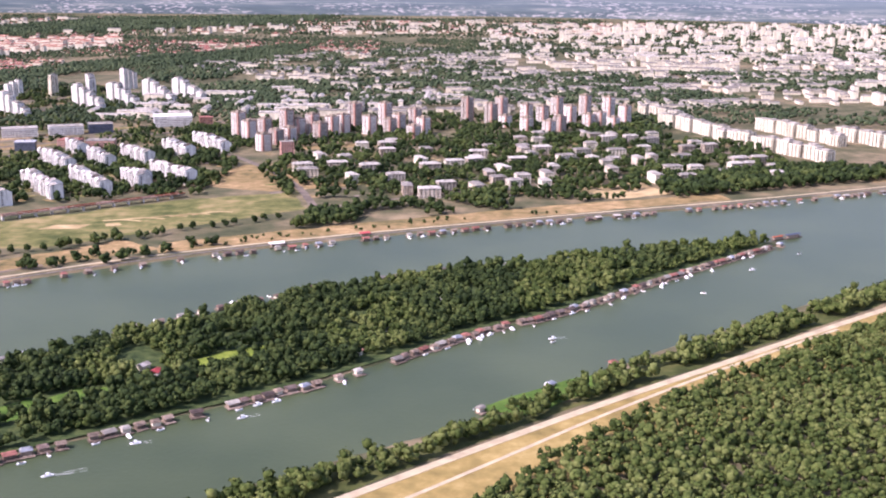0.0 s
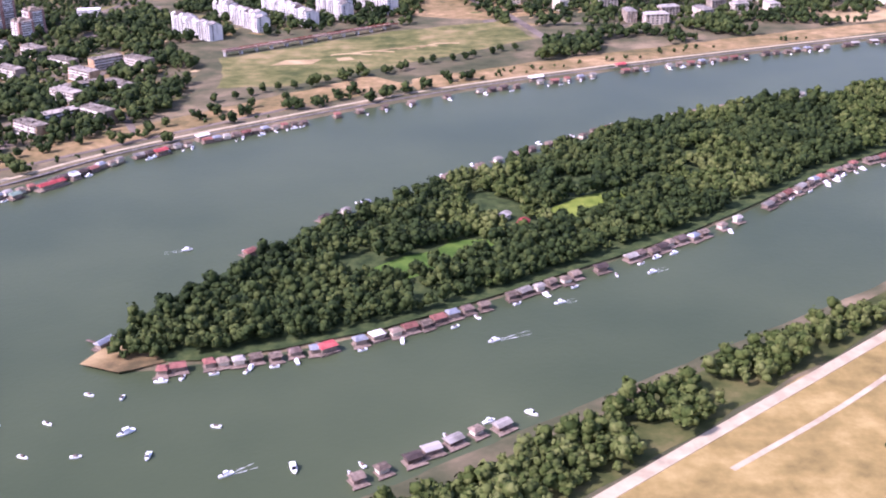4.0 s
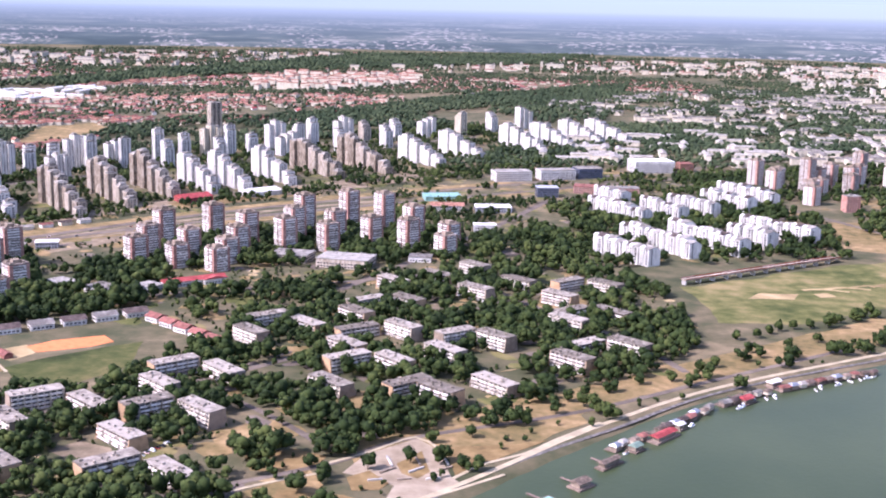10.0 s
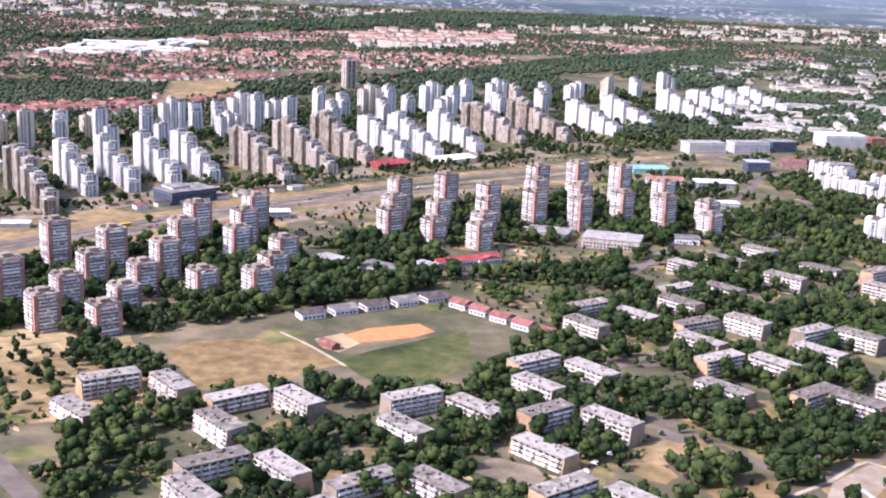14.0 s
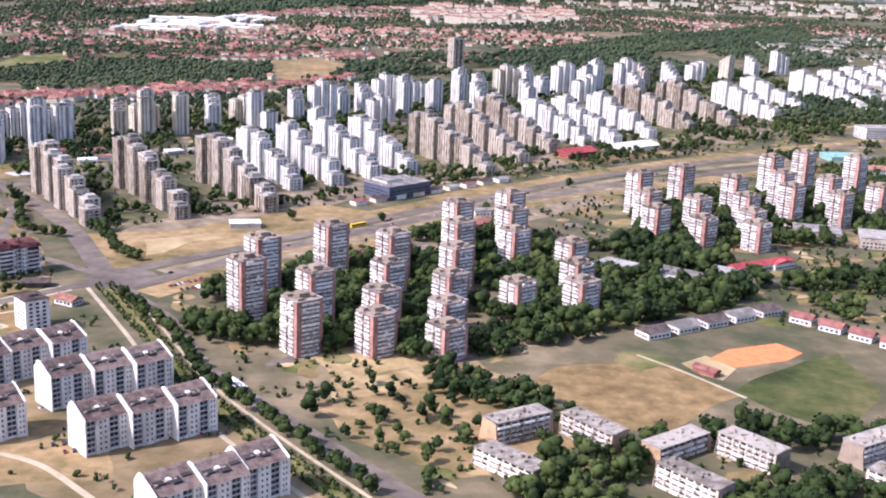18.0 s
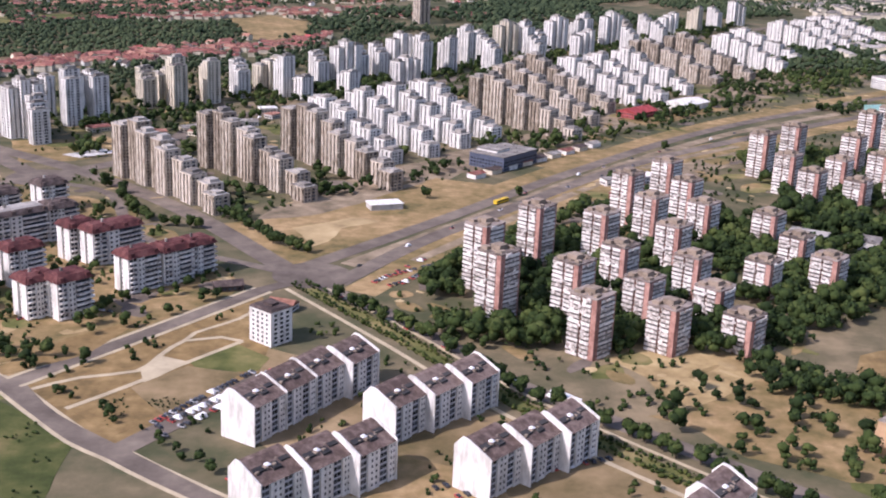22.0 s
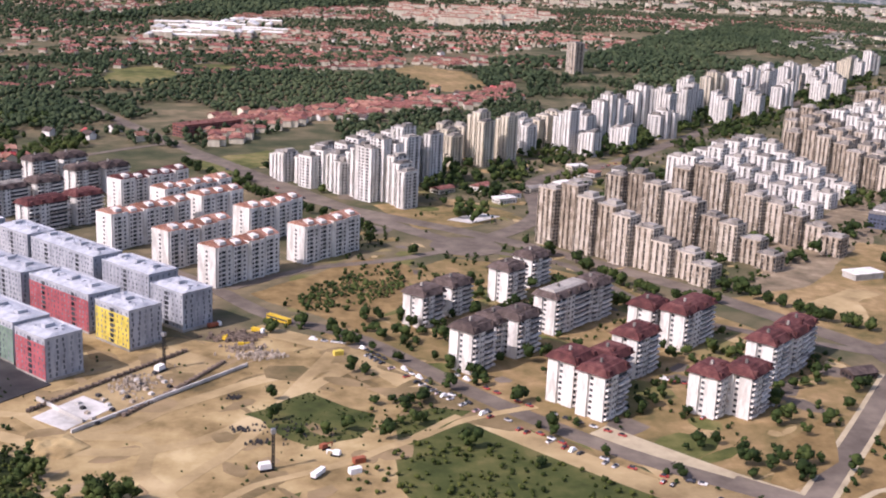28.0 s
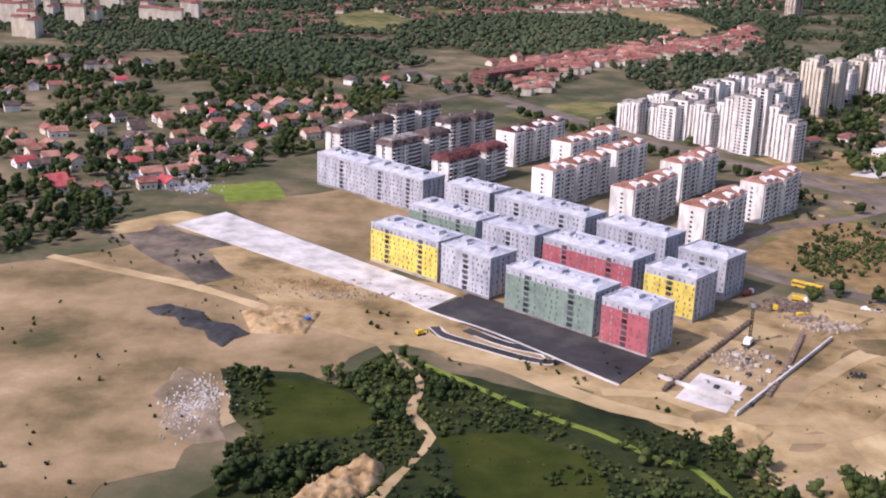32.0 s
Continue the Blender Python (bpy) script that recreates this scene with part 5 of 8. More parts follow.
def corner_house():
    t = thing("apartment_house", "detached white seven-storey house with dark roof terrace at a crossing", "building")
    part("wall", Shape().box(0, 0, 0, 10, 9, 11.5), "white", t)
    for k in range(7):
        s = Shape()
        pane_row(s, 0.8, 9.2, 0, 0.8 + k * 1.5, 1.6 + k * 1.5, 4, 0.4, -0.06)
        pane_row_y(s, 0.8, 8.2, 0, 0.8 + k * 1.5, 1.6 + k * 1.5, 3, 0.4, -0.06)
        pane_row_y(s, 0.8, 8.2, 10, 0.8 + k * 1.5, 1.6 + k * 1.5, 3, 0.5, 0.06)
        tagged(part("window_row", s, "glass", t), kind="stuff")
    part("roof", Shape().taper(-0.3, -0.3, 10.3, 9.3, 11.5, 12.2, 1, 1).box(3, 3, 12.2, 7, 6, 13.0), "brown", t)
    t.matrix_basis = pose(-852, 562, 0, 0, 0, -41)
    busy(-845, 563, 9)


corner_house()


# ---- blocks with mansard roofs ----
def mansard_block(w, d, h, roof, seed):
    """A white body with blank flanks, a deep tiled mansard storey, and balconies wrapping the shaded front."""
    rnd = random.Random(seed)
    names = {"brown": "dark brown", "dark_red": "dark red", "orange": "orange"}
    t = thing("apartment_house", f"white apartment house with {names[roof]} mansard roof and corner balconies", "building", "mansard-roofed apartment houses")
    a, b = w * 0.3, w * 0.52
    part("wall", Shape().prism([(0, 0), (a, 0), (a, -0.6), (b, -0.6), (b, 0), (w, 0), (w, d), (b, d), (b, d + 0.6), (a, d + 0.6), (a, d), (0, d), (0, d * 0.62), (0.7, d * 0.62), (0.7, d * 0.42), (0, d * 0.42)], 0, h), "white", t)
    roof_part = part("roof", Shape().taper(-0.7, -1.1, w + 0.9, d + 1.0, h - 0.5, h + 1.5, 1.2, 1.7), roof, t, f"{names[roof]} tiled mansard roof")
    part("roof_top", roof_clutter(Shape().taper(1.0, 1.2, w - 0.8, d - 1.2, h + 1.5, h + 2.1, 0.6, 1.0), 1.2, 1.2, w - 2, d - 2, h + 1.5, 9, rnd), "flat" if w > 15 and roof == "brown" else roof, roof_part)
    for k in range(max(2, int(w / 4.5))):
        x = 0.8 + k * (w - 2.4) / max(1, int(w / 4.5) - 1)
        part("dormer", Shape().section([(-0.7, h - 0.2), (1.5, h - 0.2), (1.5, h + 1.5), (-0.6, h + 1.2)], x, x + 1.5), roof, roof_part)
    part("chimney", Shape().box(w * 0.3, d * 0.4, h + 1.4, w * 0.3 + 0.7, d * 0.4 + 0.7, h + 3.3), "flat", t)
    # flat dark sheet for the shade inside loggias; the wall itself is closed
    part("loggia", Shape().box(b + 0.3, -0.05, 0.6, w - 0.2, 0.2, h - 0.6), "glass", t, "dark sheet standing in for shaded loggia openings")
    floors = int((h - 0.5) / 1.75)
    panes = Shape()
    for k in range(floors):
        z = 0.5 + k * 1.75
        wall = [(0.5, 0.5), (0.5, -0.9), (a - 0.4, -0.9), (a - 0.4, 0.5), (b + 0.2, 0.5), (b + 0.2, -1.1), (w * 0.8, -1.1), (w * 0.8, -0.7), (w + 0.9, -0.7), (w + 0.9, 2.6), (w - 0.4, 2.6), (w - 0.4, d - 3), (w + 0.8, d - 3), (w + 0.8, d - 0.6), (w - 0.8, d - 0.6), (w - 0.8, 1.0), (0.6, 1.0)]
        part("balcony", Shape().prism(wall, z, z + 0.62), "band", t, "white balconies wrapping the corner")
        s = panes
        pane_row(s, 0.4, a, 0, z + 0.55, z + 1.5, 2, 0.7, -0.06)
        pane_row(s, a, b, -0.6, z + 0.5, z + 1.3, 2, 0.4, -0.06)
        pane_row(s, 1.0, w - 0.5, d, z + 0.55, z + 1.3, max(3, int(w / 1.9)), 0.5, 0.06)
        pane_row_y(s, 0.5, d - 0.5, w, z + 0.6, z + 1.5, 4, 0.6, 0.06)
        pane_row_y(s, d * 0.44, d * 0.6, 0.7, z + 0.4, z + 1.2, 1, 0.7, -0.06)
    tagged(part("window_grid", panes, "glass", t), kind="stuff")
    return t


MANSARDS = {}


def mansards(rows, angle):
    """Rows of x, y, length along the row, height, roof."""
    for x, y, w, h, roof in rows:
        key = (w, h, roof)
        m = pose(x, y, 0, 0, 0, angle)
        if key in MANSARDS:
            copy_thing(MANSARDS[key], m)
        else:
            MANSARDS[key] = mansard_block(w, 9.0, h, roof, len(MANSARDS))
            MANSARDS[key].matrix_basis = m
        q = m @ Vector((w / 2, 4.5, 0))
        busy(q.x, q.y, w / 2 + 1.5)


mansards([(-1005, 647, 11, 12, "brown"), (-994, 661, 11, 11.5, "brown"), (-972, 678, 11, 13, "brown"), (-960, 700, 12, 12, "brown"), (-992, 604, 11, 14, "brown"), (-983, 620, 11, 12, "brown"),
          (-976, 619, 12, 13.5, "brown"), (-960, 643, 22, 13.5, "brown"), (-944, 659, 12, 13.5, "brown")], 47)
mansards([(-929, 634, 11, 13.5, "dark_red"), (-919, 629, 21, 13.5, "dark_red"), (-965, 579, 11, 14, "dark_red"), (-958, 569, 12, 14, "dark_red"), (-952, 588, 11, 12, "dark_red"),
          (-941, 603, 13, 13.5, "dark_red"), (-925, 572, 11, 13, "dark_red"), (-915, 572, 12, 13.5, "dark_red"), (-899, 600, 12, 13.5, "dark_red"), (-889, 610, 12, 13, "dark_red"), (-882, 621, 11, 12, "dark_red")], 47)

mansards([(-1216, 812, 20, 13, "brown"), (-1202, 832, 14, 13.5, "brown"), (-1192, 788, 20, 13, "brown"), (-1176, 806, 14, 13.5, "brown"), (-1192, 858, 14, 13.5, "brown"), (-1180, 872, 14, 13, "brown"),
          (-1166, 838, 14, 13.5, "brown"), (-1154, 850, 14, 13, "brown"), (-1168, 762, 20, 13, "dark_red"), (-1152, 780, 14, 13.5, "dark_red")], 50)


def bay_block(n, roof, seed):
    """A white row of tall narrow bays, each with its own small tiled gable roof."""
    names = {"brown": "brown", "dark_red": "dark red", "orange": "orange"}
    rnd = random.Random(seed)
    d, h, w = 10.0, 14.5, 8.5
    t = thing("apartment_block", f"white apartment block of narrow bays with {names[roof]} tiled roofs", "building", "white bay-fronted blocks")
    for k in range(n):
        x, z = k * w, h + (1.2 if k in (0, n - 1) else 0.0) + (0.9 if k == n // 2 else 0)
        y = (0.0, 0.8)[k % 2]
        part("wall", Shape().prism([(x, y), (x + 0.8, y), (x + 0.8, y - 0.5), (x + 2.6, y - 0.5), (x + 2.6, y), (x + 5.4, y), (x + 5.4, y - 0.5), (x + 7.3, y - 0.5), (x + 7.3, y), (x + w, y), (x + w, y + d), (x, y + d)], 0, z), "white", t)
        part("roof", Shape().section([(y - 0.3, z), (y + d + 0.3, z), (y + d * 0.5, z + 1.9)], x + 0.1, x + w - 0.1), roof, t)
        part("gable", Shape().section([(y + 0.6, z + 0.2), (y + 3.8, z + 0.6), (y + 3.8, z + 1.9), (y + 0.6, z + 1.6)], x + 2.6, x + 5.6), "white", t)
        s = Shape()
        for f in range(8):
            q = 0.6 + f * 1.75
            s.box(x + 3.1, y - 0.07, q, x + 4.9, y - 0.01, q + 1.05)
            s.box(x + 1.3, y - 0.57, q + 0.2, x + 2.1, y - 0.51, q + 1.0).box(x + 5.9, y - 0.57, q + 0.2, x + 6.8, y - 0.51, q + 1.0)
            s.box(x + 2, y + d + 0.01, q, x + 4, y + d + 0.07, q + 1.0)
            if k == 0:
                s.box(-0.07, y + 4.4, q + 0.2, -0.01, y + 5.4, q + 1.0)
            if k == n - 1:
                s.box(x + w + 0.01, y + 2, q, x + w + 0.07, y + 3.6, q + 1.0).box(x + w + 0.01, y + 5.6, q, x + w + 0.07, y + 7.2, q + 1.0)
        tagged(part("window_bay", s, "glass", t), kind="stuff")
    return t


for x, y, a, n, roof in [(-1080, 689, 49, 4, "orange"), (-1049, 726, 48, 4, "orange"), (-1101, 712, 49, 4, "orange"), (-1128, 738, 50, 5, "orange"), (-1097, 778, 50, 3, "orange"),
                         (-1074, 756, 50, 4, "orange"), (-1115, 790, 52, 5, "orange"), (-1138, 808, 52, 5, "dark_red")]:
    b = bay_block(n, roof, n)
    b.matrix_basis = pose(x, y, 0, 0, 0, a)
    for k in range(n):
        q = b.matrix_basis @ Vector((8.5 * (k + 0.5), 5, 0))
        busy(q.x, q.y, 8)


# ---- new coloured blocks ----
def new_block(length, colour, seed):
    """A new slab with scattered upright windows, a coloured front, grey ends and a grey roof with vents."""
    rnd = random.Random(seed)
    d, h = 12.5, 13.2
    names = {"greyw": "light grey", "yellow": "yellow", "green": "green", "maroon": "maroon"}
    t = thing("apartment_block", f"newly built {names[colour]} apartment block with scattered upright windows", "building", "new coloured blocks")
    part("wall", Shape().box(0, 0, 0, length, d, h), "greyw", t)
    if colour != "greyw":
        part("front", Shape().box(0.0, -0.14, 0.9, length, 0.0, h - 1.9).box(length * 0.02, d, 0.9, length * 0.98, d + 0.14, h - 1.9), colour, t, f"{names[colour]} rendered front")
    part("plinth", Shape().box(-0.1, -0.2, 0, length + 0.1, d + 0.2, 0.9), "flat", t)
    y = -0.14 if colour != "greyw" else 0.0
    for k in range(7):
        z, s = 1.2 + k * 1.7, Shape()
        n = int(length / 2.0)
        for i in range(n):
            a = (i + 0.2 + rnd.uniform(0, 0.45)) * length / n
            s.box(a, y - 0.06, z + rnd.choice((0.1, 0.3)), a + rnd.choice((0.35, 0.55)), y - 0.01, z + 1.1)
            s.box(a, d + 0.15, z, a + 0.7, d + 0.2, z + 1.1)
        for i in range(5):
            a = (i + 0.25 + rnd.uniform(0, 0.3)) * d / 5
            s.box(length + 0.01, a, z, length + 0.06, a + 0.6, z + 1.15).box(-0.06, a, z, -0.01, a + 0.6, z + 1.15)
        tagged(part("window_row", s, "glass_grey", t), kind="stuff")
    for i in range(max(1, int(length / 15))):
        a = length * (i + 0.5) / max(1, int(length / 15))
        s = Shape()
        for k in range(7):
            s.box(a - 0.9, y - 0.1, 1.1 + k * 1.7, a + 0.9, y - 0.02, 2.3 + k * 1.7)
        part("stairwell_glazing", s, "glass", t, "dark stairwell glazing")
    part("parapet", Shape().box(-0.12, -0.12, h, length + 0.12, 0.25, h + 0.45).box(-0.12, d - 0.25, h, length + 0.12, d + 0.12, h + 0.45).box(-0.12, 0.25, h, 0.2, d - 0.25, h + 0.45).box(length - 0.2, 0.25, h, length + 0.12, d - 0.25, h + 0.45), "zinc", t, "grey metal parapet")
    part("roof", roof_clutter(Shape().taper(0.2, 0.25, length - 0.2, d - 0.25, h, h + 0.9, 1.5, 3.4), 1, 3, length - 1, d - 3, h + 0.7, int(length / 1.2), rnd), "zinc", t, "grey sheet roof with vents")
    for i in range(max(1, int(length / 9))):
        a = length * (i + 0.5) / max(1, int(length / 9))
        part("stair_head", Shape().box(a - 1.1, d * 0.36, h + 0.4, a + 1.1, d * 0.62, h + 2.0), "greyw", t, "box-shaped stair head on the roof")
    return t


for i, (x, y, a, n, colour) in enumerate([(-1195, 669, -43, 30, "yellow"), (-1172, 647, -43, 20, "greyw"), (-1153, 627, -43, 32, "green"), (-1128, 602, -43, 15.5, "maroon"),
                                          (-1183, 694, -43, 31, "green"), (-1158, 673, -43, 22, "greyw"), (-1139, 658, -43, 34, "maroon"), (-1111, 631, -43, 17.5, "yellow"),
                                          (-1170, 725, -43, 22, "greyw"), (-1152, 708, -43, 40, "greyw"), (-1119, 678, -43, 27, "greyw"), (-1097, 650, -43, 17, "greyw"),
                                          (-1222, 769, -43, 29, "greyw"), (-1201, 748, -43, 31, "greyw")]):
    b = new_block(n, colour, i)
    b.matrix_basis = pose(x, y, 0, 0, 0, a)
    for k in range(int(n / 8) + 1):
        q = b.matrix_basis @ Vector((min(n, 8 * k + 4), 6, 0))
        busy(q.x, q.y, 9)


# ---- white stepped rows by the overgrown field ----
def villa_row(n, seed):
    """A white row of narrow tall houses with gabled fronts and grey-brown roofs in steps."""
    rnd = random.Random(seed)
    t = thing("apartment_row", "bright white row of gabled apartment houses in steps, with grey-brown roofs", "building", "white gabled rows")
    for k in range(n):
        x, y, h, w, d = k * 8.4, (0, 1.6, 0.5, 2.2)[k % 4], 11.0 + rnd.uniform(-1.4, 1.4), 8.4, 10.0
        part("wall", Shape().section([(y, 0), (y + d, 0), (y + d, h - 1.2), (y + d * 0.6, h + 1.2), (y, h)], x, x + w * 0.97), "white", t)
        part("roof", Shape().section([(y - 0.2, h + 0.02), (y + d * 0.6, h + 1.24), (y + d + 0.2, h - 1.2), (y + d + 0.2, h - 0.95), (y + d * 0.6, h + 1.55), (y - 0.2, h + 0.3)], x + 0.9, x + w * 0.97), "flat" if k % 3 else "brown", t)
        part("gable", Shape().section([(y - 0.9, 0), (y + 1.2, 0), (y + 1.2, h + 1.9), (y - 0.9, h + 0.9)], x + 1.4, x + 4.4), "white", t, "projecting white front")
        s = Shape()
        for f in range(6):
            z = 0.8 + f * 1.7
            s.box(x + 2.0, y - 0.97, z, x + 2.7, y - 0.91, z + 0.9).box(x + 3.2, y - 0.97, z, x + 3.9, y - 0.91, z + 0.9).box(x + 5.2, y - 0.07, z, x + 7.4, y - 0.01, z + 1.2)
            s.box(x + 1, y + d + 0.01, z, x + 3, y + d + 0.06, z + 0.9)
            if k == n - 1:
                s.box(x + w * 0.97 + 0.01, y + 2, z, x + w * 0.97 + 0.06, y + 3.2, z + 1)
        tagged(part("window_bay", s, "glass", t), kind="stuff")
    return t


for i, (x, y, a, n) in enumerate([(-337, 852, -50, 6), (-318, 905, -56, 9), (-284, 918, -57, 9), (-243, 918, -58, 5), (-229, 957, -55, 8), (-339, 1012, -56, 8), (-298, 1018, -60, 6), (-275, 1042, -54, 6),
                                  (-245, 1075, -58, 7), (-226, 1123, -58, 8), (-333, 1072, -60, 5), (-239, 910, -45, 3)]):
    b = villa_row(n, i)
    b.matrix_basis = pose(x, y, 0, 0, 0, a)
    for k in range(n):
        q = b.matrix_basis @ Vector((8.4 * (k + 0.5), 5, 0))
        busy(q.x, q.y, 7.5)

# pale stepped rows at the far bend of the river
for i, (x, y, a, n) in enumerate([(372, 1035, 118, 9), (418, 1135, 112, 8), (318, 1170, 112, 8), (300, 1300, 118, 5), (470, 1100, 112, 6)]):
    b = stepped_row(x, y, a, n, "cream", 40 + i, 11, 14, 17, 10, "long pale apartment block beside the river bend")


# ---- halls, schools and other low buildings ----
def hall(x, y, a, w, d, h, wall, roof, label, name="hall", pitch=0.0, glass=True):
    t = thing(name, label, "building")
    part("wall", Shape().box(0, 0, 0, w, d, h), wall, t)
    if pitch:
        part("roof", Shape().section([(-0.5, h), (d + 0.5, h), (d / 2, h + pitch)], -0.4, w + 0.4), roof, t)
    else:
        part("roof", roof_clutter(Shape().box(-0.3, -0.3, h, w + 0.3, d + 0.3, h + 0.4), 1, 1, w - 1, d - 1, h + 0.4, int(w * d / 60) + 1, random.Random(int(x))), roof, t)
    if glass:
        s = Shape()
        for k in range(max(1, int(h / 1.9))):
            pane_row(s, 0.6, w - 0.6, 0, 0.6 + k * 1.8, 1.5 + k * 1.8, max(2, int(w / 2)), 0.62, -0.07)
            pane_row_y(s, 0.6, d - 0.6, w, 0.6 + k * 1.8, 1.5 + k * 1.8, max(2, int(d / 2)), 0.62, 0.07)
            pane_row_y(s, 0.6, d - 0.6, 0, 0.6 + k * 1.8, 1.5 + k * 1.8, max(2, int(d / 2)), 0.62, -0.07)
        tagged(part("window_grid", s, "glass", t), kind="stuff")
    t.matrix_basis = pose(x, y, 0, 0, 0, a)
    for i in range(int(w / 8) + 1):
        q = t.matrix_basis @ Vector((min(w, 4 + 8 * i), d / 2, 0))
        busy(q.x, q.y, max(6, d / 2 + 2))
    return t


hall(-772, 822, -38, 22, 32, 7.5, "navy", "flat", "dark blue glass office building beside the boulevard", "office_building")
hall(-768, 826, -38, 13, 12, 9.0, "white", "flat", "white wing of an office building", "office_building")
hall(-655, 975, 47, 26, 16, 4, "red", "red", "red-roofed hall beside the boulevard", pitch=2.5)
hall(-612, 1015, 47, 30, 20, 4, "white", "white", "white hall with a pale vaulted roof beside the boulevard", pitch=2.0, glass=False)
hall(-820, 722, 20, 15, 8, 2.5, "slab", "white", "filling station with a flat white canopy", "filling_station", glass=False)
hall(-690, 790, 20, 14, 9, 4, "greyw", "white", "flat grey-white pavilion by the boulevard", "pavilion")
hall(-704, 785, 20, 9, 7, 3, "white", "flat", "low white pavilion by the boulevard", "pavilion")
hall(-575, 705, 38, 36, 6, 3, "white", "red", "long low school wing with a bright red roof", "school", pitch=1.8)
hall(-560, 722, -50, 6, 14, 3, "white", "red", "red-roofed wing of a low school", "school", pitch=1.6)
hall(-537, 785, -8, 24, 18, 4.5, "concrete", "flat", "flat-roofed grey school building", "school")
hall(-505, 775, -8, 32, 20, 5.5, "concrete", "flat", "flat-roofed concrete school building", "school")
hall(-640, 695, -30, 16, 12, 4, "white", "flat", "low white pavilion beside tower blocks", "pavilion")
hall(-615, 690, -30, 20, 12, 3.5, "white", "flat", "low white flat-roofed hall", "pavilion")
hall(-590, 700, -30, 12, 10, 3, "greyw", "flat", "low grey hall beside tower blocks", "pavilion")
for k in range(5):
    hall(-620 + 12 * k, 602 + 10 * k, 38, 11, 8, 2.6, "white", "flat" if k % 2 else "brown", "white school pavilion with a dark sloping roof", "school", pitch=1.8)
for k in range(5):
    hall(-562 + 10 * k, 640 - 8 * k, -32, 9, 7, 2.6, "white", "clay_red", "low kindergarten wing with a dark red roof", "school", pitch=1.7)
hall(-606, 573, -40, 9, 4, 1.8, "clay_red", "clay_red", "low red shed beside a sports court", "shed", pitch=1.2, glass=False)
hall(-460, 985, 10, 26, 14, 4, "white", "orange", "low hall with an orange-red roof", "market_hall", pitch=2.0)
hall(-425, 985, 10, 28, 16, 4, "greyw", "white", "white flat-roofed supermarket beside a street", "market_hall")
hall(-470, 1030, 15, 30, 20, 3.5, "teal", "teal", "low hall with a pale green roof", "market_hall", glass=False)
hall(-380, 1070, 10, 18, 14, 8, "navy", "greyw", "blue glass office cube with grey roof", "office_building")
hall(-350, 1100, -5, 20, 16, 6, "pink", "clay_red", "red-brown brick institute among low halls", "office_building")
hall(-320, 1090, 5, 26, 14, 7, "pink", "flat", "red-brown brick institute among low halls", "office_building")
hall(-420, 1150, 20, 34, 18, 9, "white", "flat", "white flat-roofed office block", "office_building")
hall(-380, 1170, 20, 34, 16, 9, "white", "flat", "white flat-roofed office block", "office_building")
hall(-345, 1190, 20, 24, 18, 9, "navy", "flat", "dark glazed office block", "office_building")
hall(-290, 1240, 15, 40, 26, 11, "white", "white", "large white congress building", "office_building")
hall(-245, 1260, 15, 14, 14, 8, "orange", "clay_red", "orange-walled hall with dark red roof", "hall")
hall(-420, 905, 8, 16, 9, 5, "white", "white", "small white office house", "office_building")
hall(-850, 590, -20, 9, 6, 2.2, "white", "orange", "small house with an orange roof", "pavilion", pitch=1.6)
hall(-870, 605, 20, 10, 6, 2.2, "brown", "brown", "dark-roofed row of kiosks at a crossing", "pavilion", pitch=1.4)
hall(-1140, 1020, 45, 46, 13, 8, "clay_red", "clay_red", "long red-brown brick hall beside a wide street", "hall")
hall(-760, 665, 48, 34, 9, 3, "clay_red", "clay_red", "low hall with a faded red roof", "market_hall", pitch=1.5, glass=False)
hall(-700, 755, 48, 24, 9, 3, "clay_red", "clay_red", "low hall with a faded red roof", "market_hall", pitch=1.5, glass=False)
hall(-452, 800, 0, 14, 10, 3, "white", "flat", "low flat-roofed kindergarten among trees", "school")
for k, (x, y) in enumerate([(-950, 865), (-935, 880), (-915, 895), (-962, 880), (-925, 870), (-905, 905), (-955, 850), (-985, 870), (-890, 930), (-870, 945), (-900, 950)]):
    hall(x, y, 20 + 11 * (k % 5), 9 + k % 4, 7, 2.6, ("white", "cream", "slab")[k % 3], ("orange", "flat", "white", "clay_red")[k % 4], "small low shop building in a crowded yard", "shop", pitch=1.2 * (k % 2))
for k in range(9):
    hall(-770 + 9 * k, 790 + 11 * k, 46, 8, 6, 2.4, ("white", "cream")[k % 2], ("clay_red", "brown", "flat")[k % 3], "low kiosk row at the foot of stepped blocks", "shop", pitch=1.0, glass=False)


# unfinished bridge by the overgrown field
def viaduct():
    t = thing("viaduct", "unfinished pinkish concrete viaduct on short piers beside an overgrown field", "bridge")
    for k in range(12):
        s = Shape().box(k * 11.3, -2.2, 2.6, k * 11.3 + 11.1, 2.2, 3.3)
        part("deck_span", s, "concrete", t)
        part("parapet", Shape().box(k * 11.3, -2.3, 3.3, k * 11.3 + 11.0, -2.1, 4.0).box(k * 11.3, 2.1, 3.3, k * 11.3 + 11.0, 2.3, 4.0), "rust" if k % 3 else "pink", t)
        part("pier", Shape().box(k * 11.3 + 0.2, -1.6, 0, k * 11.3 + 1.2, 1.6, 2.6), "slab", t)
    t.matrix_basis = pose(-286, 770, 0, 0, 0, 38.5)
    for k in range(9):
        busy(-286 + 12 * k, 770 + 9.4 * k, 6)


viaduct()


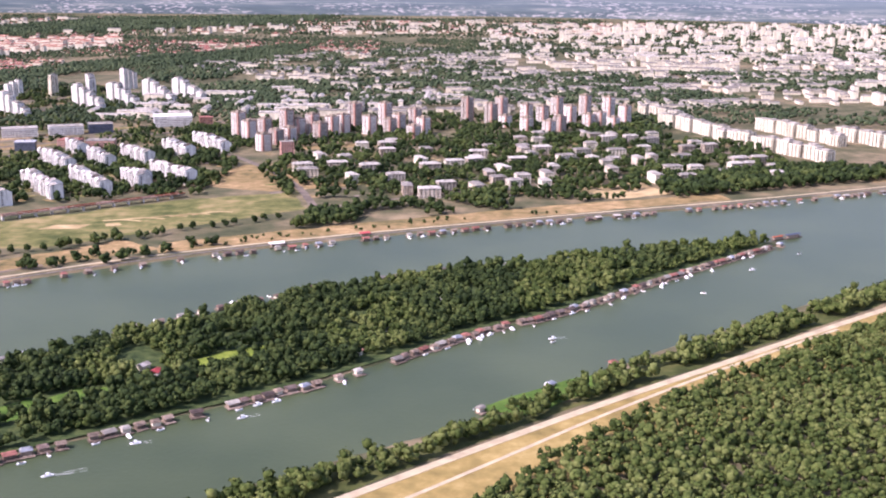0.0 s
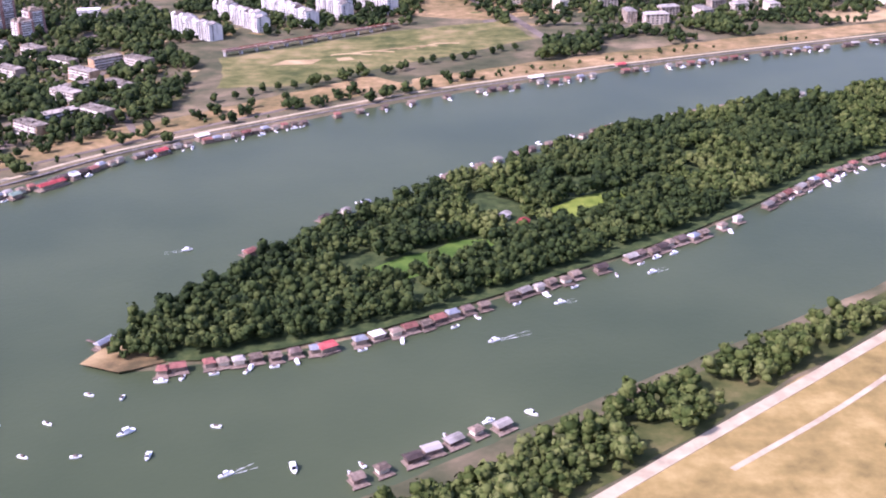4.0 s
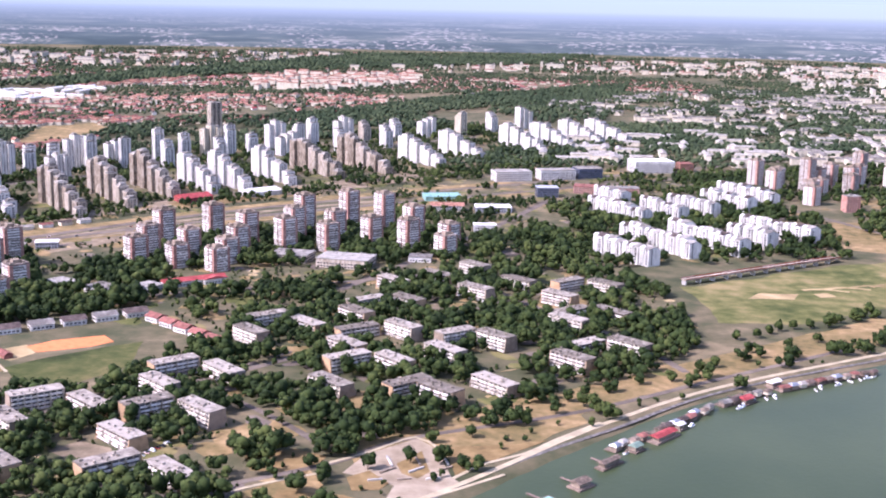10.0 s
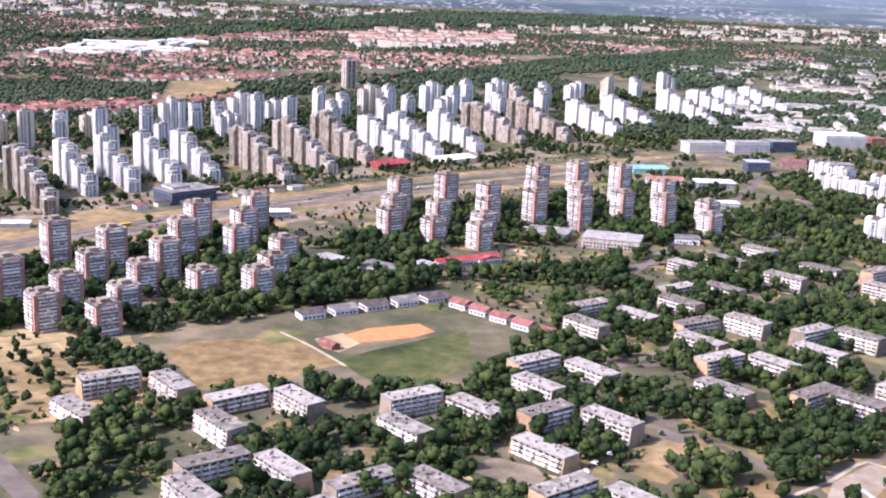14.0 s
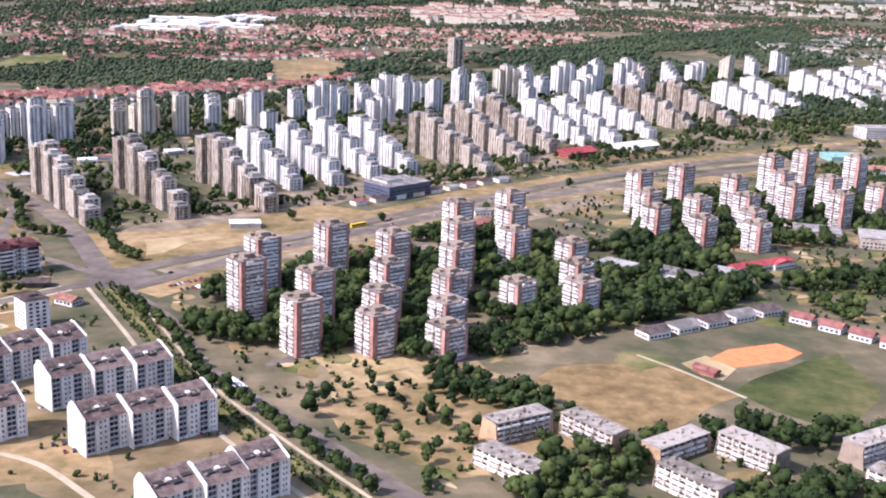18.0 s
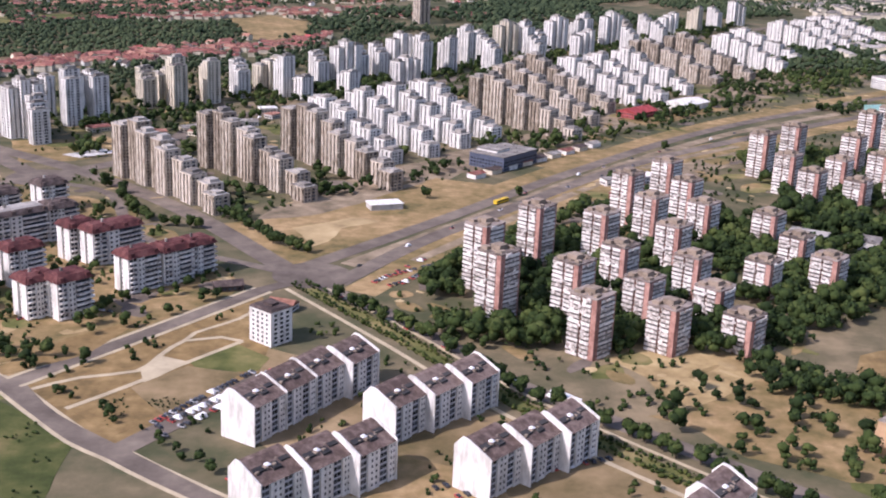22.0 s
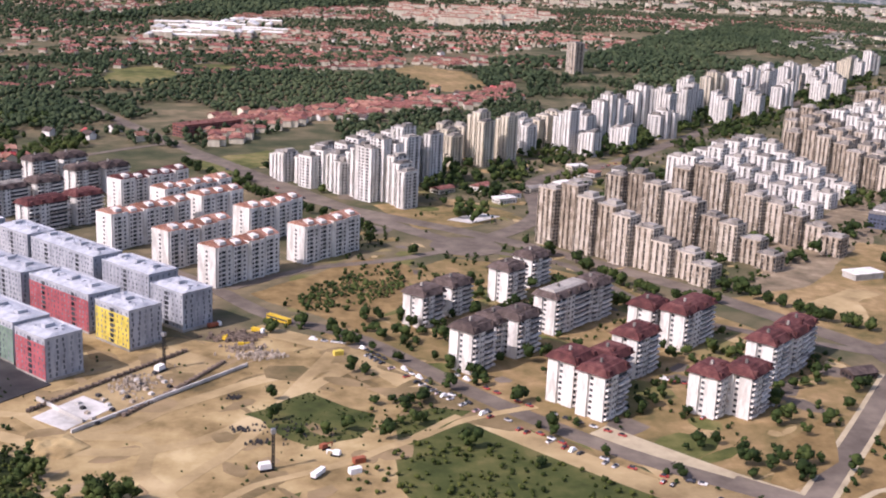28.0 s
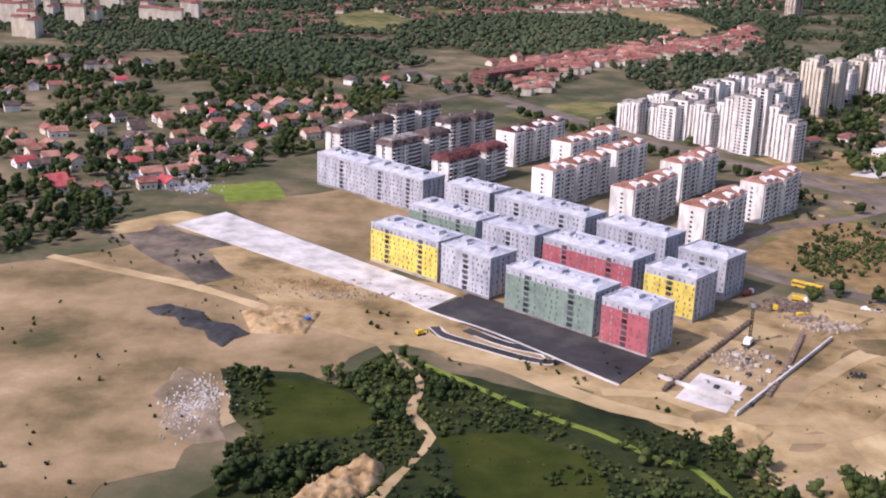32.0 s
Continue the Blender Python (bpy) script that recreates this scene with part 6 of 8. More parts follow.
# ---- small houses with red roofs ----
def house(kind):
    rnd = random.Random(kind)
    w, d, h = rnd.uniform(6.5, 9), rnd.uniform(5, 6.5), rnd.uniform(2.4, 4.2)
    roof = ("orange", "orange", "red", "clay_red", "brown", "orange")[kind % 6]
    t = thing("house", f"small {('white', 'cream')[kind % 2]} house with a {('orange-red', 'orange-red', 'red', 'dark red', 'brown', 'orange')[kind % 6]} tiled gable roof", "house", "village houses")
    part("wall", Shape().section([(-d / 2, 0), (d / 2, 0), (d / 2, h), (0, h + 1.7), (-d / 2, h)], -w / 2, w / 2), ("white", "cream")[kind % 2], t)
    part("roof", Shape().section([(-d / 2 - 0.5, h - 0.25), (0, h + 1.72), (d / 2 + 0.5, h - 0.25), (d / 2 + 0.5, h + 0.05), (0, h + 2.1), (-d / 2 - 0.5, h + 0.05)], -w / 2 - 0.4, w / 2 + 0.4), roof, t)
    if kind >= 6:                          # far village
        return t
    s = Shape()
    pane_row(s, -w / 2 + 0.5, w / 2 - 0.5, -d / 2, 0.8, 1.7, 3, 0.4, -0.05)
    pane_row_y(s, -d / 2 + 0.8, d / 2 - 0.8, -w / 2, 0.8, 1.7, 2, 0.35, -0.05)
    tagged(part("window_row", s, "glass", t), kind="stuff")
    part("chimney", Shape().box(w * 0.2, 0.4, h + 0.8, w * 0.2 + 0.5, 0.9, h + 2.7), "pink", t)
    return t


def villa(kind):
    """A two-storey flat or low-hipped house of the riverside quarter."""
    rnd = random.Random(100 + kind)
    w, d, h = rnd.uniform(11, 17), rnd.uniform(7, 9), rnd.uniform(5.5, 8.0)
    t = thing("apartment_villa", "pale low apartment villa with a hipped grey roof, among trees", "building", "riverside villas")
    part("wall", Shape().box(-w / 2, -d / 2, 0, w / 2, d / 2, h), "concrete" if kind % 3 else "cream", t)
    part("roof", Shape().taper(-w / 2 - 0.5, -d / 2 - 0.5, w / 2 + 0.5, d / 2 + 0.5, h, h + 1.2, 2.6, 3.0), "flat", t)
    panes = Shape()
    for k in range(int(h / 1.7)):
        s = panes
        pane_row(s, -w / 2 + 0.5, w / 2 - 0.5, -d / 2, 0.6 + k * 1.7, 1.5 + k * 1.7, 5, 0.5, -0.06)
        pane_row_y(s, -d / 2 + 0.5, d / 2 - 0.5, -w / 2, 0.6 + k * 1.7, 1.5 + k * 1.7, 3, 0.4, -0.06)
    tagged(part("window_grid", panes, "glass", t), kind="stuff")
    return t


VILLAS = [villa(k) for k in range(5)]
USED = set()


def put(stock, key, m):
    if (id(stock), key) in USED:
        return copy_thing(stock[key], m)
    USED.add((id(stock), key))
    stock[key].matrix_basis = m
    return stock[key]


rv = random.Random(11)
for x, y in [(-94, 1024), (-97, 944), (-75, 979), (-47, 968), (-35, 1052), (-24, 920), (-59, 919), (-4, 1005), (-14, 872), (3, 861), (16, 885), (25, 992), (52, 936), (44, 1023), (70, 898), (65, 964), (94, 899), (108, 966), (96, 1041),
             (125, 1026), (144, 1060), (158, 1102), (158, 997), (176, 1061), (188, 1013), (205, 1080), (209, 970), (229, 970), (230, 1031), (246, 1081), (270, 1093), (267, 986), (281, 987), (221, 1135), (299, 979), (40, 880), (-60, 1090), (0, 1070), (60, 1090), (110, 1130), (170, 1160)]:
    put(VILLAS, rv.randrange(5), pose(x, y, 0, 0, 0, 15 + rv.choice((0, 0, 90)) + rv.uniform(-8, 8)))
    busy(x, y, 7.5)

for k in range(70):
    x, y = rv.uniform(-120, 320), rv.uniform(860, 1180)
    if inside(VILLA_QUARTER, x, y) and all((x - bx) ** 2 + (y - by) ** 2 > (br + 8) ** 2 for bx, by, br in BUSY):
        put(VILLAS, rv.randrange(5), pose(x, y, 0, 0, 0, 15 + rv.choice((0, 0, 90)) + rv.uniform(-8, 8)))
        busy(x, y, 7.5)

HOUSES, FAR_HOUSES = [house(k) for k in range(6)], [house(k) for k in range(6, 12)]


def village(corners, spacing, count, turn, seed, stock):
    """Houses in loose rows inside a stretch of the plan."""
    r = random.Random(seed)
    xs, ys = [q[0] for q in corners], [q[1] for q in corners]
    c, s = math.cos(radians(turn)), math.sin(radians(turn))
    spots = []
    for i in range(-60, 61):
        for j in range(-60, 61):
            u, v = i * spacing + r.uniform(-0.2, 0.2) * spacing, j * spacing * 1.25 + r.uniform(-0.25, 0.25) * spacing
            x, y = (min(xs) + max(xs)) / 2 + c * u - s * v, (min(ys) + max(ys)) / 2 + s * u + c * v
            if min(xs) < x < max(xs) and min(ys) < y < max(ys) and inside(corners, x, y):
                spots.append((x, y))
    r.shuffle(spots)
    for x, y in spots[:count]:
        if all((x - bx) ** 2 + (y - by) ** 2 > (br + 2.5) ** 2 for bx, by, br in BUSY):
            put(stock, r.randrange(6), pose(x, y, 0, 0, 0, turn + r.choice((0, 90)) + r.uniform(-9, 9)))
            busy(x, y, 5.0)


village([(-1330, 730), (-1290, 740), (-1245, 800), (-1190, 940), (-1260, 960), (-1380, 850)], 9.5, 86, 35, 1, HOUSES)
village([(-1500, 880), (-1400, 880), (-1330, 1030), (-1380, 1080), (-1560, 1080)], 12, 45, 20, 2, FAR_HOUSES)
village([(-1190, 950), (-1120, 1050), (-1010, 1130), (-880, 1330), (-930, 1370), (-1060, 1190), (-1230, 1010)], 10, 45, 47, 3, FAR_HOUSES)
village([(-1250, 1480), (-900, 1650), (-700, 1700), (-560, 1900), (-900, 1950), (-1350, 1700)], 19, 60, 30, 4, FAR_HOUSES)


BELTS = [[(-775, 1644), (-573, 2086), (-235, 2617), (-265, 2238), (-699, 1606)],
         [(-1455, 1952), (-1314, 2538), (-985, 3799), (-281, 4104), (-429, 3404), (-994, 2797), (-1239, 2086)]]
HILL_LAWNS = [[(-1010, 1492), (-963, 1540), (-914, 1470), (-910, 1347), (-957, 1312)], [(-1209, 1431), (-1179, 1476), (-1138, 1445), (-1155, 1386)],
              [(-1256, 1296), (-1266, 1399), (-1231, 1433), (-1185, 1352), (-1218, 1266)]]
for lawn, m in zip(HILL_LAWNS, ("dry", "grass", "grass")):
    patch(lawn, m, "open grassy slope between woods", 0.05, 14)
patch([(-1620, 2496), (-1599, 2771), (-1377, 2848), (-1330, 2568), (-1514, 2337)], "grass_dull", "far green fields", 0.05, 20)


def far_houses(corners, count, name, label, roofs, seed, size=(7, 13), tall=(2.5, 4.5)):
    """Distant roofs past counting: one joined part of walls and one of roofs."""
    r = np.random.RandomState(seed)
    xs, ys = [q[0] for q in corners], [q[1] for q in corners]
    walls, tops = Shape(), Shape()
    X, Y = r.uniform(min(xs), max(xs), count * 6), r.uniform(min(ys), max(ys), count * 6)
    keep = inside(corners, X, Y)
    for belt in BELTS + HILL_LAWNS:
        keep &= ~inside(belt, X, Y)
    for x, y in list(zip(X[keep], Y[keep]))[:count]:
        w, d, h = r.uniform(*size), r.uniform(5, 8), r.uniform(*tall)
        if r.rand() < 0.5:
            walls.box(x - w / 2, y - d / 2, 0, x + w / 2, y + d / 2, h)
            tops.taper(x - w / 2 - 0.4, y - d / 2 - 0.4, x + w / 2 + 0.4, y + d / 2 + 0.4, h, h + 1.6, 0.5, d / 2)
        else:
            walls.box(x - d / 2, y - w / 2, 0, x + d / 2, y + w / 2, h)
            tops.taper(x - d / 2 - 0.4, y - w / 2 - 0.4, x + d / 2 + 0.4, y + w / 2 + 0.4, h, h + 1.6, d / 2, 0.5)
    t = tagged(new(name), label, "houses", "", "stuff")
    part("walls", walls, "cream", t)
    part("roofs", tops, roofs, t)


far_houses([(-1330, 1180), (-1150, 1380), (-960, 1500), (-700, 1620), (-640, 1700), (-900, 1640), (-1200, 1520), (-1400, 1300)], 220, "far_houses", "scattered red-roofed houses among trees", "clay_red", 21)
far_houses([(-1330, 1560), (-1000, 1480), (-880, 1560), (-1000, 1640)], 90, "far_houses", "far rows of orange-red roofs", "orange", 22)
far_houses([(-1700, 1350), (-1250, 1480), (-900, 1680), (-560, 1930), (-700, 2150), (-1300, 2000), (-1900, 1700)], 560, "far_houses", "far village of red-roofed houses", "clay_red", 1)
far_houses([(-1250, 1720), (-850, 1800), (-560, 2000), (-650, 2100), (-1200, 1950)], 130, "far_houses", "far terrace village of orange roofs", "orange", 11, (8, 18), (4, 6))
far_houses([(-1500, 2150), (-700, 2250), (-100, 2300), (-100, 2700), (-900, 2700), (-1900, 2500)], 900, "far_houses", "far suburb of pale and reddish houses", "clay_red", 2)
far_houses([(-2800, 2000), (-1600, 2500), (-600, 2900), (800, 3000), (800, 3700), (-1200, 3800), (-3000, 3000)], 900, "far_houses", "distant scattered suburb", "clay_red", 3, (10, 24), (3, 7))
far_houses([(-2600, 2300), (-1600, 2700), (-400, 3000), (600, 3100), (500, 3600), (-1200, 3700), (-2800, 3000)], 300, "far_houses", "distant pale blocks among trees", "flat", 13, (14, 40), (5, 16))
far_houses([(-300, 1800), (0, 1560), (500, 1650), (900, 1900), (900, 2300), (100, 2350)], 420, "far_houses", "distant pale halls and offices", "flat", 4, (14, 40), (4, 9))
far_houses([(100, 2300), (900, 1950), (1700, 2000), (2400, 2900), (1500, 3700), (200, 3500)], 1300, "far_city", "distant pale city of apartment blocks", "flat", 5, (10, 30), (4, 13))
far_houses([(300, 2700), (1100, 2300), (1800, 2600), (1500, 3300), (500, 3300)], 160, "far_city", "distant pale apartment towers", "flat", 15, (9, 18), (14, 30))
far_houses([(500, 1500), (1200, 1500), (1600, 2000), (900, 2100)], 260, "far_city", "distant pale apartment blocks", "flat", 6, (14, 34), (8, 18))
far_houses([(-2000, 1250), (-1450, 1180), (-1350, 1330), (-1600, 1500)], 70, "far_blocks", "distant reddish apartment quarter", "clay_red", 7, (12, 22), (10, 18))
far_houses([(-1331, 1803), (-1258, 2048), (-1167, 2064), (-1134, 1808), (-1276, 1695)], 60, "far_halls", "distant white warehouses", "white", 8, (24, 50), (6, 10))
far_houses([(-1252, 2221), (-1146, 2720), (-1101, 2322), (-1206, 2041)], 150, "far_houses", "far hillside rows of pink-roofed houses", "orange", 51, (9, 18), (5, 9))
far_houses([(-974, 2408), (-967, 2639), (-716, 2740), (-656, 2530), (-739, 2247), (-941, 2131)], 150, "far_houses", "far pale blocks with orange roofs", "orange", 52, (14, 30), (8, 15))
far_houses([(-1130, 997), (-1132, 1094), (-1051, 1175), (-1003, 1242), (-960, 1250), (-921, 1296), (-889, 1367), (-881, 1283), (-957, 1181), (-1047, 1121), (-1092, 1056), (-1106, 990)], 170, "far_houses", "crowded rows of red-roofed houses behind white towers", "clay_red", 53, (6, 12), (3, 5))
far_houses([(-1130, 997), (-1132, 1094), (-1051, 1175), (-1003, 1242), (-960, 1250), (-921, 1296), (-889, 1367), (-881, 1283), (-957, 1181), (-1047, 1121), (-1092, 1056), (-1106, 990)], 60, "far_houses", "orange-roofed houses behind white towers", "orange", 54, (6, 11), (3, 5))
far_houses([(-400, 1300), (-180, 1300), (60, 1500), (-100, 1650), (-350, 1550)], 70, "far_halls", "pale and grey halls beyond the boulevard", "flat", 9, (14, 40), (4, 9))
far_houses([(-160, 1340), (300, 1420), (700, 1560), (500, 1700), (0, 1600)], 150, "far_halls", "pale low halls behind the tower blocks", "flat", 10, (12, 36), (3, 8))

far_houses([(-560, 2225), (-312, 2263), (28, 2494), (140, 2330), (144, 1843), (-117, 1827), (-308, 1843), (-466, 1933)], 170, "far_halls", "far grey and pale halls between tree belts", "flat", 31, (10, 30), (3, 7))
hall(-1177, 484, 20, 6, 5, 3, "white", "orange", "small white house with an orange roof in a thicket", "house", pitch=2.0)


# ---- trees ----
def ico(level):
    bm = bmesh.new()
    bmesh.ops.create_icosphere(bm, subdivisions=level, radius=1.0)
    v = np.array([q.co[:] for q in bm.verts])
    f = np.array([[q.index for q in face.verts] for face in bm.faces])
    bm.free()
    return v, f


ICO1, ICO2 = ico(1), ico(2)


def crown(seed, lobes, level, leaves, tall=1.0):
    """A crown about 1 across the radius: uneven lobes with gaps, and loose leaf clumps round them."""
    r = np.random.RandomState(seed)
    bv, bf = ICO1 if level == 1 else ICO2
    V, F, n = [], [], 0
    centres = []
    for i in range(lobes):
        a, q = r.uniform(0, math.tau), r.uniform(0.15, 0.62) if i else 0.0
        c = np.array([q * math.cos(a), q * math.sin(a), r.uniform(0.45, 1.35) * tall])
        size = r.uniform(0.34, 0.58) * (1.25 if i == 0 else 1.0)
        v = bv * (size * r.uniform(0.72, 1.22, len(bv)))[:, None] * [1, 1, r.uniform(0.7, 0.95)] + c
        V.append(v), F.append(bf + n)
        n += len(v)
        centres.append((c, size))
    for _ in range(leaves):
        c, size = centres[r.randint(lobes)]
        d = r.normal(size=3)
        d /= np.linalg.norm(d)
        d[2] = abs(d[2]) * 0.9 if r.rand() < 0.75 else d[2]
        p = c + d * size * r.uniform(0.95, 1.22)
        a, b = np.cross(d, r.normal(size=3)), r.normal(size=3)
        a /= np.linalg.norm(a) + 1e-6
        b = np.cross(a, d + 0.6 * b)
        b /= np.linalg.norm(b) + 1e-6
        w = r.uniform(0.08, 0.17)
        V.append(np.array([p + w * (a + b), p + w * (a - b), p - w * (a + b) * 0.8, p - w * (a - b)]))
        F.append(np.array([[0, 1, 2], [0, 2, 3]]) + n)
        n += 4
    return np.concatenate(V), np.concatenate(F)


WOOD_CROWNS = [crown(60 + s, 7, 1, 46, (1.0, 1.3, 1.1)[s % 3]) for s in range(8)]
NEAR_CROWNS = [crown(s, 11, 2, 130, (1.0, 1.25, 0.9)[s % 3]) for s in range(6)]
FOREST_CROWNS = [crown(80 + s, 5, 1, 20, (1.0, 1.3, 1.1)[s % 3]) for s in range(6)]
MID_CROWNS = [crown(20 + s, 6, 1, 30, (1.0, 1.2, 0.9)[s % 3]) for s in range(6)]
FAR_CROWNS = [crown(40 + s, 3, 1, 8, 0.85) for s in range(5)]
SPECK_CROWNS = [crown(70 + s, 2, 1, 0, 0.75) for s in range(5)]
busy_array = np.array(BUSY)


def clear_of(x, y, gap):
    """Which places keep clear of buildings and roads."""
    ok, order = np.ones(len(x), bool), np.argsort(x)
    sx, sy = x[order], y[order]
    for bx, by, br in busy_array:
        q = br + gap
        i, j = np.searchsorted(sx, (bx - q, bx + q))
        if j > i:
            near = (sx[i:j] - bx) ** 2 + (sy[i:j] - by) ** 2 < q * q
            ok[order[i:j][near]] = False
    return ok


def scatter(corners, spacing, seed, gap=1.5, cover=1.0, patchy=0.0, grain=0.02):
    r = np.random.RandomState(seed)
    xs, ys = [q[0] for q in corners], [q[1] for q in corners]
    X, Y = np.meshgrid(np.arange(min(xs), max(xs), spacing), np.arange(min(ys), max(ys), spacing))
    x, y = X.ravel() + r.uniform(-0.45, 0.45, X.size) * spacing, Y.ravel() + r.uniform(-0.45, 0.45, X.size) * spacing
    keep = inside(corners, x, y) & (r.rand(x.size) < cover)
    x, y = x[keep], y[keep]
    if patchy:
        v = np.array([noise.noise((a * grain, b * grain, seed * 1.7)) for a, b in zip(x, y)])
        keep = v > patchy - 0.5
        x, y = x[keep], y[keep]
    if gap is not None and len(x):
        keep = clear_of(x, y, gap)
        x, y = x[keep], y[keep]
    return x, y


def woods(name, label, x, y, size, crowns, material, seed, trunk=0.25, z=0.0):
    """Many trees as one joined object."""
    r = np.random.RandomState(seed)
    V, F, n = [], [], 0
    for a, b in zip(x, y):
        v, f = crowns[r.randint(len(crowns))]
        s, t = r.uniform(*size), r.uniform(0, math.tau)
        c, q = math.cos(t) * s, math.sin(t) * s
        V.append(np.stack([a + c * v[:, 0] - q * v[:, 1], b + q * v[:, 0] + c * v[:, 1], z + s * (v[:, 2] * r.uniform(0.85, 1.25) + trunk)], 1))
        F.append(f + n)
        n += len(v)
    if V:
        return tagged(new(name, quick_mesh(name, np.concatenate(V), np.concatenate(F), M[material])), label, "trees", "", "stuff")


def trunk_shape(h, r0):
    s = Shape()
    for i in range(4):
        a, b = r0 * (1 - 0.18 * i), r0 * (1 - 0.18 * (i + 1))
        n = len(s.v)
        for z, q in ((h * i / 4, a), (h * (i + 1) / 4, b)):
            s.v += [(q * math.cos(k * math.tau / 6), q * math.sin(k * math.tau / 6), z) for k in range(6)]
        s.f += [(n + k, n + (k + 1) % 6, n + 6 + (k + 1) % 6, n + 6 + k) for k in range(6)]
    for k in range(4):
        a = k * math.tau / 4 + 0.4
        n = len(s.v)
        s.v += [(0.06, 0, h * 0.6), (-0.06, 0, h * 0.6), (0.4 * h * math.cos(a), 0.4 * h * math.sin(a), h * 1.15), (0, 0.1, h * 0.66)]
        s.f += [(n, n + 1, n + 2), (n, n + 2, n + 3), (n + 1, n + 3, n + 2)]
    return s


TREES = []
for k in range(6):
    v, f = NEAR_CROWNS[k]
    t = thing("tree", "broad leafy green tree standing alone in dry grass" if k % 2 else "dark green leafy tree beside a street", "tree", "single trees")
    part("trunk", trunk_shape(1.7, 0.22), "bark", t)
    part("crown", quick_mesh("crown", np.stack([v[:, 0] * 2.6, v[:, 1] * 2.6, v[:, 2] * 2.6 + 0.7], 1), f, M["leaf"]), "leaf", t)
    TREES.append(t)


def plant(places, seed, size=(0.75, 1.2)):
    r = random.Random(seed)
    for x, y in places:
        k = r.randrange(6)
        s = r.uniform(*size)
        put(TREES, k, pose(x, y, 0, 0, 0, r.uniform(0, 360)))
        busy(x, y, 1.5)


def along(points, spacing, jitter, seed, offset=0.0):
    r = random.Random(seed)
    line = smooth_line(points, spacing)
    d = np.gradient(line, axis=0)
    d /= np.linalg.norm(d, axis=1)[:, None]
    return [(p[0] - q[1] * offset + r.uniform(-jitter, jitter), p[1] + q[0] * offset + r.uniform(-jitter, jitter)) for p, q in zip(line, d)]


# rows of street trees, single trees on lawns
plant(along([(-826, 601), (-797, 570), (-768, 527), (-742, 500), (-700, 458)], 5.5, 1.0, 1), 1)
plant(along([(-900, 716), (-860, 660), (-845, 650)], 6, 1.2, 2, 8), 2)
plant(along([(-425, 452), (-380, 505), (-330, 560), (-280, 610), (-230, 650)], 17, 5, 3, 6), 3)
plant([(-395, 482), (-388, 476), (-352, 552), (-345, 560), (-335, 566), (-357, 546), (-468, 440), (-455, 433), (-440, 430), (-720, 748), (-700, 800), (-655, 880), (-795, 748), (-750, 760), (-850, 660), (-1040, 742), (-1022, 764), (-1004, 745),
       (-1056, 640), (-1046, 648), (-1035, 640), (-960, 700), (-948, 702), (-935, 700)], 4)
plant(along([(-1120, 930), (-1060, 840), (-1015, 790)], 7, 1.5, 5, -8), 5)
plant(along([(-940, 735), (-915, 690), (-890, 680)], 6, 2.0, 6, 4), 6)
plant(along([(-270, 660), (-210, 700), (-150, 745), (-100, 780)], 10, 4, 7), 7)
for t in TREES:                            # any shape not planted yet
    if (id(TREES), TREES.index(t)) not in USED:
        put(TREES, TREES.index(t), pose(-470 - 5 * TREES.index(t), 452, 0))
busy_array = np.array(BUSY)

# woods, hedges and groves as masses
x, y = scatter(ISLAND, 3.3, 1, 0.6, 0.97, 0.17, 0.05)
keep = (away(ISLAND, x, y) > 4.5) & ~inside([(-108, 478), (-85, 500), (-62, 512), (-68, 494), (-92, 470)], x, y) & ~inside([(-175, 420), (-140, 450), (-118, 452), (-135, 430), (-160, 412)], x, y)
x, y = x[keep], y[keep]
# lighter crowns picked by noise, ever more of them towards +x
light = np.array([noise.noise((a * 0.02, b * 0.02, 5.0)) + 0.0016 * (a + 40) > 0.12 for a, b in zip(x, y)])
woods("island_wood", "dense dark green riverside wood covering the island", x[~light], y[~light], (1.4, 3.7), WOOD_CROWNS, "leaf", 1)
woods("island_wood", "lighter green trees of the island wood, mostly towards one end", x[light], y[light], (1.4, 3.5), WOOD_CROWNS, "leaf_grey", 51)
NEAR_WOOD = [(-30, 300), (18, 345), (56, 392), (99, 436), (189, 515), (300, 605), (400, 680), (420, 640), (260, 480), (190, 320), (60, 290)]
x, y = scatter(NEAR_WOOD, 3.1, 2, None)
woods("riverside_forest", "dense grey-green forest behind the levee", x, y, (1.3, 3.2), FOREST_CROWNS, "leaf_grey", 2)
SHORE = [(-175, 262), (-120, 300), (-53, 352), (22, 408), (119, 500), (262, 616), (470, 775), (470, 765), (265, 602), (128, 487), (40, 416), (-24, 357), (-100, 290), (-160, 240)]
x, y = scatter(SHORE, 3.4, 3, 0.5, 0.95, 0.2, 0.05)
woods("shore_trees", "bushy dusty-green trees along the near shore", x, y, (1.6, 4.0), WOOD_CROWNS, "leaf_grey", 3)
x, y = scatter([(40, 425), (110, 482), (125, 500), (60, 445)], 7, 31, 1.0, 0.5)
woods("shore_trees", "bushy trees between shore and levee", x, y, (2.4, 4.0), NEAR_CROWNS, "leaf_grey", 31)
LOW_RISE = [(-690, 470), (-640, 400), (-540, 380), (-470, 420), (-440, 470), (-385, 530), (-300, 610), (-290, 680), (-300, 760), (-350, 800), (-420, 800), (-470, 780), (-560, 690), (-520, 600), (-545, 530), (-600, 520)]
x, y = scatter(LOW_RISE, 4.6, 4, 0.7, 0.93, 0.31, 0.035)
woods("garden_trees", "dark green garden trees between the low slabs", x, y, (1.7, 4.2), MID_CROWNS, "leaf", 4)
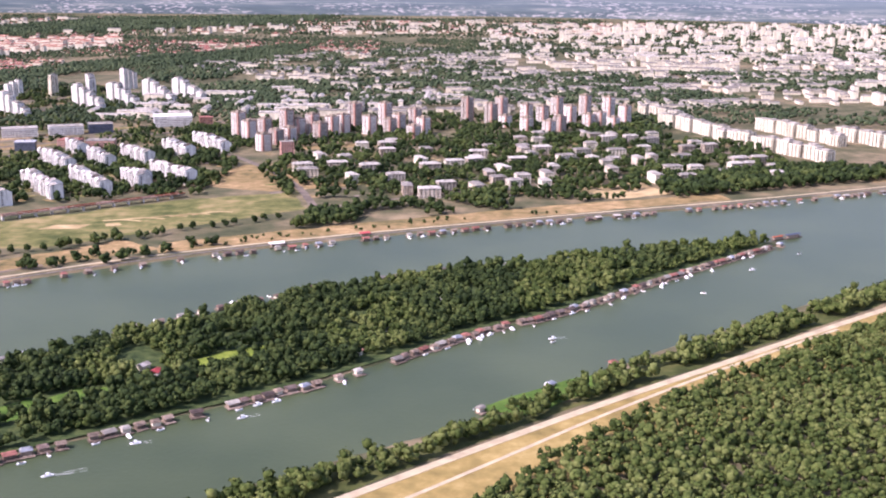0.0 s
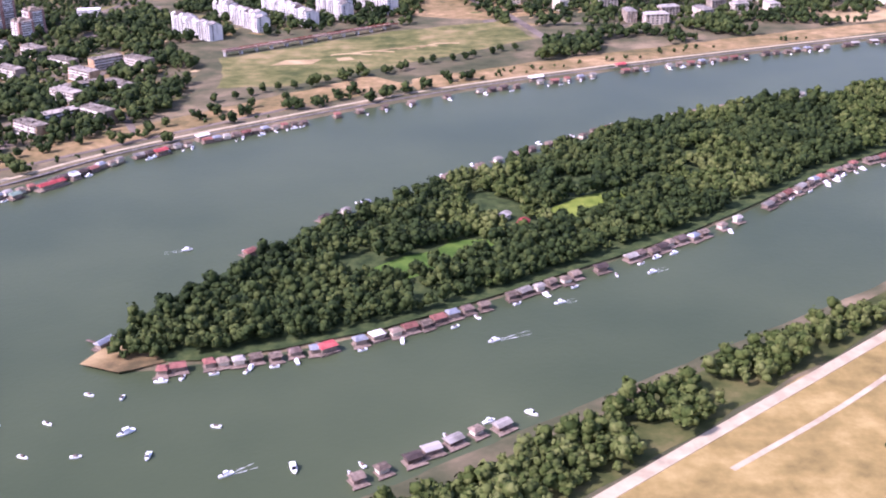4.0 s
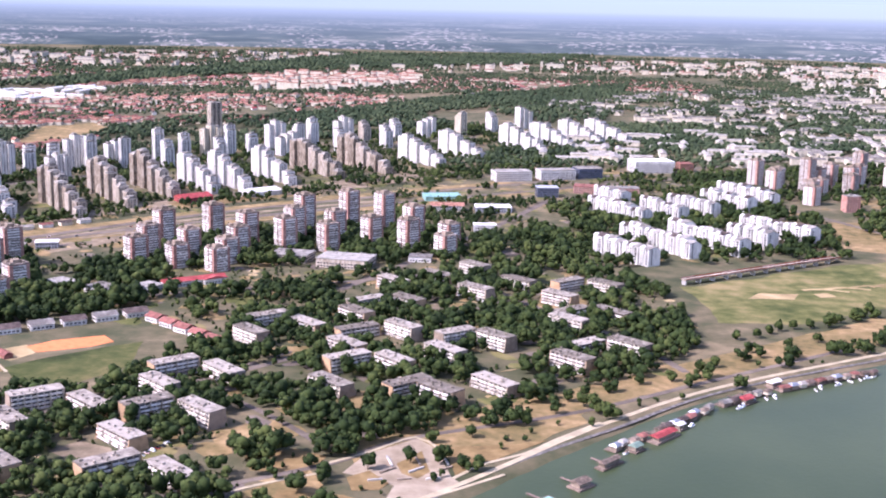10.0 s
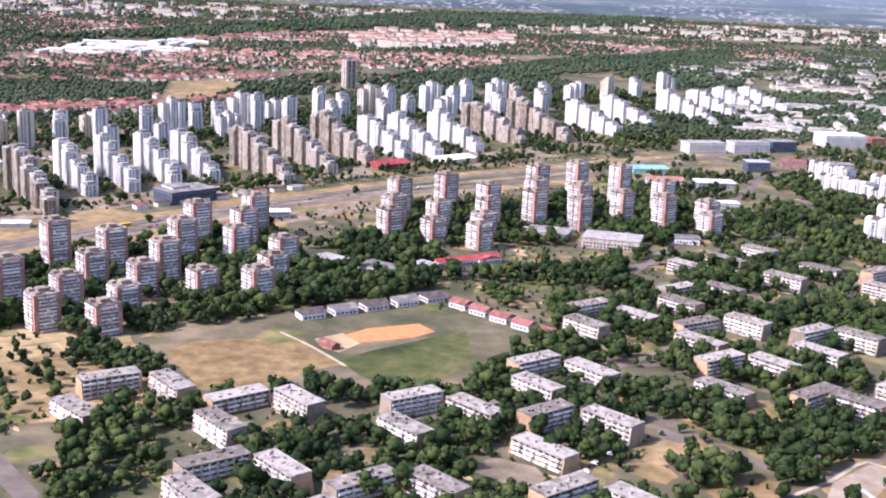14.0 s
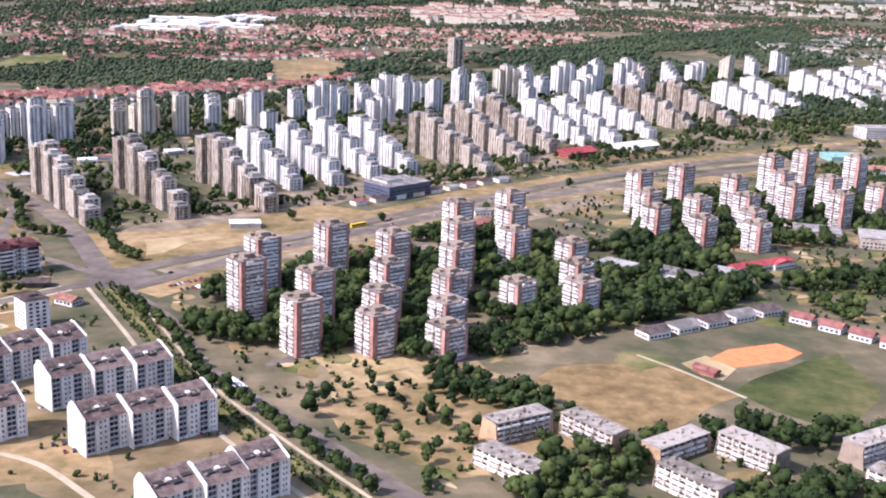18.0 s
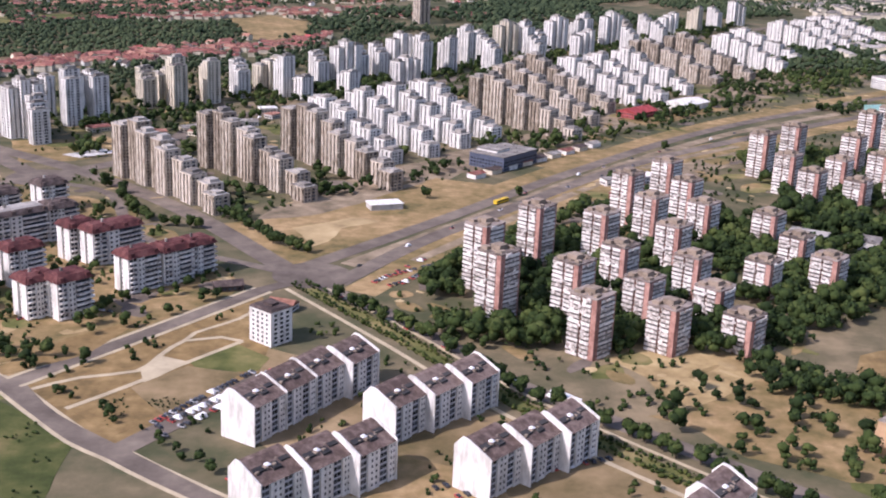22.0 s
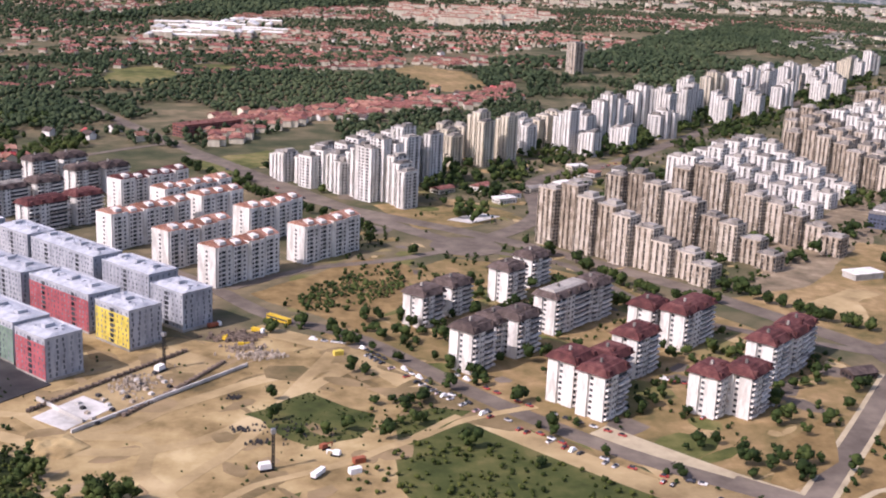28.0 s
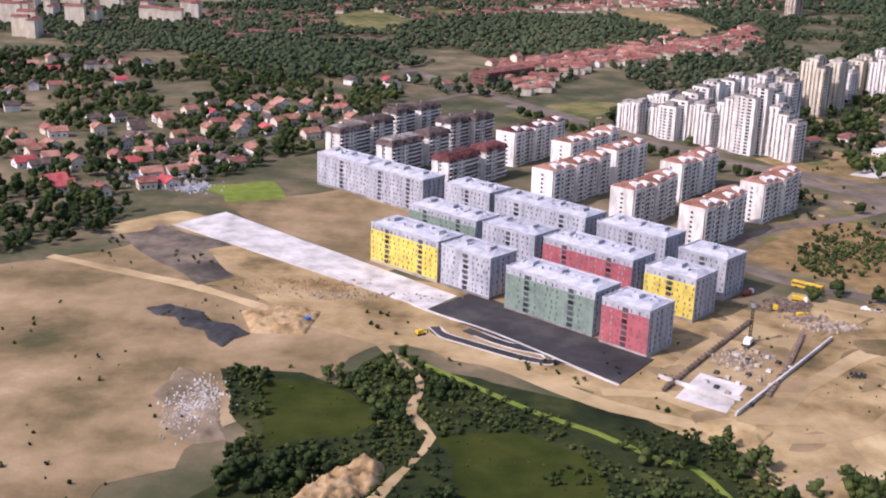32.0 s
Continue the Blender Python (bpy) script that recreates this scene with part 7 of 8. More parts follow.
x, y = scatter([(-790, 560), (-690, 560), (-640, 600), (-630, 680), (-690, 780), (-750, 700), (-800, 620)], 4.4, 5, 0.2, 0.95, 0.18, 0.04)
woods("grove", "dark green trees round the tower blocks", x, y, (2.2, 4.2), MID_CROWNS, "leaf", 5)
x, y = scatter([(-660, 600), (-600, 620), (-560, 690), (-600, 770), (-660, 720)], 4.8, 6, 0.6, 0.95, 0.22, 0.04)
woods("grove", "dense dark green park trees beside tower blocks", x, y, (2.6, 4.6), MID_CROWNS, "leaf", 6)
x, y = scatter([(-620, 740), (-420, 800), (-420, 880), (-500, 920), (-620, 850)], 4.8, 7, 0.3, 0.95, 0.2, 0.04)
woods("grove", "dark green trees among tower blocks", x, y, (2.2, 4.0), MID_CROWNS, "leaf", 7)
PARK = [(-461, 477), (-440, 469), (-432, 462), (-428, 490), (-430, 483), (-428, 434), (-431, 429), (-441, 447), (-394, 481), (-384, 474), (-390, 524), (-382, 519), (-376, 527), (-371, 521), (-362, 552), (-360, 569), (-339, 542), (-334, 535), (-426, 524), (-428, 517), (-447, 436), (-448, 421), (-293, 592), (-300, 581), (-277, 582), (-272, 624), (-249, 629), (-256, 613), (-230, 643), (-222, 639), (-213, 646), (-203, 659), (-195, 671), (-185, 652), (-177, 664), (-166, 672), (-157, 680), (-142, 700), (-132, 702), (-204, 704), (-194, 713), (-180, 722), (-221, 688), (-292, 640), (-266, 635)]
rp = np.random.RandomState(8)
x, y = np.array([(a + rp.uniform(-3, 3), b + rp.uniform(-3, 3)) for a, b in PARK for _ in range(4)]).T
woods("park_trees", "leafy green trees in the riverside park", x, y, (1.6, 3.6), MID_CROWNS, "leaf", 8)
x, y = scatter([(-90, 745), (100, 835), (250, 900), (380, 960), (360, 990), (200, 930), (60, 870), (-80, 800)], 4.6, 8, 0.8, 0.9, 0.40, 0.03)
woods("park_trees", "leafy green trees along the river park", x, y, (2.0, 4.2), MID_CROWNS, "leaf", 58)
x, y = scatter([(-445, 425), (-425, 420), (-290, 580), (-190, 660), (-60, 735), (100, 806), (95, 812), (-70, 745), (-200, 672), (-300, 592), (-430, 440)], 7.0, 59, 0.3, 0.45)
woods("park_trees", "young trees along the promenade", x, y, (0.8, 2.0), MID_CROWNS, "leaf", 59, 0.15)
DITCH = [(-842, 618), (-803, 566), (-774, 524), (-741, 487), (-690, 437), (-650, 400)]
for k, off in enumerate((-3.2, -1.8, 1.6, 3.4)):
    pts = np.array(along(DITCH, 1.7, 0.6, 170 + k, off))
    woods("hedge", "thick green hedge along a planted ditch", pts[:, 0], pts[:, 1], (0.5, 1.3), SPECK_CROWNS, "leaf" if k % 2 else "leaf_olive", 170 + k, -0.1)
x, y = scatter([(190, 860), (390, 945), (400, 990), (300, 985), (180, 915)], 6.0, 9, 1.0)
woods("grove", "dense green grove beside the river bend", x, y, (3.0, 5.0), MID_CROWNS, "leaf", 9)
x, y = scatter([(-100, 850), (60, 860), (320, 960), (330, 1120), (200, 1200), (0, 1130), (-120, 1080), (-140, 960)], 5.4, 10, 0.5, 0.9, 0.43, 0.05)
woods("garden_trees", "dark green garden trees between riverside villas", x, y, (2.0, 3.9), MID_CROWNS, "leaf", 10)
x, y = scatter([(-345, 800), (-170, 860), (-160, 1000), (-230, 1110), (-370, 1010), (-380, 860)], 5.5, 11, 0.8, 0.9, 0.42, 0.04)
woods("garden_trees", "green trees between white gabled rows", x, y, (2.2, 4.0), MID_CROWNS, "leaf", 11)
x, y = scatter([(-410, 800), (-350, 800), (-345, 880), (-370, 900), (-420, 860)], 6.0, 12, 1.0, 0.95, 0.2)
woods("grove", "dense dark grove beside white rows", x, y, (3.0, 4.8), MID_CROWNS, "leaf", 12)
x, y = scatter([(-240, 1080), (240, 1160), (280, 1400), (-100, 1330), (-260, 1200)], 6.0, 13, 0.8, 0.9, 0.30, 0.03)
woods("grove", "green trees round the far tower blocks", x, y, (2.4, 4.2), FAR_CROWNS, "leaf", 13)
x, y = scatter([(-960, 760), (-880, 690), (-500, 1120), (-330, 1340), (-300, 1560), (-480, 1560), (-1000, 880)], 6.5, 14, 0.8, 0.85, 0.48, 0.03)
woods("grove", "green trees between stepped blocks", x, y, (2.2, 4.2), FAR_CROWNS, "leaf", 14)
x, y = scatter([(-1100, 880), (-1000, 850), (-860, 1010), (-500, 1480), (-420, 1620), (-500, 1650), (-900, 1150), (-1060, 950)], 6.5, 15, 0.8, 0.85, 0.35, 0.03)
woods("grove", "green trees at the foot of white towers", x, y, (2.2, 4.0), FAR_CROWNS, "leaf", 15)
x, y = scatter([(-1060, 560), (-900, 520), (-860, 600), (-930, 720), (-1010, 700)], 6.0, 16, 0.3, 0.7, 0.45, 0.06)
woods("garden_trees", "bushes and young trees between apartment houses", x, y, (1.4, 2.8), MID_CROWNS, "leaf", 16)
x, y = scatter([(-1050, 675), (-1043, 697), (-1026, 713), (-1012, 718), (-1008, 702), (-1015, 683), (-1034, 668), (-1046, 664)], 1.9, 17, 0.3, 0.9, 0.15, 0.08)
woods("thicket", "low dark green thicket on a dry brown lawn", x, y, (0.6, 1.5), SPECK_CROWNS, "leaf", 17, -0.05)
x, y = scatter([(-700, 560), (-655, 530), (-650, 515), (-690, 530)], 4.0, 18, 0.5)
woods("grove", "dark pine grove beside a street", x, y, (2.0, 3.4), MID_CROWNS, "leaf", 18)
THICK = [(-1228, 578), (-1208, 577), (-1200, 571), (-1192, 582), (-1184, 590), (-1168, 572), (-1137, 548), (-1112, 548), (-1096, 520), (-1085, 440), (-1240, 440), (-1226, 500), (-1216, 532), (-1224, 556)]
MEADOWS = [[(-1220, 571), (-1206, 571), (-1195, 565), (-1187, 548), (-1191, 540), (-1203, 538), (-1213, 534), (-1215, 547)],
           [(-1174, 541), (-1155, 545), (-1142, 534), (-1138, 520), (-1140, 506), (-1163, 503), (-1172, 520)]]
HEAP = [(-1206, 497), (-1206, 508), (-1197, 523), (-1190, 531), (-1185, 527), (-1186, 519), (-1193, 506), (-1200, 497)]
open_land = lambda x, y: np.any([inside(q, x, y) for q in MEADOWS + [HEAP]], axis=0)
for k, (zone, step, size) in enumerate([
        ([(-1227, 578), (-1218, 575), (-1214, 550), (-1224, 552)], 2.4, (0.9, 1.9)),
        ([(-1206, 576), (-1184, 590), (-1176, 577), (-1180, 545), (-1188, 548), (-1195, 566)], 2.6, (1.0, 2.2)),
        ([(-1218, 534), (-1200, 537), (-1188, 541), (-1180, 535), (-1186, 527), (-1200, 521), (-1207, 509), (-1222, 505)], 2.6, (1.1, 2.4)),
        ([(-1110, 547), (-1104, 534), (-1092, 517), (-1094, 502), (-1103, 497), (-1110, 517)], 3.0, (1.2, 2.6)),
        ([(-1154, 498), (-1138, 512), (-1132, 519), (-1130, 506), (-1145, 491)], 2.6, (1.0, 2.2)),
        ([(-1178, 580), (-1166, 570), (-1170, 558), (-1180, 566)], 2.6, (0.9, 1.9)),
        ([(-1176, 516), (-1163, 507), (-1150, 492), (-1150, 470), (-1185, 475)], 3.0, (1.2, 2.6)),
        ([(-1132, 540), (-1118, 535), (-1113, 512), (-1108, 490), (-1124, 492), (-1130, 515)], 3.2, (1.0, 2.4)),
        ([(-1230, 500), (-1208, 505), (-1204, 485), (-1200, 450), (-1240, 450)], 3.2, (1.2, 2.6))]):
    x, y = scatter(zone, step, 190 + k, 0.2, 0.95, 0.3, 0.07)
    woods("thicket", "clump of dark green bushy trees in a thicket", x, y, size, FOREST_CROWNS, "leaf", 190 + k, 0.05)
x, y = scatter(THICK, 1.9, 19, 0.2, 0.8, 0.36, 0.05)
keep = ~open_land(x, y)
woods("undergrowth", "low mixed green scrub round the meadows", x[keep], y[keep], (0.45, 1.15), SPECK_CROWNS, "leaf_olive", 19, -0.1)
x, y = scatter(THICK, 1.9, 20, 0.2, 0.8, 0.46, 0.04)
keep = ~open_land(x, y)
woods("undergrowth", "dark green scrub round the meadows", x[keep], y[keep], (0.5, 1.3), SPECK_CROWNS, "leaf", 20, -0.1)
x, y = scatter([(-1152, 522), (-1146, 529), (-1139, 526), (-1141, 518), (-1149, 516)], 1.8, 199, None, 0.8, 0.3, 0.1)
woods("shrubs", "dark shrubs on a meadow", x, y, (0.5, 1.1), SPECK_CROWNS, "leaf", 199, -0.1)
x, y = scatter([(-1096, 497), (-1075, 503), (-1060, 503), (-1053, 496), (-1033, 501), (-1020, 504), (-1025, 477), (-1095, 475)], 2.6, 200, 0.2, 0.9, 0.3, 0.06)
woods("thicket", "green scrub at the edge of a building site", x, y, (0.8, 2.2), FOREST_CROWNS, "leaf_olive", 200, 0.0)
x, y = scatter([(-1022, 548), (-990, 568), (-968, 545), (-950, 525), (-950, 480), (-1020, 480)], 3.8, 21, 0.6, 0.9, 0.5, 0.06)
woods("shrubs", "low green scrub on an overgrown lot beside a dusty street", x, y, (0.6, 1.5), SPECK_CROWNS, "leaf_olive", 21, -0.1)
x, y = scatter([(-1340, 640), (-1290, 690), (-1285, 720), (-1340, 760), (-1400, 700)], 5.0, 22, 0.8, 0.9)
woods("thicket", "dark green hedge wood beside waste ground", x, y, (1.6, 3.0), WOOD_CROWNS, "leaf", 22)
x, y = scatter([(-1420, 740), (-1290, 740), (-1240, 800), (-1180, 950), (-1240, 1080), (-1420, 1100), (-1600, 1000)], 5.6, 23, 0.3, 0.92, 0.42, 0.03)
woods("village_trees", "dark green trees between village houses", x, y, (1.4, 3.2), MID_CROWNS, "leaf", 23)
HILL = [(-1260, 1010), (-1170, 1110), (-1020, 1190), (-900, 1360), (-860, 1480), (-980, 1640), (-1250, 1560), (-1420, 1400), (-1380, 1150)]
x, y = scatter(HILL, 5.6, 24, 1.0, 0.97, 0.22, 0.012)
keep = ~np.any([inside(lawn, x, y) for lawn in HILL_LAWNS], axis=0)
x, y = x[keep], y[keep]
woods("far_wood", "dense dark wood on a low hill", x, y, (2.2, 4.2), SPECK_CROWNS, "leaf_far_hazed", 24)
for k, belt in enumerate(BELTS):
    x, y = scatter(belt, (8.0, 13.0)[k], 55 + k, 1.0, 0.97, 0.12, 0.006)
    woods("far_wood", "dense dark belt of woods far out", x, y, ((3.4, 5.6), (5.0, 8.0))[k], SPECK_CROWNS, "leaf_far_hazed", 55 + k)
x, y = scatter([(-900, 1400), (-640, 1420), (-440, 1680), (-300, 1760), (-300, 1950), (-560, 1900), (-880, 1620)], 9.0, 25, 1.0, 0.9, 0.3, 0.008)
woods("far_wood", "dark wooded belt behind white towers", x, y, (3.6, 6.0), SPECK_CROWNS, "leaf_far_hazed", 25)
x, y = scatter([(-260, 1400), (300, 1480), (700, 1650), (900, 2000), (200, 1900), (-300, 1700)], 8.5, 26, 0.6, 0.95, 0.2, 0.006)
woods("far_wood", "distant belts of trees", x, y, (3.4, 5.6), SPECK_CROWNS, "leaf_far_hazed", 26)
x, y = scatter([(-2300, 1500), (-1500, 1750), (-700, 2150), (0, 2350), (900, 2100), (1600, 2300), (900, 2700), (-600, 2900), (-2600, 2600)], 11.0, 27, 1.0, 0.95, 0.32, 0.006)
woods("far_wood", "distant dark woods and tree belts", x, y, (2.8, 5.0), SPECK_CROWNS, "leaf_far_hazed", 27)
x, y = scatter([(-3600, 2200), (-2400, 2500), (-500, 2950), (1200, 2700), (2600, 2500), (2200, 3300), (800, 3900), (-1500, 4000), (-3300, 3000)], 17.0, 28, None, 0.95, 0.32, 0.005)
woods("far_wood", "hazy woods far out on the plain", x, y, (3.6, 6.5), SPECK_CROWNS, "leaf_far_hazed", 28)
x, y = scatter([(480, 880), (900, 1040), (1600, 1500), (1600, 1900), (700, 1500), (420, 1300), (440, 1000)], 11.0, 29, 1.0, 0.9, 0.45, 0.01)
woods("far_wood", "green woods beyond the river bend", x, y, (3.5, 6.0), SPECK_CROWNS, "leaf_far_hazed", 29)
x, y = scatter([(-480, 900), (-340, 800), (-160, 900), (-200, 1280), (-480, 1230), (-520, 1050)], 6.0, 32, 0.4, 0.9, 0.42, 0.03)
woods("garden_trees", "green trees between low halls", x, y, (2.0, 3.6), FAR_CROWNS, "leaf", 32)
x, y = scatter([(-480, 1230), (-200, 1280), (-60, 1420), (100, 1560), (-300, 1700), (-420, 1500)], 7.5, 33, 0.5, 0.9, 0.27, 0.02)
woods("far_wood", "tree belts beyond the boulevard", x, y, (2.8, 4.8), SPECK_CROWNS, "leaf_far_hazed", 33)
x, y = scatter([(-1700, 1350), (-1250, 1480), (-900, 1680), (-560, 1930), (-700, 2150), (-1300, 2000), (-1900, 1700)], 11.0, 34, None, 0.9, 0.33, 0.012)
woods("far_wood", "trees between far village houses", x, y, (2.6, 4.4), SPECK_CROWNS, "leaf_far_hazed", 34)
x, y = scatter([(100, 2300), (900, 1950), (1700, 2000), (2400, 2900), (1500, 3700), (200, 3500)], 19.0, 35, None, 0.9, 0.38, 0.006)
woods("far_wood", "trees between distant city blocks", x, y, (3.6, 6.5), SPECK_CROWNS, "leaf_far_hazed", 35)
x, y = scatter([(-1140, 600), (-1088, 634), (-1035, 632), (-995, 580), (-1030, 515), (-1095, 505)], 5.0, 36, 0.6, 0.9, 0.62, 0.05)
woods("weeds", "low green weeds on bare soil", x, y, (0.2, 0.7), FAR_CROWNS, "leaf", 36, 0.0)
x, y = scatter([(-1330, 640), (-1278, 676), (-1188, 598), (-1225, 540), (-1260, 490), (-1345, 540)], 6.0, 37, 0.6, 0.8, 0.64, 0.04)
woods("weeds", "low green weeds on waste ground", x, y, (0.3, 0.9), FAR_CROWNS, "leaf", 37, 0.0)
x, y = scatter([(-1290, 700), (-1180, 612), (-1100, 560), (-1105, 548), (-1190, 596), (-1285, 680)], 4.0, 38, 0.4, 0.8, 0.5, 0.05)
woods("weeds", "strip of weeds beside an earth track", x, y, (0.5, 1.2), FAR_CROWNS, "leaf", 38, 0.0)
for k, (zone, gap, level) in enumerate([(TOWER_QUARTER, 5.0, 0.52), (WEST_QUARTER, 4.6, 0.46), (STEP_QUARTER, 8.0, 0.42), ([(-860, 500), (-780, 430), (-690, 440), (-640, 520), (-700, 560), (-830, 600)], 5.0, 0.62), (LOW_QUARTER, 6.0, 0.4)]):
    x, y = scatter(zone, gap, 130 + k, 0.6, 0.8, level, 0.06)
    woods("shrubs", "low green shrubs and hedges between buildings", x, y, (0.6, 1.7), FAR_CROWNS, "leaf", 130 + k, 0.05)
x, y = scatter(MEADOWS[0] + MEADOWS[1], 3.0, 140, 0.4, 0.5, 0.5, 0.08)
woods("shrubs", "rough tufts on a dark meadow", x, y, (0.2, 0.5), SPECK_CROWNS, "leaf_olive", 140, -0.2)
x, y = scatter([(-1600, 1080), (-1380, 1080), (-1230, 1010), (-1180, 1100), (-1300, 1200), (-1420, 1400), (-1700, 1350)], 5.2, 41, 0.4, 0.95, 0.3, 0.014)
woods("far_wood", "dense dark wood behind a village", x, y, (1.9, 3.7), SPECK_CROWNS, "leaf_far_hazed", 41)
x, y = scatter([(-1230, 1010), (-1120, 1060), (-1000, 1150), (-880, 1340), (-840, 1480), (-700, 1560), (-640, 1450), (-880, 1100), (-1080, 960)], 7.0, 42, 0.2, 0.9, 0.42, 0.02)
woods("village_trees", "dark green trees between roofs behind the white towers", x, y, (2.2, 4.2), FAR_CROWNS, "leaf_far_hazed", 42)
x, y = scatter([(-1023, 590), (-993, 590), (-979, 559), (-950, 530), (-960, 480), (-1020, 480), (-1030, 540)], 3.6, 43, 0.3, 0.9, 0.44, 0.05)
woods("shrubs", "low olive bushes on an overgrown lot", x, y, (0.5, 1.3), SPECK_CROWNS, "leaf_olive", 43, -0.1)
for k in range(5):
    line = [[(-1040, 638), (-991, 580), (-940, 530)], [(-846, 628), (-789, 705), (-722, 800)], [(-880, 690), (-830, 750), (-770, 830)], [(-905, 515), (-870, 485), (-800, 430)], [(-700, 880), (-628, 950), (-540, 1040)]][k]
    pts = np.array(along(line, 5.5, 2.5, 150 + k, (5, -11, 6, 5, 12)[k]))
    ok = clear_of(pts[:, 0], pts[:, 1], 0.3)
    woods("hedge", "row of green roadside bushes and young trees", pts[ok, 0], pts[ok, 1], (0.8, 2.2), MID_CROWNS, "leaf", 150 + k, 0.15)
x, y = scatter([(-1088, 504), (-1087, 527), (-1077, 520), (-1075, 504)], 3.4, 45, None, 0.9)
woods("thicket", "dark green trees at the edge of a building site", x, y, (1.6, 2.8), WOOD_CROWNS, "leaf", 45)
x, y = scatter([(-1085, 492), (-1020, 496), (-1000, 470), (-1010, 430), (-1085, 430)], 4.2, 46, 0.2, 0.9, 0.3, 0.05)
woods("thicket", "dark green thicket at the edge of a building site", x, y, (1.4, 3.0), WOOD_CROWNS, "leaf", 46)
for k, zone in enumerate(([(-1059, 572), (-1040, 587), (-1022, 571), (-1026, 556), (-1039, 552)], [(-1016, 567), (-1006, 579), (-996, 576), (-1002, 564), (-1015, 556)], [(-1051, 517), (-1041, 524), (-1043, 512), (-1050, 510)], [(-886, 510), (-880, 518), (-876, 504), (-880, 496)], [(-874, 512), (-867, 518), (-863, 512), (-870, 505)], [(-935, 489), (-905, 503), (-886, 485), (-885, 450), (-950, 450)])):
    x, y = scatter(zone, (1.8, 1.8, 1.8, 1.5, 1.5, 3.2)[k], 160 + k, None, 0.8, (0.4, 0.4, 0.2, 0.1, 0.1, 0.55)[k], 0.1)
    woods("shrubs", "low dark green weeds and shrubs", x, y, (0.25, 0.7) if k != 5 else (0.4, 1.2), SPECK_CROWNS, "leaf", 160 + k, 0.0)
HALLS_BELT = [(-560, 2225), (-312, 2263), (28, 2494), (140, 2330), (144, 1843), (-117, 1827), (-308, 1843), (-466, 1933)]
x, y = scatter(HALLS_BELT, 9.0, 47, None, 0.9, 0.33, 0.012)
woods("far_wood", "belts of trees between far halls", x, y, (3.0, 5.5), SPECK_CROWNS, "leaf_far_hazed", 47)
x, y = scatter([(247, 1224), (363, 1284), (500, 1400), (388, 1502), (200, 1440)], 8.0, 48, 0.3, 0.9, 0.3, 0.02)
woods("far_wood", "green trees beside pale rows", x, y, (2.8, 4.8), SPECK_CROWNS, "leaf_far_hazed", 48)
x, y = scatter([(-740, 512), (-690, 560), (-655, 545), (-640, 505), (-690, 462)], 9.0, 49, 1.0, 0.7)
woods("grove", "scattered dark green trees on dry ground", x, y, (1.6, 3.2), MID_CROWNS, "leaf", 49)


# ---- boats, houseboats and pontoons ----
def hull(l, w, h):
    """A pointed hull with a flat stern."""
    s = Shape()
    ring = [(-l / 2, -w * 0.42), (l * 0.1, -w / 2), (l * 0.36, -w * 0.3), (l / 2, 0), (l * 0.36, w * 0.3), (l * 0.1, w / 2), (-l / 2, w * 0.42)]
    low = [(x * 0.9, y * 0.7) for x, y in ring]
    n = len(ring)
    s.v = [(x, y, -0.15) for x, y in low] + [(x, y, h) for x, y in ring]
    s.f = [tuple(range(n, 2 * n)), tuple(reversed(range(n)))] + [(i, (i + 1) % n, n + (i + 1) % n, n + i) for i in range(n)]
    return s


def motor_boat(kind):
    l = (3.2, 4.2, 5.6)[kind]
    t = thing("motor_boat", ("small open white motor boat on the river", "white motor boat with a small cabin on the river", "white cabin cruiser on the river")[kind], "boat", "boats on the river")
    part("hull", hull(l, l * 0.34, 0.6), "boat", t)
    part("cabin", Shape().taper(-l * 0.25, -l * 0.12, l * 0.18, l * 0.12, 0.6, 0.6 + (0.4, 0.8, 1.1)[kind], 0.35, 0.12), "boat" if kind else "deck", t)
    part("windscreen", Shape().taper(l * 0.02, -l * 0.11, l * 0.22, l * 0.11, 0.62, 0.62 + (0.3, 0.55, 0.7)[kind], 0.2, 0.06), "glass", t)
    return t


def houseboat(kind):
    """A raft of planks on floats with a cabin and a sloping roof."""
    rnd = random.Random(kind)
    w, d = rnd.uniform(3.6, 6.0), rnd.uniform(3.0, 4.4)
    roof = ("clay_red", "clay_red", "flat", "deck", "deck", "metal", "brown", "flat", "deck", "brown_light")[kind]
    word = {"red": "red", "clay_red": "dark red", "flat": "grey", "green": "green", "white": "white", "deck": "brown", "metal": "grey metal", "brown": "dark brown", "brown_light": "brown"}[roof]
    t = thing("houseboat", f"wooden houseboat with a {word} roof moored at the bank", "houseboat", "moored houseboats")
    part("raft", Shape().box(-w / 2, -d / 2, 0, w / 2, d / 2, 0.35).box(-w / 2 - 0.6, -d / 2 - 0.8, 0.1, w / 2 + 0.2, -d / 2, 0.3), "deck", t)
    a, b, h = w * 0.36, d * 0.32, rnd.uniform(1.3, 1.8)
    part("cabin", Shape().box(-a, -b + 0.5, 0.35, a, b + 0.5, 0.35 + h), ("deck", "gable", "deck", "cream")[kind % 4], t)
    part("roof", Shape().taper(-a - 0.5, -b - 0.1, a + 0.5, b + 1.0, 0.35 + h, 1.15 + h, 0.8 if kind % 2 else 0.1, b * 0.85), roof, t)
    return t


BOATS, RAFTS = [motor_boat(k) for k in range(3)], [houseboat(k) for k in range(10)]
WATER_Z = -1.0


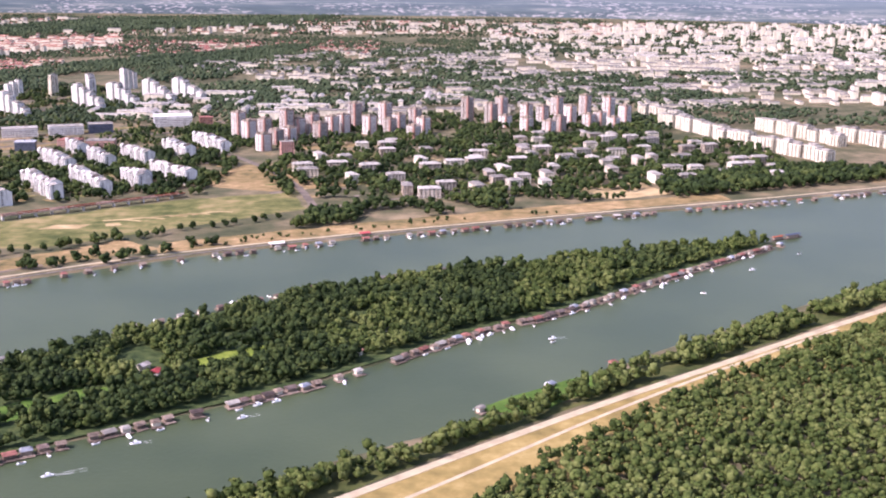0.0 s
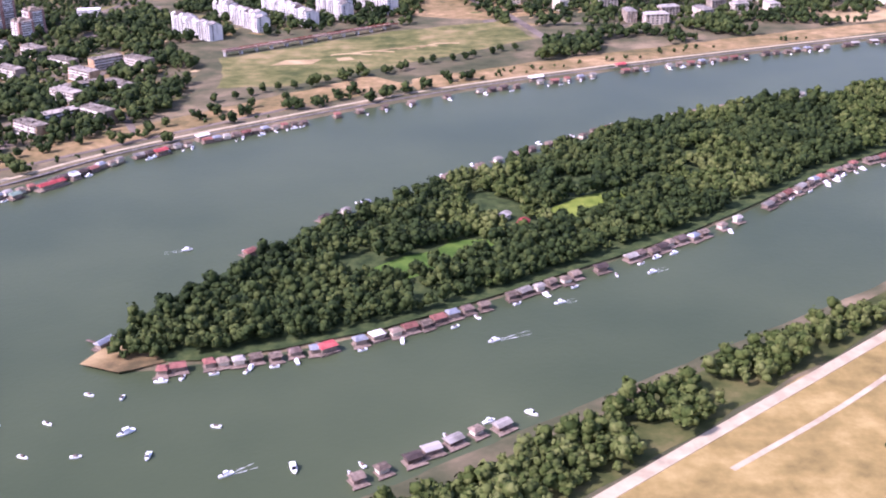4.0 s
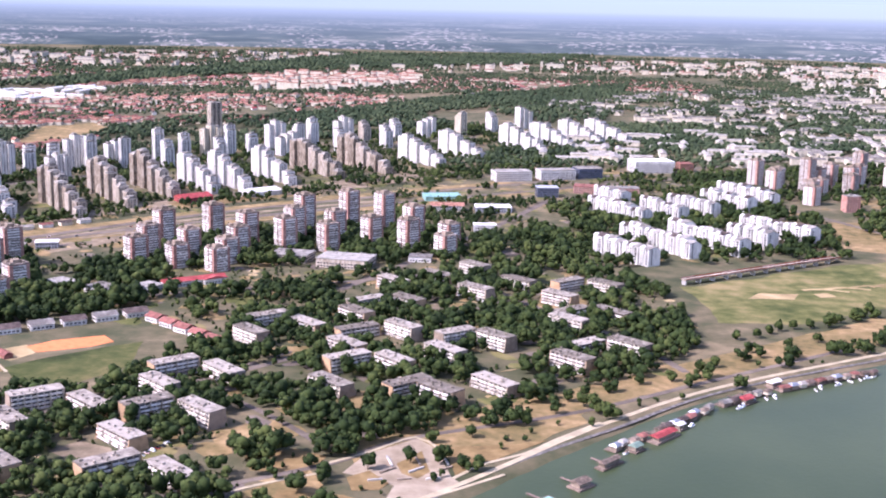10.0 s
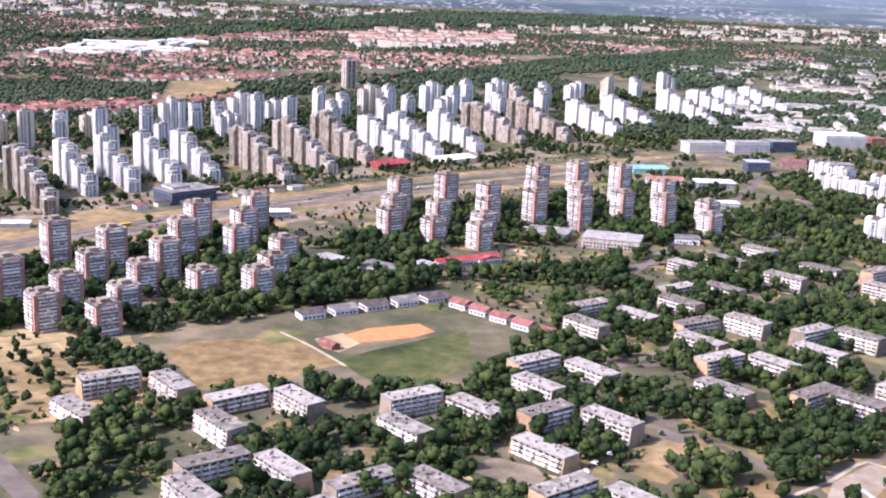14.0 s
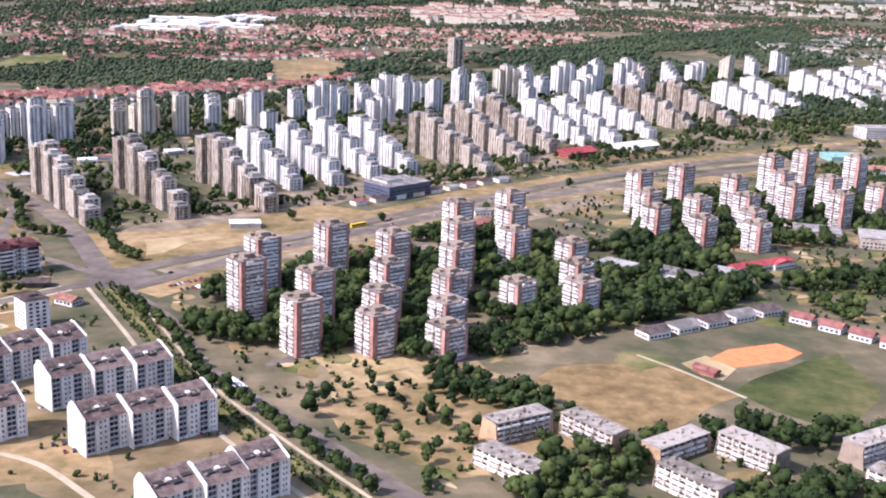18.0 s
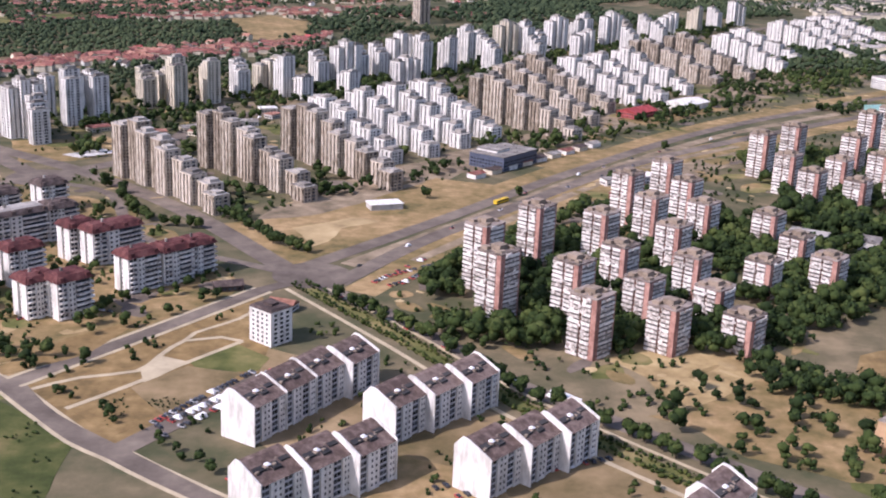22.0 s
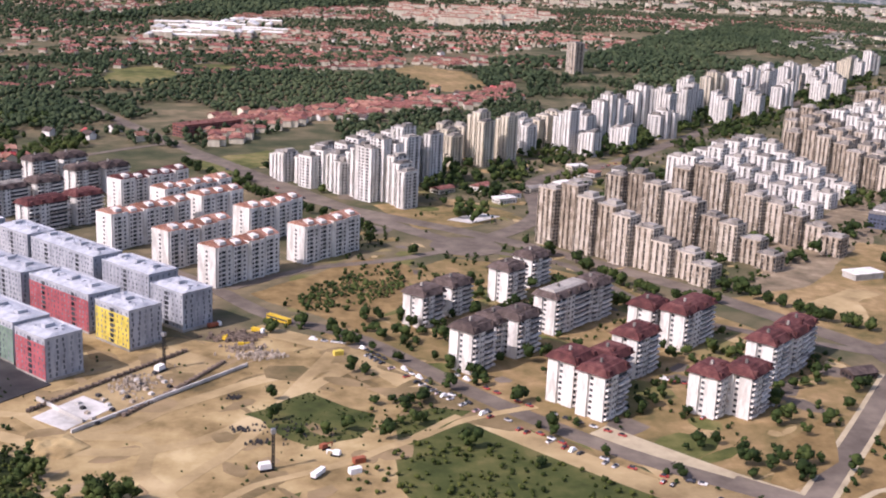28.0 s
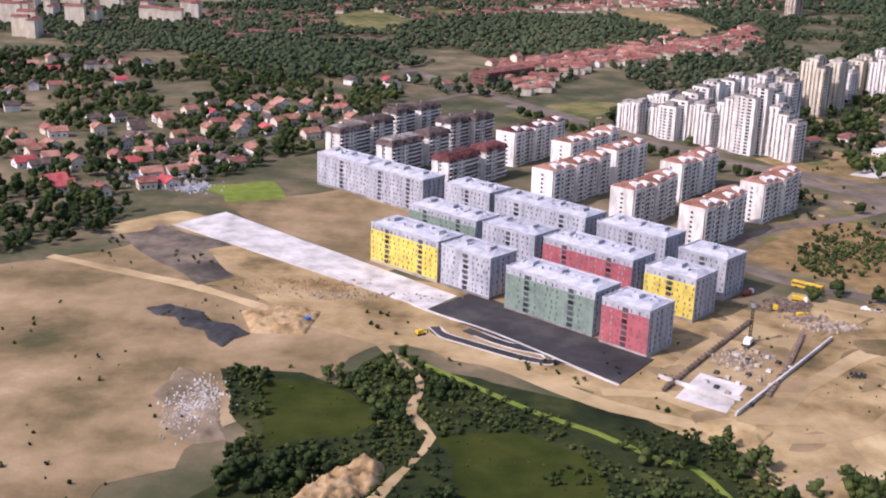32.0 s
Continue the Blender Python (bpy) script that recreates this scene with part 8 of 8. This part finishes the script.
def moor(line, spacing, offset, seed, skip=0.1, small=0.35, face=0.0):
    """Houseboats along a bank, with little boats tied up between them."""
    r = random.Random(seed)
    pts = smooth_line(line, spacing)
    d = np.gradient(pts, axis=0)
    for p, q in zip(pts, d):
        q = q / np.linalg.norm(q)
        a = math.degrees(math.atan2(q[1], q[0])) + face
        if r.random() < skip:
            continue
        off = offset + r.uniform(-1.0, 1.2) * (1 if offset > 0 else -1)
        x, y = p[0] - q[1] * off, p[1] + q[0] * off
        put(RAFTS, r.randrange(10), pose(x, y, WATER_Z + 0.15, 0, 0, a + r.uniform(-7, 7)))
        if r.random() < small:
            o2 = off + (4.5 if off > 0 else -4.5)
            put(BOATS, r.randrange(2), pose(p[0] - q[1] * o2 + r.uniform(-3, 3), p[1] + q[0] * o2, WATER_Z, 0, 0, a + r.choice((0, 90, 60, 180))))


moor([(-228, 350), (-215, 353), (-165, 372), (-99, 418), (-42, 462), (28, 531), (72, 566), (146, 642), (222, 712)], 5.4, -3.0, 1, 0.12, 0.5)
moor([(-213, 437), (-182, 481), (-142, 523), (-92, 570), (-38, 612), (60, 662)], 10, 3.5, 2, 0.3, 0.7, 180)
moor([(-338, 507), (-284, 571), (-220, 618)], 5.2, -4.2, 3, 0.1, 0.5, 180)
moor([(-215, 622), (-157, 661), (-52, 717), (97, 783), (230, 837), (364, 898)], 7.5, -4.2, 4, 0.3, 0.5, 180)
moor([(-163, 286), (-150, 296), (-126, 312)], 6.0, 2.6, 5, 0.0, 0.6)
moor([(24, 425), (84, 480)], 38, 1.5, 6, 0.0, 0.5)


def pontoon(x, y, a, w, d, roof, label, cabin=True):
    t = thing("pontoon", label, "pontoon")
    part("raft", Shape().box(-w / 2, -d / 2, -0.3, w / 2, d / 2, 0.35), "deck", t)
    if cabin:
        part("cabin", Shape().box(-w * 0.36, -d * 0.3, 0.35, w * 0.36, d * 0.3, 2.0), "gable", t)
        part("roof", Shape().taper(-w * 0.44, -d * 0.4, w * 0.44, d * 0.4, 2.0, 2.8, 0.3, d * 0.3), roof, t)
    else:
        part("cover", Shape().taper(-w * 0.46, -d * 0.45, w * 0.46, d * 0.45, 0.35, 0.6, 0.4, 0.4), roof, t)
    part("gangway", Shape().box(-0.5, d / 2, 0.2, 0.5, d / 2 + 6, 0.45), "deck", t)
    t.matrix_basis = pose(x, y, WATER_Z + 0.3, 0, 0, a)


pontoon(-358, 454, 50, 8, 6, "teal", "flat turquoise-covered raft moored off the quay", False)
pontoon(-368, 442, 50, 13, 8, "deck", "old brown barge with a wooden deck house")
pontoon(-364, 433, 50, 9, 5, "flat", "grey work pontoon beside an old barge")
pontoon(-347, 469, 50, 8, 6, "deck", "dark wooden restaurant raft with a gangway")
pontoon(-337, 489, 52, 12, 4, "deck", "low brown landing raft")
pontoon(-327, 505, 52, 6, 5, "green", "raft with a green roof")
pontoon(-316, 519, 52, 15, 5.5, "red", "long restaurant boat with a red roof")
pontoon(-309, 530, 52, 5, 4, "white", "small raft with a white canopy")
pontoon(-279, 566, 48, 8, 6, "red", "restaurant raft with a bright red roof")
pontoon(-264, 590, 44, 8, 5, "white", "landing stage with a white hut")
pontoon(-92, 703, 28, 11, 5, "white", "white passenger boat moored at the quay")
pontoon(-39, 733, 27, 8, 6, "red", "restaurant raft with a tall red roof")
pontoon(-165, 369, 35, 5, 5, "white", "white two-storey raft house")
pontoon(-180, 361, 35, 7, 6, "red", "raft house with a bright red roof")
pontoon(-250, 365, 60, 8, 4, "metal", "jetty with a grey metal roof at the island tip")
pontoon(240, 735, 30, 14, 3, "navy", "dark barge moored off the island")
pontoon(228, 728, 30, 10, 2.5, "rust", "rusty barge moored off the island")

rb = random.Random(5)
for i, (x, y, k) in enumerate([(-230, 313, 2), (-221, 301, 1), (-182, 295, 2), (-246, 334, 0), (-236, 332, 0), (-253, 318, 0), (-240, 301, 0), (-206, 316, 0), (-254, 301, 0), (-267, 316, 0), (-119, 322, 1), (60, 515, 0), (150, 600, 0), (-60, 610, 0), (190, 650, 1), (230, 690, 0), (-270, 300, 0), (-278, 297, 0)]):
    put(BOATS, k, pose(x, y, WATER_Z, 0, 0, rb.uniform(0, 360)))


def wake(x, y, a, length):
    """A running boat's pale wake, opening behind it."""
    put(BOATS, 1, pose(x, y, WATER_Z, 0, 0, a))
    s = Shape()
    for side in (-1, 1):
        n = len(s.v)
        for i in range(9):
            q = i / 8
            s.v += [(-1.5 - length * q, side * (0.25 + 0.9 * q), 0.015), (-1.5 - length * q, side * (0.45 + (1.3 + 0.5 * math.sin(i * 2.1)) * q * (1 - 0.5 * q)), 0.015)]
        s.f += [(n + 2 * i, n + 2 * i + 2, n + 2 * i + 3, n + 2 * i + 1) for i in range(8)]
    ob = tagged(new("wake", s.mesh("wake", M["foam"])), "thin pale foam wake behind a motor boat", "wake", "", "stuff")
    ob.matrix_basis = pose(x, y, WATER_Z + 0.02, 0, 0, a)


for x, y, a, n in ((-128, 367, 208, 12), (-199, 292, 215, 7), (-241, 445, 20, 7), (-70, 420, 215, 6), (-105, 395, 205, 5), (60, 520, 200, 6), (-330, 430, 215, 9)):
    wake(x, y, a, n)

# white huts on the island and pale roofs among its trees
for i, (x, y) in enumerate([(-64, 475), (-120, 470), (-112, 462), (-95, 455), (-140, 490), (-20, 520), (48, 598), (-75, 520), (10, 570), (90, 640), (-185, 455), (-30, 490), (60, 620), (-205, 385), (130, 660), (-50, 560)]):
    hall(x, y, 40 + 17 * (i % 5), 4.5, 3.6, 2.2, ("white", "cream")[i % 2], ("white", "flat", "red", "orange")[i % 4], "small garden hut among island trees", "hut", pitch=1.0, glass=False)


# ---- vehicles ----
def car(kind):
    l, w = (2.4, 2.5, 2.9)[kind], 1.05
    t = thing("car", ("small car parked at the roadside", "estate car parked at the roadside", "pale van parked at the roadside")[kind], "car", "parked cars")
    part("body", Shape().taper(-l / 2, -w / 2, l / 2, w / 2, 0.14, 0.5, 0.06, 0.05), "paint" if kind < 2 else "boat", t)
    part("cabin", Shape().taper(-l * 0.38, -w * 0.44, l * 0.22, w * 0.44, 0.5, 0.82 if kind < 2 else 1.15, 0.22, 0.1), "glass" if kind < 2 else "boat", t)
    s = Shape()
    for x in (-l * 0.3, l * 0.3):
        for y in (-w / 2, w / 2 - 0.12):
            s.prism([(x + 0.2 * math.cos(a * math.tau / 8), y + 0.06 + 0.06 * math.sin(a * math.tau / 8)) for a in range(8)], 0, 0.36)
    tagged(part("wheels", s, "tyre", t), kind="stuff")
    return t


CARS = [car(k) for k in range(3)]


def park(line, spacing, offset, seed, across=False, full=0.8, z=0.5):
    r = random.Random(seed)
    pts = smooth_line(line, spacing)
    d = np.gradient(pts, axis=0)
    for p, q in zip(pts, d):
        if r.random() > full:
            continue
        q = q / np.linalg.norm(q)
        put(CARS, r.choice((0, 0, 0, 1, 1, 1, 2)), pose(p[0] - q[1] * offset, p[1] + q[0] * offset, top_at(p[0] - q[1] * offset, p[1] + q[0] * offset), 0, 0, math.degrees(math.atan2(q[1], q[0])) + (90 if across else 0) + r.uniform(-4, 4)))


park([(-1040, 638), (-1022, 629), (-991, 584), (-957, 546), (-935, 533)], 3.6, -4.4, 1, False, 0.7, 0.28)
park([(-1005, 608), (-980, 577), (-950, 551)], 4.4, 4.2, 2, False, 0.6, 0.28)
park([(-868, 498), (-851, 524), (-842, 540)], 2.2, -1.5, 3, True, 0.8, 0.0)
park([(-813, 621), (-795, 651)], 2.3, 2, 4, True, 0.7, 0.0)
park([(-808, 624), (-790, 654)], 2.3, -4, 5, True, 0.7, 0.0)
park([(-795, 700), (-700, 830), (-600, 940)], 26, -1.5, 6, False, 0.6, 0.36)
park([(-820, 640), (-760, 730), (-660, 860)], 30, 1.5, 7, False, 0.6, 0.36)
park([(-826, 605), (-790, 560), (-750, 512)], 15, 0, 8, False, 0.6, 0.36)
park([(-830, 484), (-800, 530)], 2.6, -14, 9, True, 0.5, 0.0)
park([(-800, 480), (-766, 498)], 2.8, -13, 10, True, 0.6, 0.0)
park([(-1000, 760), (-1040, 830), (-1100, 920)], 24, 2, 11, False, 0.7, 0.4)
park([(-940, 860), (-900, 945), (-850, 1010)], 9, -7, 12, False, 0.6, 0.0)
park([(-500, 470), (-494, 484), (-489, 494)], 2.2, 0, 13, True, 0.9, 0.0)
park([(-930, 575), (-915, 590), (-900, 585)], 3.0, -3, 14, False, 0.6, 0.0)
park([(-1024, 632), (-993, 586), (-960, 549), (-930, 524)], 2.6, -6.5, 20, True, 0.55)
park([(-846, 468), (-818, 448), (-796, 434)], 2.4, 3.5, 21, True, 0.6)
park([(-795, 470), (-770, 486), (-752, 494)], 2.3, -8, 22, True, 0.7)
park([(-870, 496), (-861, 512), (-847, 535)], 1.9, 0.6, 23, True, 0.9)
park([(-866, 491), (-856, 507), (-848, 520)], 1.9, -0.6, 26, True, 0.75)
park([(-948, 617), (-930, 600), (-912, 596)], 3.2, 2, 24, False, 0.7)
park([(-985, 640), (-970, 655), (-955, 672)], 3.2, -6, 25, False, 0.6)
park([(-811, 628), (-800, 639), (-787, 651)], 2.3, 0, 31, True, 0.85)
park([(-809, 619), (-798, 630), (-785, 642)], 2.3, 0, 32, True, 0.8)
for k in range(3):
    if (id(CARS), k) not in USED:
        put(CARS, k, pose(-905 + 4 * k, 516, 0.25, 0, 0, 40))


def bus(x, y, a, material, label):
    t = thing("bus", label, "bus")
    part("body", Shape().box(-5, -1, 0.3, 5, 1, 2.0), material, t)
    part("window_band", Shape().box(-4.7, -1.03, 1.1, 4.8, 1.03, 1.65), "glass", t)
    for x0 in (-3.2, 3.0):
        part("axle", Shape().prism([(x0 + 0.35 * math.cos(q * math.tau / 8), 1.02 * (1 if q < 4 else -1)) for q in range(8)], 0.0, 0.5), "tyre", t)
    t.matrix_basis = pose(x, y, top_at(x, y), 0, 0, a)


bus(-756, 522, -45, "boat", "white city bus driving along the street")
bus(-1054, 652, -40, "crane_yellow", "yellow articulated bus beside a building site")
bus(-760, 745, 52, "crane_yellow", "yellow and white city bus on the boulevard")


# ---- building site ----
def drill_rig(x, y, a, h):
    t = thing("drilling_rig", "tall dark drilling rig on tracks at a building site", "drilling rig")
    part("track", Shape().box(-1.8, -1.3, 0, 1.8, -0.7, 0.6), "tyre", t)
    part("track", Shape().box(-1.8, 0.7, 0, 1.8, 1.3, 0.6), "tyre", t)
    part("cab", Shape().taper(-1.9, -1.0, 1.2, 1.0, 0.6, 2.0, 0.2, 0.1), "boat", t)
    s = Shape()
    for dx, dy in ((1.5, -0.3), (2.0, -0.3), (1.5, 0.3), (2.0, 0.3)):
        s.box(dx - 0.07, dy - 0.07, 0.3, dx + 0.07, dy + 0.07, h)
    for k in range(int(h)):
        s.box(1.45, -0.35, k + 0.4, 2.05, 0.35, k + 0.52)
    part("mast", s, "tyre", t)
    part("head", Shape().box(1.2, -0.6, h - 1.4, 2.3, 0.6, h - 0.2), "metal", t)
    t.matrix_basis = pose(x, y, top_at(x, y), 0, 0, a)


drill_rig(-1049, 536, 20, 11)
drill_rig(-1086, 603, 60, 12)


def digger(x, y, a, material, label):
    t = thing("excavator", label, "excavator")
    part("track", Shape().box(-1.2, -0.9, 0, 1.2, -0.4, 0.45), "tyre", t)
    part("track", Shape().box(-1.2, 0.4, 0, 1.2, 0.9, 0.45), "tyre", t)
    part("cab", Shape().taper(-1.3, -0.7, 0.7, 0.7, 0.45, 1.5, 0.15, 0.08), material, t)
    part("arm", Shape().section([(-0.15, 1.0), (0.15, 1.0), (0.15, 1.35), (-0.15, 1.35)], 0.6, 2.4).section([(-0.12, 0.2), (0.12, 0.2), (0.12, 1.3), (-0.12, 1.3)], 2.3, 2.6), material, t)
    t.matrix_basis = pose(x, y, top_at(x, y), 0, 0, a)


def lorry(x, y, a, material, label):
    t = thing("lorry", label, "lorry")
    part("cab", Shape().taper(1.2, -0.7, 2.4, 0.7, 0.4, 1.7, 0.1, 0.05), "boat", t)
    part("load_bed", Shape().taper(-2.4, -0.75, 1.1, 0.75, 0.5, 1.6, -0.05, -0.05), material, t)
    part("chassis", Shape().box(-2.4, -0.5, 0.1, 2.3, 0.5, 0.5), "tyre", t)
    t.matrix_basis = pose(x, y, top_at(x, y), 0, 0, a)


digger(-1035, 549, 40, "rust", "red excavator on churned soil")
digger(-1032, 545, 160, "boat", "pale excavator on churned soil")
digger(-1064, 626, 15, "crane_yellow", "yellow excavator beside material stacks")
digger(-1070, 632, 80, "crane_yellow", "yellow digger beside material stacks")
digger(-1178, 604, 30, "crane_yellow", "yellow excavator beside a concrete deck")
lorry(-1036, 533, 60, "boat", "white concrete mixer lorry on an earth track")
lorry(-1060, 640, -30, "crane_yellow", "yellow tipper lorry at a site entrance")
lorry(-1075, 645, 40, "rust", "rust-red tipper lorry at a site entrance")
for x, y, m, lab in ((-1027, 535, "boat", "white site container on bare soil"), (-1026, 541, "rust", "rust-brown site container on bare soil"), (-1033, 620, "yellow", "bright yellow site container by the street"), (-1211, 611, "blue", "blue site container on waste ground")):
    t = thing("container", lab, "container")
    part("body", Shape().box(-1.6, -0.8, 0, 1.6, 0.8, 1.5), m, t)
    s = Shape()
    for k in range(12):
        s.box(-1.5 + 0.26 * k, -0.84, 0.1, -1.4 + 0.26 * k, 0.84, 1.4)
    part("ribs", s, m, t)
    t.matrix_basis = pose(x, y, top_at(x, y), 0, 0, 25)


def pile(x, y, w, d, count, material, label, seed, size=(0.3, 1.3), name="rubble", z=0.4):
    """Loose lumps, boards and stacks past counting."""
    r = random.Random(seed)
    s = Shape()
    for _ in range(count):
        u, v = r.gauss(0, 0.4) * w, r.gauss(0, 0.4) * d
        a, b, c = r.uniform(*size), r.uniform(*size), r.uniform(*size) * 0.5
        s.taper(x + u, y + v, x + u + a, y + v + b, z - 0.35, z + c, a * r.uniform(0.05, 0.3), b * r.uniform(0.05, 0.3))
    tagged(new(name, s.mesh(name, M[material])), label, "rubble", "", "stuff")


pile(-1232, 555, 7, 17, 420, "slab", "broken lumps of pale concrete on waste ground", 1, (0.15, 0.7), z=0.45)
pile(-1068, 634, 10, 5, 160, "deck", "stacks of reinforcement and boards", 4, (0.3, 2.0))
pile(-1064, 624, 8, 4, 70, "gable", "stacks of tan formwork boards", 5, (0.4, 1.6))
pile(-1092, 592, 8, 12, 120, "concrete", "concrete pile heads in a foundation pit", 6, (0.4, 1.0))
pile(-1212, 643, 24, 7, 170, "tan_earth", "lumps of earth beside a concrete deck", 7, (0.2, 0.8))
pile(-1290, 775, 14, 14, 220, "blue", "blue sheets and scrap in a crowded yard", 8, (0.3, 1.1), "scrap")
pile(-1285, 770, 16, 15, 300, "concrete", "scrap and wrecks in a crowded yard", 9, (0.5, 2.0), "scrap")
pile(-1272, 757, 12, 10, 200, "greyw", "pale scrap in a crowded yard", 10, (0.3, 1.0), "scrap")
pile(-1045, 560, 14, 10, 40, "tar", "dark spoil on churned soil", 11, (0.2, 0.8))
for k, (x, y, a, w) in enumerate([(-1116, 578, -43, 1), (-1101, 556, 52, 1)]):
    t = thing("retaining_wall", "low concrete wall round a foundation pit", "wall")
    part("wall", Shape().box(0, 0, 0, (22, 66)[k], 0.5, 1.0), "slab", t)
    t.matrix_basis = pose(x, y, 0.2, 0, 0, a)
t = thing("ramp", "black asphalt hairpin ramp with pale kerbs beside a garage deck", "ramp")
HAIRPIN = [(-1174, 610), (-1172.5, 605), (-1163, 597.5), (-1150.5, 589), (-1143.5, 586.5), (-1140.5, 589), (-1142.5, 592), (-1149, 595), (-1157, 600.5), (-1165, 608.5)]
part("roadway", ribbon(HAIRPIN, 3.2, 0.24, 1.0), "tar", t, "black asphalt roadway")
for off in (-1.7, 1.7):
    edge = smooth_line(HAIRPIN, 2.0)
    d = np.gradient(edge, axis=0)
    d /= np.linalg.norm(d, axis=1)[:, None]
    part("kerb", ribbon([(p[0] - q[1] * off, p[1] + q[0] * off) for p, q in zip(edge[::3], d[::3])], 0.45, 0.27, 2.0, thick=0.6), "slab", t, "pale concrete kerb wall")
t = thing("retaining_wall", "long pale concrete edge wall of a garage deck", "wall")
part("wall", ribbon([(-1268, 704), (-1226, 673), (-1200, 651), (-1177, 624), (-1157, 606), (-1132, 578), (-1127, 572.5)], 0.7, 0.42, 5.0, thick=1.2), "slab", t)


def mound(corners, h, material, label, seed, name="earth_mound", rough=0.5, z=0.2):
    """A heap of loose earth or rubble over a stretch of the plan."""
    xs, ys = [q[0] for q in corners], [q[1] for q in corners]
    ax, ay = np.arange(min(xs) - 1, max(xs) + 1, 0.6), np.arange(min(ys) - 1, max(ys) + 1, 0.6)
    X, Y = np.meshgrid(ax, ay)
    edge = np.where(inside(corners, X, Y), away(corners, X, Y), -1.0)
    lump = np.array([noise.noise((a * 0.35, b * 0.35, seed)) + 0.7 * noise.noise((a * 1.1, b * 1.1, seed + 5.0)) for a, b in zip(X.ravel(), Y.ravel())]).reshape(X.shape)
    Z = z + np.where(edge > 0, np.clip(edge / 3.0, 0, 1) ** 0.7 * h * (1 + rough * lump) + 0.12 * lump, -0.4)
    gi = np.arange(X.size).reshape(X.shape)
    some = (edge[:-1, :-1] > -0.5) | (edge[1:, 1:] > -0.5)
    tris = np.concatenate([np.stack([gi[:-1, :-1], gi[:-1, 1:], gi[1:, 1:]], -1)[some], np.stack([gi[:-1, :-1], gi[1:, 1:], gi[1:, :-1]], -1)[some]])
    tagged(new(name, quick_mesh(name, np.stack([X, Y, Z], -1).reshape(-1, 3), tris, M[material])), label, "mound", "", "stuff")


mound(HEAP, 2.0, "tan_earth", "long heap of excavated pale earth beside a track", 1, rough=0.9)
mound([(-1240, 578), (-1235, 574), (-1232, 566), (-1226, 558), (-1224, 546), (-1221, 538), (-1228, 535), (-1233, 538), (-1238, 544), (-1237, 553), (-1243, 560), (-1241, 569)], 0.25, "verge", "spread of pale broken concrete on waste ground", 2, "rubble", 1.6)
mound([(-1258, 619), (-1252, 623), (-1247, 620), (-1241, 617), (-1238, 610), (-1231, 608), (-1225, 601), (-1229, 597), (-1231, 591), (-1236, 597), (-1238, 603), (-1245, 606), (-1248, 613), (-1254, 614)], 0.4, "tar", "dark spread heap of milled asphalt", 3, "dark_heap", 0.9, 0.3)
mound([(-1230, 618), (-1221, 624), (-1207, 620), (-1210, 602), (-1225, 602)], 1.4, "tan_earth", "low brown mound of earth on waste ground", 4, rough=0.6)
mound([(-1058, 500), (-1046, 510), (-1024, 514), (-1018, 502), (-1035, 498)], 1.1, "tan_earth", "churned bank of red-brown earth", 5, rough=0.9)
mound([(-1112, 552), (-1102, 556), (-1094, 548), (-1100, 540), (-1110, 545)], 0.8, "soil", "low bank of bare earth beside a track", 6, rough=0.7)

# plaza walls and steps by the river
for k in range(9):
    t = thing("bench_wall", "low stone wall on a riverside plaza", "wall")
    part("block", Shape().box(0, 0, 0, 5 + k % 3 * 2, 0.7, 0.6), "gable" if k % 2 else "slab", t)
    t.matrix_basis = pose(-418 + 3.2 * k, 460 + (k * 7) % 19, 0.09, 0, 0, (20, 50, 110)[k % 3])
for stock in (BOATS, RAFTS, VILLAS, HOUSES, FAR_HOUSES):
    for k in range(len(stock)):
        if (id(stock), k) not in USED:
            bpy.data.objects.remove(stock[k]) if not stock[k].children else [bpy.data.objects.remove(o) for o in (*stock[k].children_recursive, stock[k])]
pile(-1198, 512, 5, 12, 160, "sand", "loose stones on an earth heap", 22, (0.2, 0.7), z=1.0)
pile(-1058, 560, 4, 2, 26, "tar", "stack of dark planks on bare soil", 23, (0.3, 1.1), "plank_stack", 0.3)
pile(-1053, 552, 5, 2, 26, "tar", "stack of dark pipes on bare soil", 24, (0.3, 1.1), "pipe_stack", 0.3)
pile(-1062, 582, 3, 2, 18, "tar", "stack of dark boards on bare soil", 25, (0.3, 1.1), "board_stack", 0.3)
pile(-1058, 618, 10, 5, 120, "concrete", "pallets and rubble beside a site track", 26, (0.4, 1.4))
pile(-1198, 634, 30, 5, 160, "concrete", "stones and rubble beside a concrete deck", 27, (0.2, 0.7))


def pit_wall(points, h, label):
    """A row of dark sheet piles along the edge of a pit."""
    line = smooth_line(points, 1.2)
    s = Shape()
    for i, (x, y) in enumerate(line):
        s.box(x - 0.5, y - 0.5, 0, x + 0.5, y + 0.5, h + 0.3 * (i % 2))
    tagged(new("pit_wall", s.mesh("pit_wall", M["deck"])), label, "wall", "", "stuff")


pit_wall([(-1116, 570), (-1098, 596), (-1081, 620)], 0.9, "dark sheet-pile wall along a foundation pit")
pit_wall([(-1068, 611), (-1078, 590), (-1090, 568)], 0.8, "dark sheet-pile wall along a foundation pit")
for k in range(5):
    for j in range(5):
        x, y = -1104 + 4.2 * j + 2.0 * k, 576 + 6.0 * j - 3.4 * k
        t = thing("column_base", "cast concrete column base in a foundation pit", "foundation", "column bases")
        part("block", Shape().taper(-0.7, -0.7, 0.7, 0.7, 0.2, 0.9, 0.15, 0.15), ("slab", "tar", "concrete")[(k + j) % 3], t)
        t.matrix_basis = pose(x, y, 0, 0, 0, 55)
